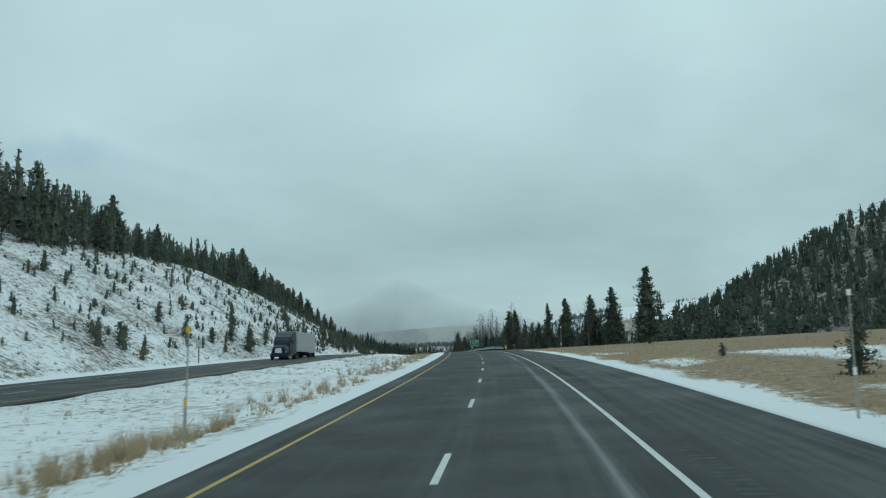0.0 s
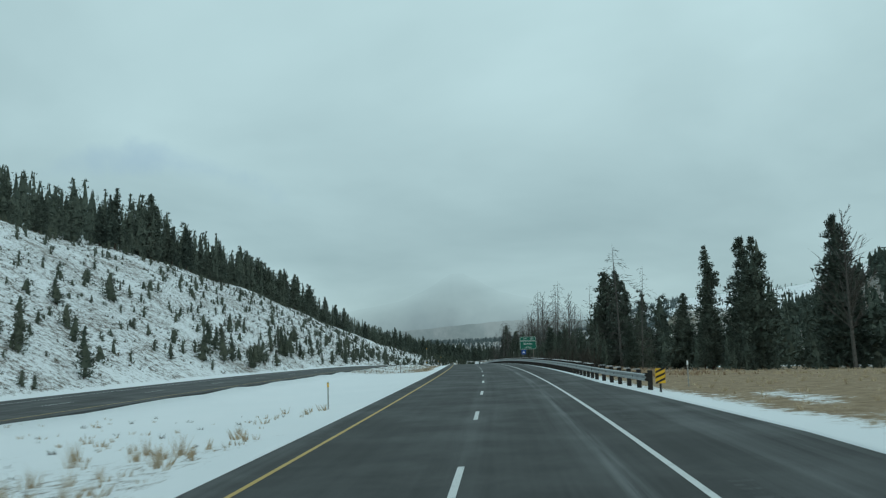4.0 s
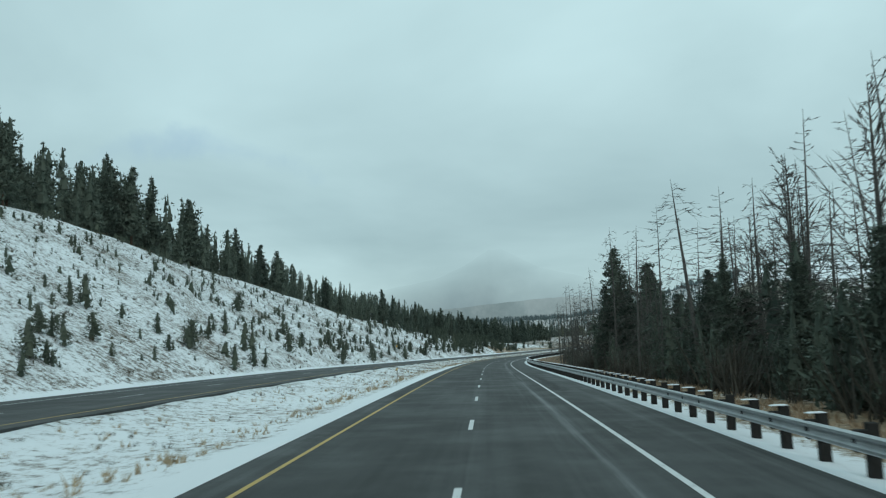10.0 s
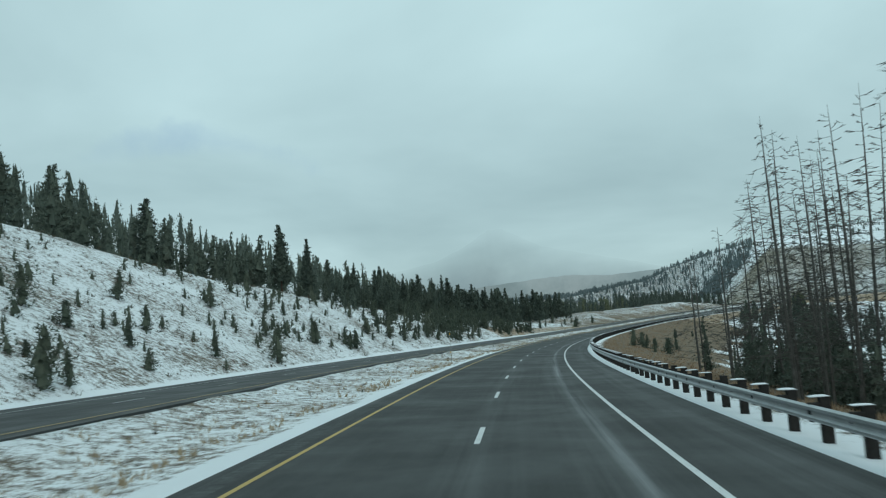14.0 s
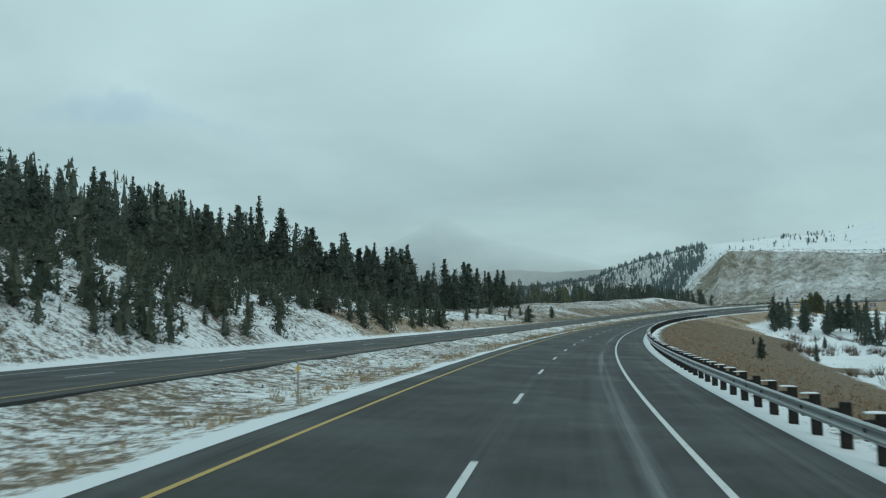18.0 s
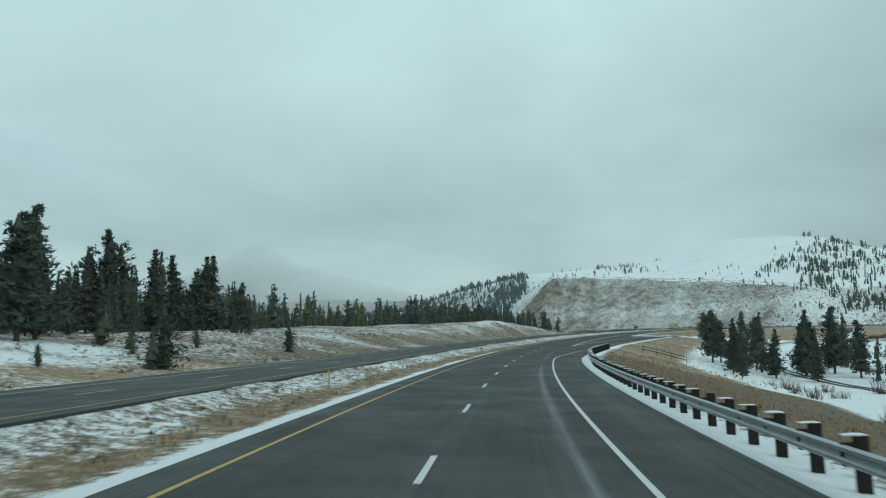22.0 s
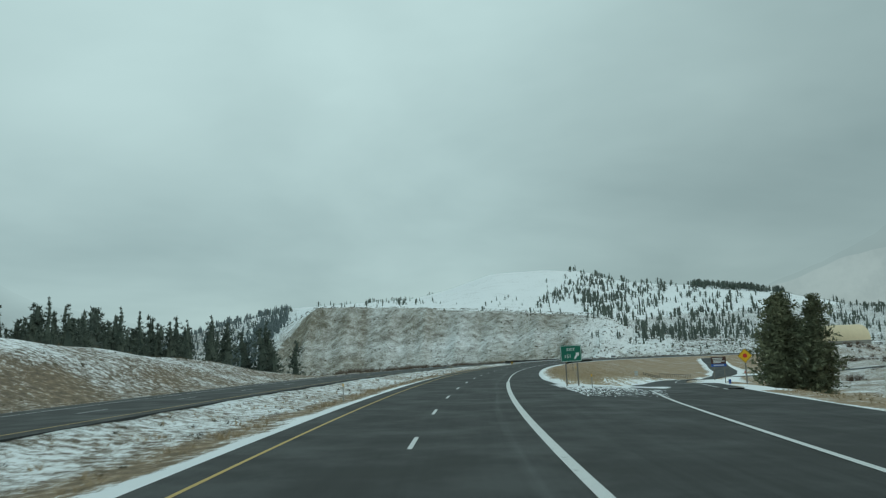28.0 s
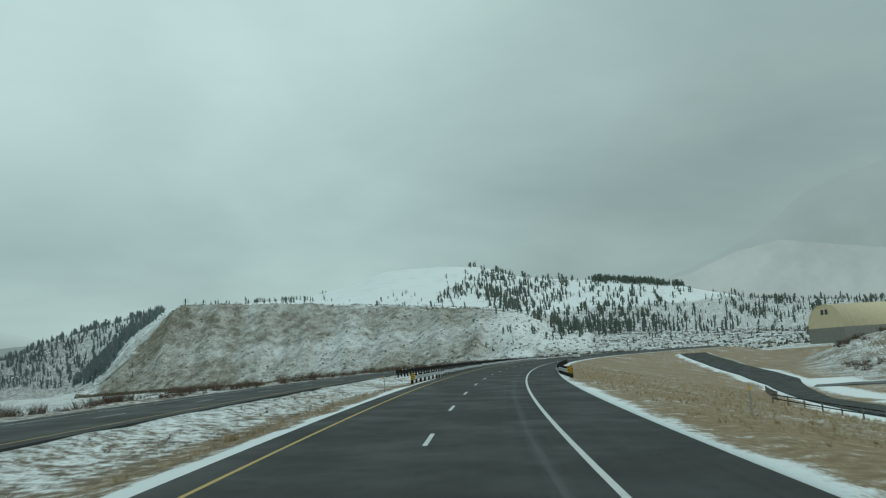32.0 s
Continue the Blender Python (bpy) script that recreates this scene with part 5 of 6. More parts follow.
while len(spots) < 1900:
    a, q = r_.uniform(0, 6.28), 175 * math.sqrt(r_.random())
    x, y = 292 + q * math.cos(a) * 0.95, 470 + q * math.sin(a) * 1.2
    h = r_.uniform(8, 13)
    spots.append((x, y, h, h * 0.2))
wood("hill_woods", "dark conifers covering a rounded hill", spots, PINE, 32, FAR_T)

# ---- dry grass and sage ----
def tuft(seed, blades, spread, curl=0.5, wide=1.0):
    r_ = random.Random(seed)
    v_, f_ = [], []
    for _ in range(blades):
        a, q = r_.uniform(0, 6.28), r_.uniform(0, spread)
        x, y = q * math.cos(a), q * math.sin(a)
        hx, hy = r_.uniform(-curl, curl), r_.uniform(-curl, curl)
        w = r_.uniform(0.04, 0.1) * wide
        b_ = r_.uniform(0, 6.28)
        n = len(v_)
        v_ += [(x - w * math.cos(b_), y - w * math.sin(b_), 0), (x + w * math.cos(b_), y + w * math.sin(b_), 0), (x + hx, y + hy, r_.uniform(0.6, 1.0))]
        f_.append((n, n + 1, n + 2))
    return np.array(v_), np.array(f_)


GRASS_T = [tuft(k, 7, 0.35) for k in range(4)]
SAGE_T = [tuft(10 + k, 12, 0.6, 0.7) for k in range(3)]
BLOB_T = [tuft(50 + k, 6, 0.5, 0.6, 2.6) for k in range(4)]
TWIG_T = [tuft(30 + k, 34, 0.45, 0.55, 0.3) for k in range(3)]
SAGE = foliage("grey_sage", (0.06, 0.055, 0.04), (0.15, 0.13, 0.085), 0.2)


def grass(name, label, n, s0, s1, ufun, seed, h0, h1, mat=None, temps=None):
    r_ = random.Random(seed)
    sp = []
    for _ in range(n):
        s = r_.uniform(s0, s1)
        u = ufun(s, r_)
        if -22 < u < -6 and 158 < s < 221:
            continue
        x, y = place(s, u)
        if lump(np.array([x]), np.array([y]), 4.5, 1.3)[0] < r_.uniform(-0.9, 0.2):
            continue
        sp.append((x, y, r_.uniform(h0, h1), r_.uniform(0.7, 1.5)))
    return scatter(name, label, "grass", sp, temps or GRASS_T, mat or DRYGRASS, seed, 0.03)


grass("median_grass", "dry tan grass tufts poking through median snow", 7000, 0, 1090, lambda s, r_: r_.uniform(float(left_near(s)) + 0.6, -6.7), 301, 0.08, 0.3)
grass("median_grass", "tall dry grass along the snowy pavement edge", 2600, 0, 1090, lambda s, r_: -6.9 - abs(r_.gauss(0, 1)) * 0.7, 302, 0.15, 0.42)
grass("field_grass", "tan dry grass covering the roadside field", 6000, 0, 190, lambda s, r_: 9.6 + abs(r_.gauss(0, 1)) * 20, 303, 0.12, 0.3)
grass("bank_grass", "thick brown dry grass on the bank below the guardrail", 16000, 170, 820, lambda s, r_: float(right_edge(s)) + 2.2 + abs(r_.gauss(0, 1)) * (4 if s < 420 else 10), 304, 0.15, 0.4, BANKGRASS)
grass("gore_grass", "tall tan dry grass between the road and the ramp", 9000, 958, 1160, lambda s, r_: r_.uniform(8.4, max(9.5, float(ramp_left(s)) - 2)), 305, 0.12, 0.3)
grass("ramp_grass", "tan dry grass beside the exit ramp", 3500, 830, 1060, lambda s, r_: (max(float(right_edge(s)), float(ramp_left(s)) + 8.2 if s > 950 else 0)) + 2 + abs(r_.gauss(0, 1)) * 9, 306, 0.12, 0.3)
grass("slope_brush", "grey sage and stubble dotting the snowy slope", 8500, 60, 640, lambda s, r_: toe(s) - r_.uniform(0.5, 50), 307, 0.15, 0.5, SAGE, SAGE_T)
grass("bench_brush", "grey sage and dry stubble across the low mound", 3500, 600, 1000, lambda s, r_: toe(s) - r_.uniform(0.5, 45), 308, 0.15, 0.45, SAGE, SAGE_T)
grass("verge_brush", "grey sage scattered over the left verge and median", 2500, 60, 1090, lambda s, r_: r_.uniform(float(left_near(s)) + 0.5, -7.5), 309, 0.1, 0.25, SAGE, SAGE_T)
r_ = random.Random(320)
weeds = [place(r_.gauss(19, 3.5), -7.4 - abs(r_.gauss(0, 1)) * 0.9) for _ in range(90)] + [place(s_, -7.6 - abs(r_.gauss(0, 1)) * 1.6) for s_ in (r_.uniform(30, 150) for _ in range(160))]
scatter("tall_weeds", "tall dry tan weeds standing in median snow", "grass", [(x, y, r_.uniform(0.3, 0.8), 0.7) for x, y in weeds], TWIG_T, DRYGRASS, 321, 0.03)
r_ = random.Random(310)
sp = []
while len(sp) < 12000:
    b, rr = radians(r_.uniform(-62, -9)), 540 + 560 * r_.random() ** 1.3
    sp.append((EYE0[0] - rr * math.sin(b), EYE0[1] + rr * math.cos(b), 0.5 + 1.5 * r_.random() ** 2, r_.uniform(0.9, 1.7)))
scatter("bluff_brush", "dark sage brush speckling the steep snowy bluff", "shrubs", sp, BLOB_T, SAGE, 311, 0.1)
sp = []
while len(sp) < 900:
    s, u = r_.uniform(1040, 1430), 0
    u = float(left_near(s)) - LEFT_W - 6 - abs(r_.gauss(0, 1)) * 12
    x, y = place(s, u)
    sp.append((x, y, r_.uniform(0.6, 1.6), 1.2))
for _ in range(700):
    s, u = r_.uniform(560, 960), 30 + abs(r_.gauss(0, 1)) * 26
    x, y = place(s, u)
    if lump(np.array([x]), np.array([y]), 16, 0.4)[0] > 0.1:
        sp.append((x, y, r_.uniform(0.8, 2.6), 1.1))
for _ in range(700):
    s, u = r_.uniform(1100, 1330), 66 + abs(r_.gauss(0, 1)) * 30
    x, y = place(s, u)
    if lump(np.array([x]), np.array([y]), 14, 2.4)[0] > 0.0:
        sp.append((x, y, r_.uniform(0.8, 2.4), 1.2))
thick = su_spots(240, 205, 415, lambda s, r_: 12.0 + abs(r_.gauss(0, 1)) * 4, 712, 1.2, 3.8)
scatter("bare_thicket", "grey-brown leafless brush tangled under the roadside trees", "shrubs", [(p_[0], p_[1], p_[2], 0.8) for p_ in thick], TWIG_T, THICKET, 713, 0.1)
scatter("willow_brush", "reddish bare willow brush over the valley floor", "shrubs", sp, TWIG_T, BRUSH, 312, 0.1)

# ---- signs and posts ----
GREEN_SIGN = plain("green_sign_sheet", (0.0, 0.135, 0.085), 0.4, 0, 3.0, 0.08, 0.5)
WHITE_SIGN = plain("white_sign_sheet", (0.75, 0.78, 0.78), 0.4, 0, 3.0, 0.05, 0.5)
BLUE_SIGN = plain("blue_sign_sheet", (0.01, 0.08, 0.35), 0.4, 0, 3.0, 0.08, 0.5)
BROWN_SIGN = plain("brown_sign_sheet", (0.07, 0.03, 0.022), 0.5, 0, 3.0, 0.1, 0.4)
YELLOW_SIGN = plain("yellow_sign_sheet", (0.72, 0.4, 0.01), 0.4, 0, 3.0, 0.06, 0.5)
BLACK = plain("black_paint", (0.015, 0.015, 0.015), 0.5, 0, 4.0, 0.2)
RED = plain("red_sign_sheet", (0.55, 0.03, 0.02), 0.4, 0, 3.0, 0.08, 0.5)
ALU = plain("bare_aluminium", (0.5, 0.52, 0.53), 0.45, 0.6, 3.0, 0.1)
FLEX = plain("grey_plastic", (0.3, 0.3, 0.28), 0.6, 0, 5.0, 0.2)


def outline(w, h, r, n=4):
    p_ = []
    for cx, cy, a0 in ((w / 2 - r, h / 2 - r, 0), (-w / 2 + r, h / 2 - r, 90), (-w / 2 + r, -h / 2 + r, 180), (w / 2 - r, -h / 2 + r, 270)):
        for k in range(n + 1):
            a = radians(a0 + 90 * k / n)
            p_.append((cx + r * math.cos(a), cy + r * math.sin(a)))
    return p_


def plate(name, pts_, y, thick, mat, parent, label="", cx=0.0, cz=0.0):
    """A flat sheet in the x-z plane, its face towards -y."""
    n = len(pts_)
    vs = [(cx + a, y, cz + b) for a, b in pts_] + [(cx + a, y + thick, cz + b) for a, b in pts_]
    fs_ = [tuple(range(n)), tuple(range(2 * n - 1, n - 1, -1))] + [(k, k + n, (k + 1) % n + n, (k + 1) % n) for k in range(n)]
    return mesh_ob(name, vs, fs_, mat, parent, label=label)


def border(name, w, h, r, t, y, mat, parent, cx=0.0, cz=0.0):
    o, i = outline(w, h, r), outline(w - 2 * t, h - 2 * t, max(r - t, 0.01))
    n = len(o)
    vs = [(cx + a, y, cz + b) for a, b in o] + [(cx + a, y, cz + b) for a, b in i]
    return mesh_ob(name, vs, [(k, (k + 1) % n, (k + 1) % n + n, k + n) for k in range(n)], mat, parent)


def letters(name, text, size, mat, parent, cx, cz, y):
    cu = bpy.data.curves.new(name, "FONT")
    cu.body, cu.size, cu.align_x, cu.align_y, cu.resolution_u = text, size, "CENTER", "CENTER", 3
    tmp = bpy.data.objects.new(name, cu)
    me = bpy.data.meshes.new_from_object(tmp)
    bpy.data.objects.remove(tmp)
    me.materials.append(mat)
    ob = new(name, me)
    ob.parent = parent
    ob.matrix_local = pose(cx, y, cz, 90, 0, 0)
    return ob


def rod(name, x, y, z0, z1, w, d_, mat, parent, label=""):
    vs = [(x + a * w / 2, y + b * d_ / 2, z) for z in (z0, z1) for a, b in ((-1, -1), (1, -1), (1, 1), (-1, 1))]
    fs_ = [(3, 2, 1, 0), (4, 5, 6, 7), (0, 1, 5, 4), (1, 2, 6, 5), (2, 3, 7, 6), (3, 0, 4, 7)]
    ob = mesh_ob(name, vs, fs_, mat, parent, label=label)
    return ob


def stand(name, s, u, turn=0.0, z=None):
    """An empty at the base of a roadside thing, its -y side towards oncoming traffic."""
    x, y, zg = on_ground(s, u)
    ob = new(name)
    ob.matrix_world = pose(x, y, (zg if z is None else z) - 0.02, 0, 0, math.degrees(float(along(TH, s))) + turn)
    return ob


def bars(parent, rows, y, mat, name="text_bar"):
    for cx, cz, w, h in rows:
        plate(name, [(-w / 2, -h / 2), (w / 2, -h / 2), (w / 2, h / 2), (-w / 2, h / 2)], y, 0.002, mat, parent, "", cx, cz)


def road_level(s, u, above):
    return float(deck(s, 4.0)) + above


# advance exit sign with tab and camping plate
sg = stand("exit_sign", 252.7, 8.7)
lv = float(deck(252.7, 4.0)) - sg.matrix_world.translation.z
c0 = lv + 2.9
for px in (-0.85, 0.85):
    rod("post", px, 0.09, -0.6, c0 + 1.2, 0.1, 0.12, GREY_WOOD, sg)
mainp = plate("panel", outline(2.7, 1.4, 0.16), 0, 0.02, GREEN_SIGN, sg, "", 0, c0)
border("border", 2.62, 1.32, 0.14, 0.045, -0.004, WHITE_SIGN, mainp, 0, c0)
letters("lettering", "Bernice", 0.46, WHITE_SIGN, mainp, 0, c0 + 0.22, -0.005)
letters("lettering", "1/2 MILE", 0.3, WHITE_SIGN, mainp, 0, c0 - 0.36, -0.005)
tab = plate("exit_tab", outline(2.6, 0.64, 0.1), 0, 0.02, GREEN_SIGN, sg, "", -0.02, c0 + 1.04)
border("border", 2.54, 0.58, 0.08, 0.035, -0.004, WHITE_SIGN, tab, -0.02, c0 + 1.04)
letters("lettering", "EXIT", 0.3, WHITE_SIGN, tab, -0.5, c0 + 1.03, -0.005)
letters("lettering", "151", 0.44, WHITE_SIGN, tab, 0.62, c0 + 1.04, -0.005)
camp = plate("camping_plate", outline(0.72, 0.72, 0.06), -0.02, 0.015, BLUE_SIGN, sg, "blue camping plate with a white tent", -0.75, c0 - 1.12)
plate("tent_symbol", [(-0.22, -0.18), (-0.07, -0.18), (0, -0.02), (0.07, -0.18), (0.22, -0.18), (0, 0.22)], -0.026, 0.003, WHITE_SIGN, camp, "", -0.75, c0 - 1.12)
tagged(sg, "green exit sign with white border on wooden posts behind the guardrail", "road sign")

# exit sign at the gore
sg = stand("exit_sign", 953.5, 8.4)
c0 = float(deck(953.5, 4.0)) - sg.matrix_world.translation.z + 2.25
for px in (-0.42, 0.42):
    rod("post", px, 0.08, -0.6, c0 + 0.5, 0.1, 0.12, GREY_WOOD, sg)
mainp = plate("panel", outline(1.56, 1.22, 0.1), 0, 0.02, GREEN_SIGN, sg, "", 0, c0)
border("border", 1.5, 1.16, 0.08, 0.03, -0.004, WHITE_SIGN, mainp, 0, c0)
letters("lettering", "EXIT", 0.3, WHITE_SIGN, mainp, 0, c0 + 0.27, -0.005)
letters("lettering", "151", 0.36, WHITE_SIGN, mainp, -0.25, c0 - 0.22, -0.005)
plate("arrow", [(0.3 + a, b) for a, b in ((-0.02, -0.45), (0.19, -0.16), (0.26, -0.23), (0.3, 0.05), (0.02, 0.03), (0.09, -0.04), (-0.1, -0.36))], -0.006, 0.003, WHITE_SIGN, mainp, "", 0, c0)
tagged(sg, "small green exit sign with an arrow standing in dry grass", "road sign")


def diamond(s, u, cz, side, mat, label, turn=0.0, post=GREY_WOOD, rows=(), bar=BLACK, edge=None):
    sg = stand("warning_sign", s, u, turn)
    c0 = float(deck(s, 4.0)) - sg.matrix_world.translation.z + cz
    rod("post", 0, 0.08, -0.5, c0 + side * 0.5, 0.1, 0.1, post, sg)
    pp = plate("panel", outline(side, side, 0.06), 0, 0.015, mat, sg, "", 0, 0)
    pp.matrix_local = Matrix.Translation((0, 0, c0)) @ pose(0, 0, 0, 0, 45, 0)
    if edge:
        border("border", side * 0.95, side * 0.95, 0.05, 0.022, -0.004, edge, pp)
    for cx, cz2, w, h in rows:
        b_ = plate("text_bar", [(-w / 2, -h / 2), (w / 2, -h / 2), (w / 2, h / 2), (-w / 2, h / 2)], -0.005, 0.002, bar, sg, "", cx, c0 + cz2)
        b_.parent = pp
        b_.matrix_local = pose(0, 0, 0, 0, -45, 0) @ Matrix.Translation((0, 0, -c0))
    return tagged(sg, label, "road sign")


diamond(1028.1, 11.6, 2.5, 1.2, YELLOW_SIGN, "yellow diamond warning sign on a post in dry grass", rows=[(0, 0.26, 0.62, 0.09), (0, 0.08, 0.3, 0.09), (0, -0.09, 0.34, 0.09), (0, -0.28, 0.66, 0.09)], edge=BLACK)
diamond(644.9, -34.6, 3.2, 1.15, ALU, "bare grey back of a diamond road sign on a post", turn=180)
sg = diamond(962.4, 23.4, 1.4, 0.85, YELLOW_SIGN, "yellow stop-ahead diamond sign beside the exit ramp", edge=BLACK)
pp = next(c_ for c_ in sg.children if c_.name.startswith("panel"))
oct_ = plate("stop_symbol", [(0.19 * math.cos(radians(22.5 + 45 * k)), 0.19 * math.sin(radians(22.5 + 45 * k))) for k in range(8)], -0.006, 0.003, RED, pp)
oct_.matrix_local = pose(0, 0, 0, 0, -45, 0)
# stop sign by the ramp's end
sg = stand("stop_sign", 1152.4, 54.0)
rod("post", 0, 0.06, -0.5, 2.6, 0.08, 0.08, RED, sg, "red and white banded post")
plate("panel", [(0.4 * math.cos(radians(22.5 + 45 * k)), 0.4 * math.sin(radians(22.5 + 45 * k))) for k in range(8)], 0, 0.015, RED, sg, "", 0, 2.1)
tagged(sg, "red octagonal stop sign on a post by the junction", "road sign")
# board of places
sg = stand("guide_board", 1058.3, 39.2)
c0 = -3.0 - sg.matrix_world.translation.z
for px in (-1.0, 1.0):
    rod("post", px, 0.1, -0.6, c0 + 0.6, 0.14, 0.14, GREY_WOOD, sg)
p1 = plate("panel", outline(2.8, 1.35, 0.08), 0, 0.03, BROWN_SIGN, sg, "dark brown upper panel", 0, c0 + 0.28)
bars(p1, [(-0.15, c0 + 0.68, 1.9, 0.13), (-0.2, c0 + 0.36, 1.7, 0.13), (0.1, c0 + 0.1, 2.1, 0.13), (-0.3, c0 - 0.16, 1.5, 0.13)], -0.006, WHITE_SIGN)
p2 = plate("panel", outline(2.8, 0.5, 0.06), 0, 0.03, BLUE_SIGN, sg, "blue lower panel", 0, c0 - 0.66)
bars(p2, [(0, c0 - 0.66, 1.9, 0.14)], -0.006, WHITE_SIGN)
tagged(sg, "brown and blue guide board on two posts beside the ramp", "road sign")
sg = stand("route_marker", 1062, 41.5)
rod("post", 0, 0.05, -0.5, 1.7, 0.07, 0.07, GREY_WOOD, sg)
plate("panel", outline(0.5, 0.5, 0.05), 0, 0.012, BLUE_SIGN, sg, "", 0, 1.5)
plate("panel", outline(0.5, 0.3, 0.04), 0, 0.012, BLUE_SIGN, sg, "", 0, 1.05)
tagged(sg, "small blue route marker on a thin post", "road sign")
# small signs facing the other way
for s_, u_, hh_ in ((95, -33.6, 2.9), (1075, 24.0, 1.3)):
    sg = stand("sign_back", s_, u_, 180)
    rod("post", 0, -0.06, -0.5, hh_, 0.12, 0.12, GREY_WOOD, sg)
    plate("panel", outline(0.75, 0.45, 0.05), 0, 0.012, ALU, sg, "", 0, hh_ - 0.25)
    plate("panel", outline(0.75, 0.4, 0.05), 0, 0.012, ALU, sg, "", 0, hh_ - 0.75)
    tagged(sg, "grey backs of stacked small signs on a wooden post", "road sign")
sg = stand("milepost", 226.4, -10.2)
rod("post", 0, 0.03, -0.4, 1.75, 0.07, 0.05, GREY_WOOD, sg)
p1 = plate("panel", outline(0.34, 0.3, 0.03), 0, 0.01, WHITE_SIGN, sg, "", 0, 1.62)
tagged(sg, "small pale marker plate on a thin post in median snow", "road sign")


def delineator(s, u, tall, mat, label, grp):
    sg = stand("delineator", s, u)
    rod("post", 0, 0, -0.3, 1.25, 0.06, 0.02, FLEX, sg)
    rod("reflector", 0, -0.016, 1.02, 1.2, 0.085, 0.008, mat, sg)
    if tall:
        rod("snow_pole", 0.02, 0.03, 0.2, 2.9, 0.03, 0.03, FLEX, sg)
        rod("pole_top", 0.02, 0.03, 2.9, 3.05, 0.09, 0.06, mat, sg)
    return tagged(sg, label, "marker post", grp)


for k in range(16):
    delineator(20.0 if k == 0 else 15 + 71.5 * k, -7.1 if k == 0 else -7.9 if k == 7 else -6.9, k in (0, 1, 7, 3, 5), YELLOW_SIGN, "thin grey marker post with a yellow reflector in the median", "median marker posts")
for s_, u_, tall in ((19.5, 9.3, True), (89, 9.0, True), (160, 9.6, False), (318, 11.3, True), (949, 9.3, False), (980, 10.6, False), (1061, 12, False)):
    delineator(s_, u_, tall, WHITE_SIGN if s_ < 900 else YELLOW_SIGN, "slender roadside marker post with a pale reflector", "roadside marker posts")


def hazard_panel(s, u, label, lean=1):
    sg = stand("hazard_marker", s, u)
    pp = plate("panel", outline(0.42, 0.62, 0.02), 0, 0.02, YELLOW_SIGN, sg, "", 0, 0.72)
    rod("post", 0, 0.05, -0.3, 0.9, 0.08, 0.06, DARK_WOOD, sg)
    for k in range(3):
        zc = 0.5 + 0.22 * k
        plate("stripe", [(-0.2, -0.09 * lean - 0.03), (0.2, 0.09 * lean - 0.03), (0.2, 0.09 * lean + 0.06), (-0.2, -0.09 * lean + 0.06)], -0.004, 0.002, BLACK, pp, "", 0, zc)
    return tagged(sg, label, "road sign", "hazard markers at rail ends")


hazard_panel(156.5, 7.6, "yellow and black striped marker at the guardrail end")
hazard_panel(1104, -7.2, "yellow and black striped marker before the median rail", -1)
hazard_panel(1098, 7.4, "yellow and black striped marker before the bridge rail")
g3 = guardrail("short steel guardrail leading to the bridge from the verge", 1098, 1170, lambda s: interp(s, [1098, 1110], [7.3, 6.6]), shoulder_z, 1, 1.905, False)
g4 = guardrail("steel guardrail beside the median with dark posts", 1104, 1230, lambda s: interp(s, [1104, 1116], [-7.1, -6.2]), shoulder_z, -1, 1.905, False)
g5 = guardrail("steel guardrail of the opposite carriageway with dark posts", 1120, 1230, lambda s: float(left_near(s)) + 0.7, shoulder_z, 1, 1.905, False)
for g_ in (g3, g4, g5):
    tagged(g_, group="guardrails beside the road")

# ---- vehicles ----
CAB_BLUE = plain("dark_blue_truck_paint", (0.008, 0.014, 0.032), 0.35, 0.0, 2.0, 0.15, 0.35)
TRAILER = plain("pale_grey_trailer_skin", (0.42, 0.44, 0.45), 0.5, 0, 1.0, 0.06, 0.4)
GLASS = plain("dark_glass", (0.02, 0.024, 0.028), 0.08, 0, 1.0, 0.05, 0.8)
CHROME = plain("chrome", (0.6, 0.62, 0.63), 0.2, 0.95, 3.0, 0.06)
RUBBER = plain("tyre_rubber", (0.018, 0.018, 0.018), 0.85, 0, 8.0, 0.2)
LAMP = plain("headlamp_glass", (0.75, 0.77, 0.75), 0.15, 0, 2.0, 0.05, 0.7)
CAR_WHITE = plain("white_car_paint", (0.7, 0.72, 0.72), 0.3, 0, 2.0, 0.04, 0.5)
TAIL = plain("red_lamp_glass", (0.4, 0.01, 0.01), 0.2, 0, 2.0, 0.1, 0.6)


def solid(name, sections, mat, parent, label="", smooth=False):
    """A body lofted through closed sections, each a list of points in the same order."""
    n = len(sections[0])
    vs = [p_ for sec in sections for p_ in sec]
    fs_ = [tuple(reversed(range(n))), tuple(range(len(vs) - n, len(vs)))]
    for i in range(len(sections) - 1):
        for k in range(n):
            a, b = i * n + k, i * n + (k + 1) % n
            fs_.append((a, b, b + n, a + n))
    ob = mesh_ob(name, vs, fs_, mat, parent, smooth, label)
    bm = bmesh.new()
    bm.from_mesh(ob.data)
    bmesh.ops.recalc_face_normals(bm, faces=bm.faces[:])
    bmesh.ops.bevel(bm, geom=[e for e in bm.edges if e.calc_face_angle(0) > 0.5], offset=0.04, segments=2, affect="EDGES", clamp_overlap=True)
    bm.to_mesh(ob.data)
    bm.free()
    return ob


def ring_section(y, w0, w1, z0, z1):
    """A cross-section with a narrower top, at distance y."""
    zm = z0 + (z1 - z0) * 0.5
    return [(-w0, y, z0), (w0, y, z0), ((w0 * 0.98), y, zm), (w1, y, z1), (-w1, y, z1), (-w0 * 0.98, y, zm)]


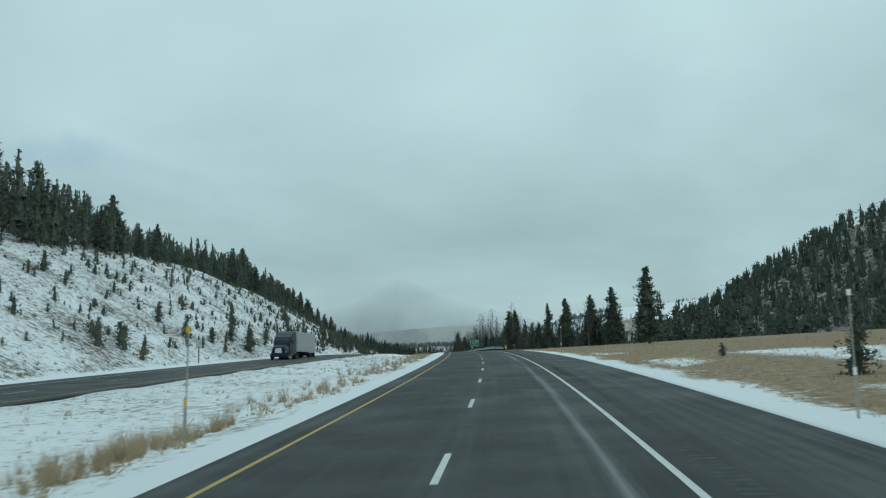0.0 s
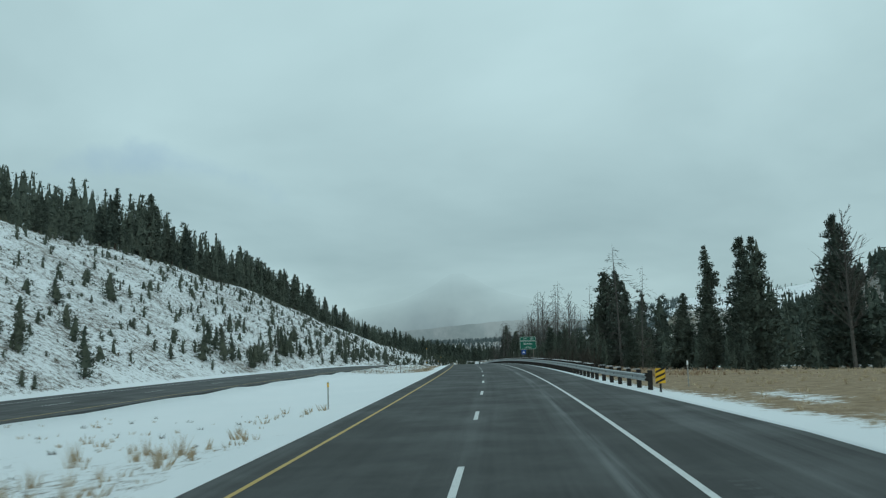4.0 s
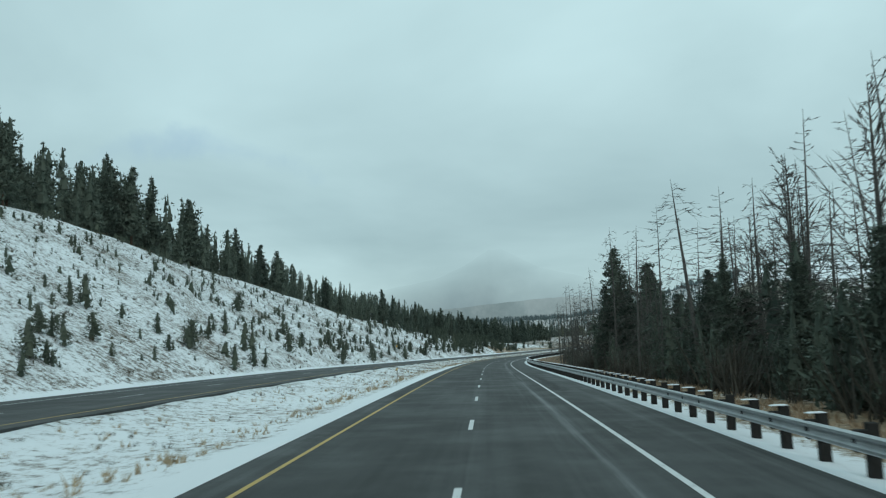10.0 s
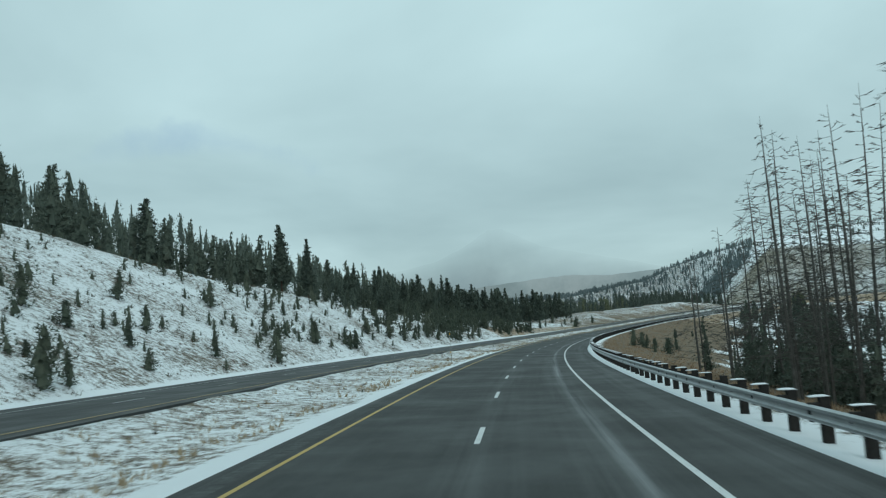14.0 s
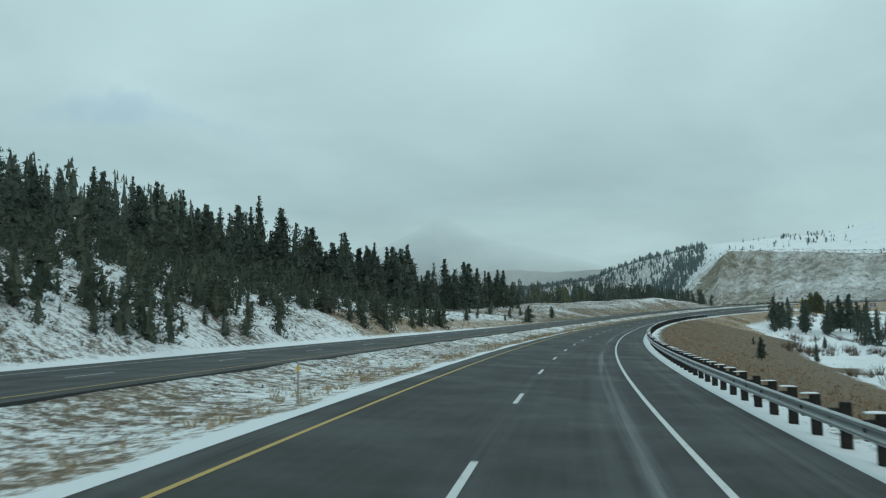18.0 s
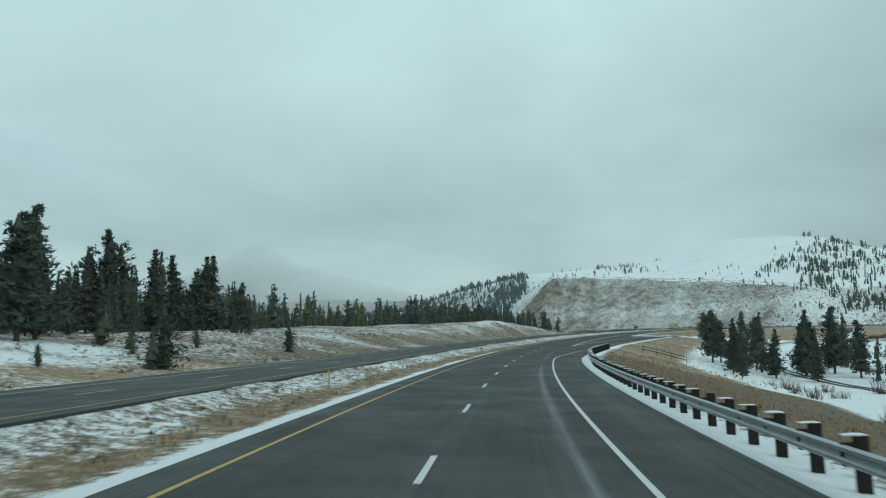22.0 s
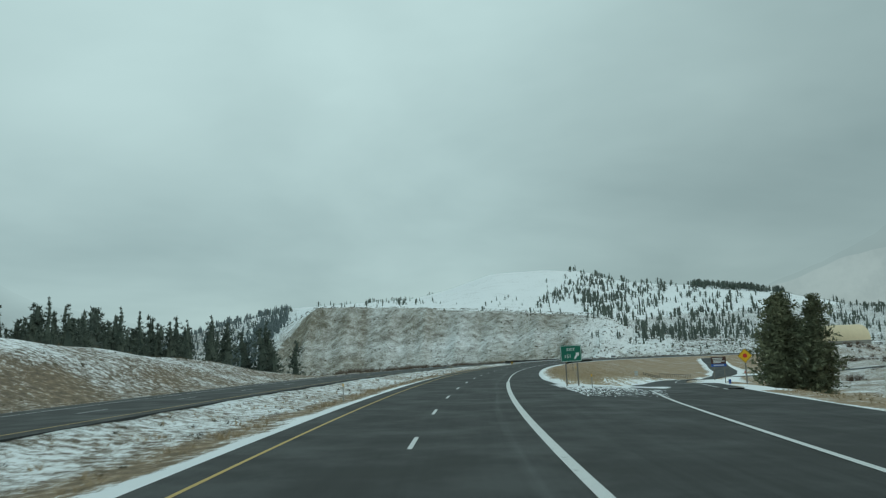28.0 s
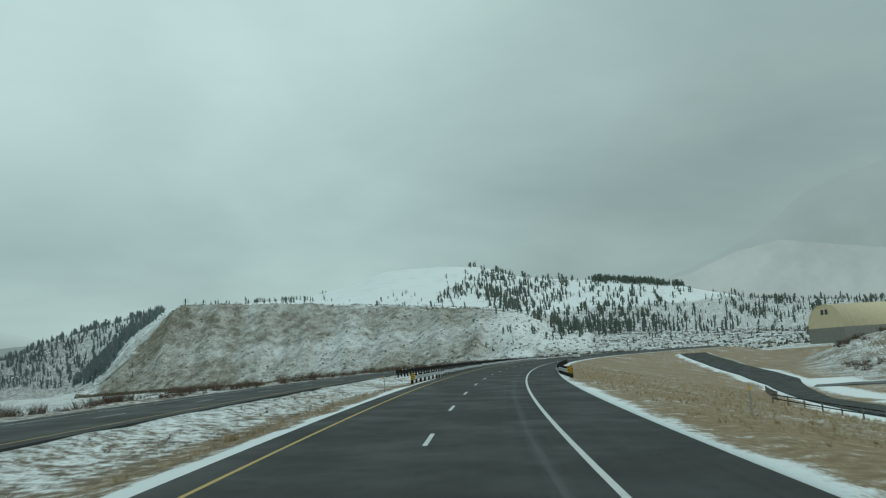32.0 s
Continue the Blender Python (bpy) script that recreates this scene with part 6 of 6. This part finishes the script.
def wheel(parent, x, y, r, w):
    wh = new("wheel")
    wh.parent = parent
    wh.location = (x, y, r)
    n = 20
    vs, fs_ = [], []
    prof = [(-w / 2, r * 0.62), (-w / 2, r * 0.94), (-w * 0.36, r), (w * 0.36, r), (w / 2, r * 0.94), (w / 2, r * 0.62)]
    for k in range(n):
        a = 2 * math.pi * k / n
        vs += [(q, rr_ * math.cos(a), rr_ * math.sin(a)) for q, rr_ in prof]
    m_ = len(prof)
    for k in range(n):
        for j in range(m_):
            fs_.append((k * m_ + j, k * m_ + (j + 1) % m_, ((k + 1) % n) * m_ + (j + 1) % m_, ((k + 1) % n) * m_ + j))
    mesh_ob("tyre", vs, fs_, RUBBER, wh)
    vs, fs_ = [], []
    for q, rr_ in ((-w * 0.4, r * 0.6), (w * 0.4, r * 0.6), (w * 0.3, r * 0.3), (-w * 0.3, r * 0.3)):
        vs += [(q, rr_ * math.cos(2 * math.pi * k / n), rr_ * math.sin(2 * math.pi * k / n)) for k in range(n)]
    for a, b in ((0, 1), (1, 2), (3, 0)):
        for k in range(n):
            fs_.append((a * n + k, a * n + (k + 1) % n, b * n + (k + 1) % n, b * n + k))
    fs_ += [tuple(range(2 * n, 3 * n)), tuple(range(3 * n, 4 * n))]
    mesh_ob("rim", vs, fs_, CHROME, wh)
    return wh


# articulated lorry on the opposite carriageway, coming this way; -y is its front
u_t = -27.2
x, y = place(109, u_t)
lorry = new("semi_truck")
lorry.matrix_world = pose(x, y, float(left_z(109, u_t)) + 0.005, 0, math.degrees(0.0), math.degrees(float(along(TH, 109))))
solid("hood", [ring_section(0.35, 0.95, 0.7, 0.75, 1.75), ring_section(0.9, 1.05, 0.8, 0.75, 2.0), ring_section(2.4, 1.15, 0.95, 0.8, 2.2)], CAB_BLUE, lorry)
solid("cab", [ring_section(2.3, 1.2, 1.12, 0.8, 2.3), ring_section(2.9, 1.22, 1.1, 0.8, 3.15), ring_section(4.0, 1.25, 1.2, 0.8, 3.6)], CAB_BLUE, lorry)
solid("sleeper", [ring_section(3.95, 1.26, 1.2, 0.8, 3.6), ring_section(5.0, 1.26, 1.22, 0.8, 4.0), ring_section(6.2, 1.26, 1.22, 0.8, 4.05)], CAB_BLUE, lorry)
solid("windscreen", [[(-1.0, 2.42, 2.32), (1.0, 2.42, 2.32), (1.0, 2.5, 2.32), (-1.0, 2.5, 2.32)], [(-0.98, 2.72, 3.0), (0.98, 2.72, 3.0), (0.98, 2.8, 3.0), (-0.98, 2.8, 3.0)]], GLASS, lorry)
for sx in (-1, 1):
    plate_y = [(sx * 1.235, 3.0, 2.2), (sx * 1.235, 3.8, 2.2), (sx * 1.225, 3.75, 2.95), (sx * 1.22, 3.1, 2.9)]
    mesh_ob("side_window", plate_y + [(a * 0.98, b, c) for a, b, c in plate_y], [(0, 1, 2, 3), (7, 6, 5, 4), (0, 4, 5, 1), (1, 5, 6, 2), (2, 6, 7, 3), (3, 7, 4, 0)], GLASS, lorry)
    solid("headlight", [[(sx * 0.7, 0.34, 0.98), (sx * 1.02, 0.5, 0.98), (sx * 1.02, 0.5, 1.2), (sx * 0.7, 0.34, 1.2)], [(sx * 0.7, 0.5, 0.98), (sx * 1.02, 0.7, 0.98), (sx * 1.02, 0.7, 1.2), (sx * 0.7, 0.5, 1.2)]], LAMP, lorry)
    solid("fuel_tank", [[(sx * 0.75 + 0.35 * math.cos(a), q, 0.75 + 0.35 * math.sin(a)) for a in np.linspace(0, 2 * math.pi, 12, endpoint=False)] for q in (3.4, 5.4)], CHROME, lorry)
    rod("mirror", sx * 1.5, 2.8, 2.2, 2.9, 0.12, 0.2, CAB_BLUE, lorry)
    rod("exhaust_stack", sx * 1.15, 6.35, 1.0, 3.9, 0.14, 0.14, CHROME, lorry)
    rod("mud_flap", sx * 0.95, 21.4, 0.25, 1.1, 0.6, 0.03, RUBBER, lorry)
solid("grille", [[(-0.5, 0.3, 0.95), (0.5, 0.3, 0.95), (0.45, 0.33, 1.65), (-0.45, 0.33, 1.65)], [(-0.5, 0.4, 0.95), (0.5, 0.4, 0.95), (0.45, 0.45, 1.65), (-0.45, 0.45, 1.65)]], CHROME, lorry)
solid("bumper", [ring_section(0.1, 1.05, 1.05, 0.4, 0.85), ring_section(0.4, 1.2, 1.2, 0.4, 0.85)], CAB_BLUE, lorry)
solid("chassis", [ring_section(0.8, 0.5, 0.5, 0.6, 0.95), ring_section(8.6, 0.5, 0.5, 0.6, 1.0)], BLACK, lorry)
solid("trailer_box", [ring_section(7.0, 1.3, 1.3, 1.15, 4.1), ring_section(21.8, 1.3, 1.3, 1.15, 4.1)], TRAILER, lorry, "long pale grey box trailer")
for k in range(24):
    rod("panel_rib", -1.305, 7.3 + 0.61 * k, 1.2, 4.05, 0.012, 0.05, ALU, lorry)
rod("trailer_sill", -1.31, 14.4, 1.1, 1.25, 0.03, 14.8, ALU, lorry)
plate("faded_mark", outline(0.9, 0.35, 0.15), 0, 0.004, ALU, lorry).matrix_local = pose(-1.318, 18.5, 3.1, 0, 0, -90)
solid("bogie", [ring_section(17.2, 0.6, 0.6, 0.6, 1.15), ring_section(20.4, 0.6, 0.6, 0.6, 1.15)], BLACK, lorry)
for yy in (1.35, 6.6, 7.9, 18.0, 19.3):
    for sx in (-1, 1):
        wheel(lorry, sx * (1.05 if yy < 2 else 0.95), yy, 0.51, 0.3 if yy < 2 else 0.56)
tagged(lorry, "dark blue semi truck pulling a pale grey box trailer", "truck")

# small white car far ahead in the lane
xc, yc = place(1236, 1.8)
auto = new("car")
auto.matrix_world = pose(xc, yc, float(deck(1236, 1.8)) + 0.008, 0, -math.degrees(math.atan(float(along(BK, 1236)))) * -1.0, math.degrees(float(along(TH, 1236))))
solid("body", [ring_section(0, 0.78, 0.72, 0.35, 0.95), ring_section(0.5, 0.88, 0.82, 0.25, 1.0), ring_section(3.6, 0.88, 0.82, 0.25, 0.95), ring_section(4.4, 0.76, 0.68, 0.35, 0.75)], CAR_WHITE, auto)
solid("cabin", [ring_section(0.15, 0.76, 0.62, 0.95, 1.05), ring_section(0.6, 0.78, 0.6, 0.95, 1.42), ring_section(2.2, 0.78, 0.6, 0.95, 1.46), ring_section(3.1, 0.76, 0.66, 0.93, 1.0)], GLASS, auto)
solid("roof", [ring_section(0.55, 0.61, 0.58, 1.41, 1.45), ring_section(2.3, 0.61, 0.58, 1.44, 1.49)], CAR_WHITE, auto)
for sx in (-1, 1):
    rod("tail_light", sx * 0.64, 0.02, 0.72, 0.88, 0.2, 0.08, TAIL, auto)
    for yy in (0.8, 3.5):
        wheel(auto, sx * 0.78, yy, 0.32, 0.2)
tagged(auto, "small white hatchback far ahead in the lane", "car")

# ---- buildings, railway, fences beyond the road ----
CREAM = plain("cream_steel_cladding", (0.7, 0.58, 0.39), 0.55, 0, 0.8, 0.06, 0.3)
CONCRETE = plain("grey_concrete", (0.26, 0.25, 0.23), 0.85, 0, 1.5, 0.15, 0.2, 0.01)
barn = new("arched_barn")
bx, by = 396.0, 1138.6
bdir = radians(-104)
barn.matrix_world = pose(bx + 5, by - 2, 0.75, 0, 0, math.degrees(bdir))
WB, LB, HB, FB = 7.2, 33.0, 9.2, 1.6
arc = [(WB * math.cos(a), FB + (HB - FB) * math.sin(a) ** 0.85) for a in np.linspace(0, math.pi, 21)]
vs, fs_ = [], []
for yy in (0, LB):
    for k in (1.0, 0.985):
        vs += [(a * k, yy, FB + (b - FB) * k) for a, b in arc]
na = len(arc)
for k in range(na - 1):
    fs_ += [(k, k + 1, 2 * na + k + 1, 2 * na + k), (na + k, 3 * na + k, 3 * na + k + 1, na + k + 1), (k, na + k, na + k + 1, k + 1)]
mesh_ob("roof_vault", vs, fs_, CREAM, barn, True, "curved cream steel vault")
for k in range(1, 13):
    vs = [(a * 1.004, LB * k / 13 + d_, FB + (b - FB) * 1.004) for d_ in (-0.05, 0.05) for a, b in arc]
    mesh_ob("roof_seam", vs, [(j, j + 1, na + j + 1, na + j) for j in range(na - 1)], CREAM, barn)
for nm, yy in (("end_wall", 0.12), ("end_wall", LB - 0.3)):
    vs = [(a * 0.98, yy, FB + (b - FB) * 0.98) for a, b in arc] + [(a * 0.98, yy + 0.18, FB + (b - FB) * 0.98) for a, b in arc]
    mesh_ob(nm, vs, [tuple(range(na)), tuple(range(2 * na - 1, na - 1, -1))] + [(k, k + na, (k + 1) % na + na, (k + 1) % na) for k in range(na)], CREAM, barn)
for sx in (-1, 1):
    rod("base_wall", sx * (WB - 0.1), LB / 2, -3.2, FB + 0.05, 0.3, LB, CONCRETE, barn)
rod("base_wall", 0, 0.15, -3.2, FB + 0.05, 2 * WB - 0.5, 0.3, CONCRETE, barn)
for sx in (-0.85, 0.85):
    wd = rod("window", sx, 0.08, 6.0, 7.5, 1.1, 0.1, GLASS, barn)
    rod("window_frame", sx, 0.04, 5.9, 6.0, 1.3, 0.12, GREY_WOOD, wd)
solid("annex", [[(-9.2, 1.0, 0), (-7.0, 1.0, 0), (-7.0, 1.0, 3.0), (-9.2, 1.0, 2.5)], [(-9.2, 5.0, 0), (-7.0, 5.0, 0), (-7.0, 5.0, 3.0), (-9.2, 5.0, 2.5)]], GREY_WOOD, barn)
solid("annex_roof", [[(-9.6, 0.6, 2.5), (-6.9, 0.6, 3.1), (-6.9, 0.6, 3.4), (-9.6, 0.6, 2.8)], [(-9.6, 5.4, 2.5), (-6.9, 5.4, 3.1), (-6.9, 5.4, 3.4), (-9.6, 5.4, 2.8)]], SNOW, barn)
tagged(barn, "cream arched steel barn on a grey concrete base", "barn")

# railway on the valley floor
def rail_line(s):
    return interp(s, [690, 740, 800, 850, 900, 1000, 1040], [75, 62, 50, 43, 41, 43, 46])


track = new("railway_track")
tx, ty, tz = on_ground(690, 75)
track.location = (tx, ty, tz)
RAIL = plain("rusty_rail_steel", (0.05, 0.042, 0.038), 0.6, 0.5, 3.0, 0.25)
for off in (-0.72, 0.72):
    vs, fs_ = [], []
    ss = np.arange(690, 1036, 4.0)
    for s in ss:
        for o, h in ((-0.09, 0.02), (0.09, 0.02), (0.09, 0.22), (-0.09, 0.22)):
            px, py = place(s, float(rail_line(s)) + off + o)
            pz = ground_at(*place(s, float(rail_line(s))))
            vs.append((px - tx, py - ty, pz + h - tz))
    for i in range(len(ss) - 1):
        for k in range(4):
            a, b = i * 4 + k, i * 4 + (k + 1) % 4
            fs_.append((a, b, b + 4, a + 4))
    mesh_ob("rail", vs, fs_, RAIL, track)
SLEEPER_ME = box_mesh("sleeper", 2.5, 0.24, 0.2, SNOW, 0.015, -0.12)
for s in np.arange(692, 1034, 1.2):
    px, py = place(s, float(rail_line(s)))
    sl_ = new("sleeper", SLEEPER_ME)
    sl_.parent = track
    sl_.matrix_local = pose(px - tx, py - ty, ground_at(px, py) - tz, 0, 0, math.degrees(float(along(TH, s))))
tagged(track, "single railway track with snow-covered sleepers curving across valley snow", "railway")


def fence(pts_, label, hh=1.1, rails=2, step=2.6):
    x0, y0 = pts_[0]
    fe = new("fence")
    z0 = ground_at(x0, y0)
    fe.location = (x0, y0, z0)
    prev = None
    for (ax, ay), (bx_, by_) in zip(pts_, pts_[1:]):
        n = max(1, int(math.hypot(bx_ - ax, by_ - ay) / step))
        for k in range(n + 1):
            px, py = ax + (bx_ - ax) * k / n, ay + (by_ - ay) * k / n
            pz = ground_at(px, py)
            if k or prev is None:
                rod("post", px - x0, py - y0, pz - z0 - 0.4, pz - z0 + hh, 0.1, 0.1, GREY_WOOD, fe)
                if prev is not None:
                    for j in range(rails):
                        zz = hh * (0.9 - 0.4 * j)
                        vs, f2 = [], []
                        tube(vs, f2, [(prev[0] - x0, prev[1] - y0, prev[2] - z0 + zz), (px - x0, py - y0, pz - z0 + zz)], [0.05, 0.05], 5)
                        mesh_ob("rail", vs, f2, DARK_WOOD, fe)
                prev = (px, py, pz)
    return tagged(fe, label, "fence", "weathered wooden fences")


fence([place(831, 15.5), place(826, 22.0)], "short weathered wooden fence above the railway")
fence([place(1106, 26), place(1086, 29.5)], "low wooden fence in dry grass by the junction", 0.9)
fence([place(1120, 30.0), place(1165, 38.0)], "row of wooden fence posts around a snowy patch", 1.0, 1)
fence([place(655, -52), place(668, -50)], "short wooden fence in front of the bench trees")

# side road from the junction towards the barn
side_pts = [place(1188, 50), place(1184, 62), place(1174, 80), place(1158, 110), place(1130, 150)]
vs, fs_, ac = [], [], []
path = []
for (ax, ay), (bx_, by_) in zip(side_pts, side_pts[1:]):
    n = max(2, int(math.hypot(bx_ - ax, by_ - ay) / 3))
    path += [(ax + (bx_ - ax) * k / n, ay + (by_ - ay) * k / n) for k in range(n)]
path.append(side_pts[-1])
for i, (px, py) in enumerate(path):
    qx, qy = path[min(i + 1, len(path) - 1)][0] - path[max(i - 1, 0)][0], path[min(i + 1, len(path) - 1)][1] - path[max(i - 1, 0)][1]
    ln = math.hypot(qx, qy)
    nx, ny = -qy / ln, qx / ln
    zc = max(ground_at(px, py), ground_at(px + nx * 3.5, py + ny * 3.5), ground_at(px - nx * 3.5, py - ny * 3.5)) + 0.06
    for q, dz_ in ((-3.6, -0.35), (-3.5, 0), (0, 0.03), (3.5, 0), (3.6, -0.35)):
        vs.append((px + nx * q, py + ny * q, zc + dz_))
        ac.append(q)
for i in range(len(path) - 1):
    for k in range(4):
        fs_.append((i * 5 + k, i * 5 + k + 1, i * 5 + k + 6, i * 5 + k + 5))
side_road = mesh_ob("road_side", vs, fs_, ASPHALT)
for nm, val in (("across", ac), ("chain", [3.0 * (i // 5) for i in range(len(ac))]), ("frost", [0.6] * len(ac))):
    at_ = side_road.data.attributes.new(nm, "FLOAT", "POINT")
    at_.data.foreach_set("value", np.array(val, np.float32))
tagged(side_road, "narrow asphalt side road with packed snow", "road", kind="structure")

# rumble strips cut into both shoulders
def rumble(name, u, s0, s1, parent):
    vs, fs_ = [], []
    for s in np.arange(s0, s1, 0.32):
        if math.sin(s * 0.07) + 0.5 * math.sin(s * 0.31) < -0.4:
            continue
        b = len(vs)
        for ds_, du in ((0, -0.2), (0, 0.2), (0.13, 0.2), (0.13, -0.2)):
            px, py = place(s + ds_, u + du)
            vs.append((px, py, float(deck(s, u + du)) + 0.004))
        fs_.append((b, b + 1, b + 2, b + 3))
    return tagged(mesh_ob(name, vs, fs_, RUMBLE, parent), "pale snow-filled rumble grooves", kind="stuff")


RUMBLE = plain("packed_snow_in_grooves", (0.085, 0.09, 0.09), 0.9, 0, 2.0, 0.6)
rumble("rumble_strip", 4.35, -20, 420, road)
rumble("rumble_strip", -4.15, 120, 480, road)

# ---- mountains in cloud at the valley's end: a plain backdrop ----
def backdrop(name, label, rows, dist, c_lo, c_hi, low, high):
    """A far ridge half lost in cloud: haze painted as a glowing colour, thinning from its foot to its top."""
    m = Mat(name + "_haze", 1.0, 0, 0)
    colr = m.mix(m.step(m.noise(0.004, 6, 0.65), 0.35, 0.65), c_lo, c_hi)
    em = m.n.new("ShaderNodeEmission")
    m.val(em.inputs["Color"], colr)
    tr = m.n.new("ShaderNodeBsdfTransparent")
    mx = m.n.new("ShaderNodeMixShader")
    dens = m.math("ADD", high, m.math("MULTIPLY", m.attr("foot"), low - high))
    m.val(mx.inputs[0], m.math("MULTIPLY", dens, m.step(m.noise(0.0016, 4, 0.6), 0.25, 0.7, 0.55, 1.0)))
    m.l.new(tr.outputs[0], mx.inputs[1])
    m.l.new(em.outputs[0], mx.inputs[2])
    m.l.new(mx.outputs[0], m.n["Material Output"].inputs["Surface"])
    vs, fs_, ft = [], [], []
    n = 24
    dense = []
    for (b0, e0), (b1, e1) in zip(rows, rows[1:]):
        dense += [(b0 + (b1 - b0) * k / n, e0 + (e1 - e0) * k / n + 0.02 * math.sin(b0 * 3 + k * 0.5)) for k in range(n)]
    dense.append(rows[-1])
    lev = 8
    for b, e in dense:
        a = radians(b)
        for j in range(lev):
            q = j / (lev - 1)
            rr_ = dist + 60 * q
            vs.append((EYE0[0] - rr_ * math.sin(a), EYE0[1] + rr_ * math.cos(a), -60 + (60 + dist * math.tan(radians(max(e, 0.1)))) * q))
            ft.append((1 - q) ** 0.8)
    for i in range(len(dense) - 1):
        for j in range(lev - 1):
            fs_.append((i * lev + j, (i + 1) * lev + j, (i + 1) * lev + j + 1, i * lev + j + 1))
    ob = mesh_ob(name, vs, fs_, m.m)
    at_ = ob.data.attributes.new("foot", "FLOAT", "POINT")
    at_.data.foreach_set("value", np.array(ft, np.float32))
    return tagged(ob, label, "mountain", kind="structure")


backdrop("backdrop_peak", "grey peak painted dim with haze, fading into cloud", [(24, 2.2), (16, 4.0), (11, 4.9), (8.5, 6.0), (6.4, 7.3), (5.2, 7.35), (2, 5.6), (-2, 4.6), (-5.6, 3.7), (-10, 2.4), (-13, 2.0)], 3390, (0.16, 0.23, 0.255), (0.2, 0.28, 0.3), 1.4, 0.06)
backdrop("backdrop_ridge", "low wooded ridge with blue-grey haze in its colour", [(30, 1.2), (20, 1.7), (12, 2.2), (6, 2.7), (2, 3.0), (0, 3.05), (-3, 2.8), (-6, 2.9), (-9, 3.1), (-13, 2.6)], 3050, (0.14, 0.2, 0.205), (0.24, 0.31, 0.315), 0.9, 0.8)
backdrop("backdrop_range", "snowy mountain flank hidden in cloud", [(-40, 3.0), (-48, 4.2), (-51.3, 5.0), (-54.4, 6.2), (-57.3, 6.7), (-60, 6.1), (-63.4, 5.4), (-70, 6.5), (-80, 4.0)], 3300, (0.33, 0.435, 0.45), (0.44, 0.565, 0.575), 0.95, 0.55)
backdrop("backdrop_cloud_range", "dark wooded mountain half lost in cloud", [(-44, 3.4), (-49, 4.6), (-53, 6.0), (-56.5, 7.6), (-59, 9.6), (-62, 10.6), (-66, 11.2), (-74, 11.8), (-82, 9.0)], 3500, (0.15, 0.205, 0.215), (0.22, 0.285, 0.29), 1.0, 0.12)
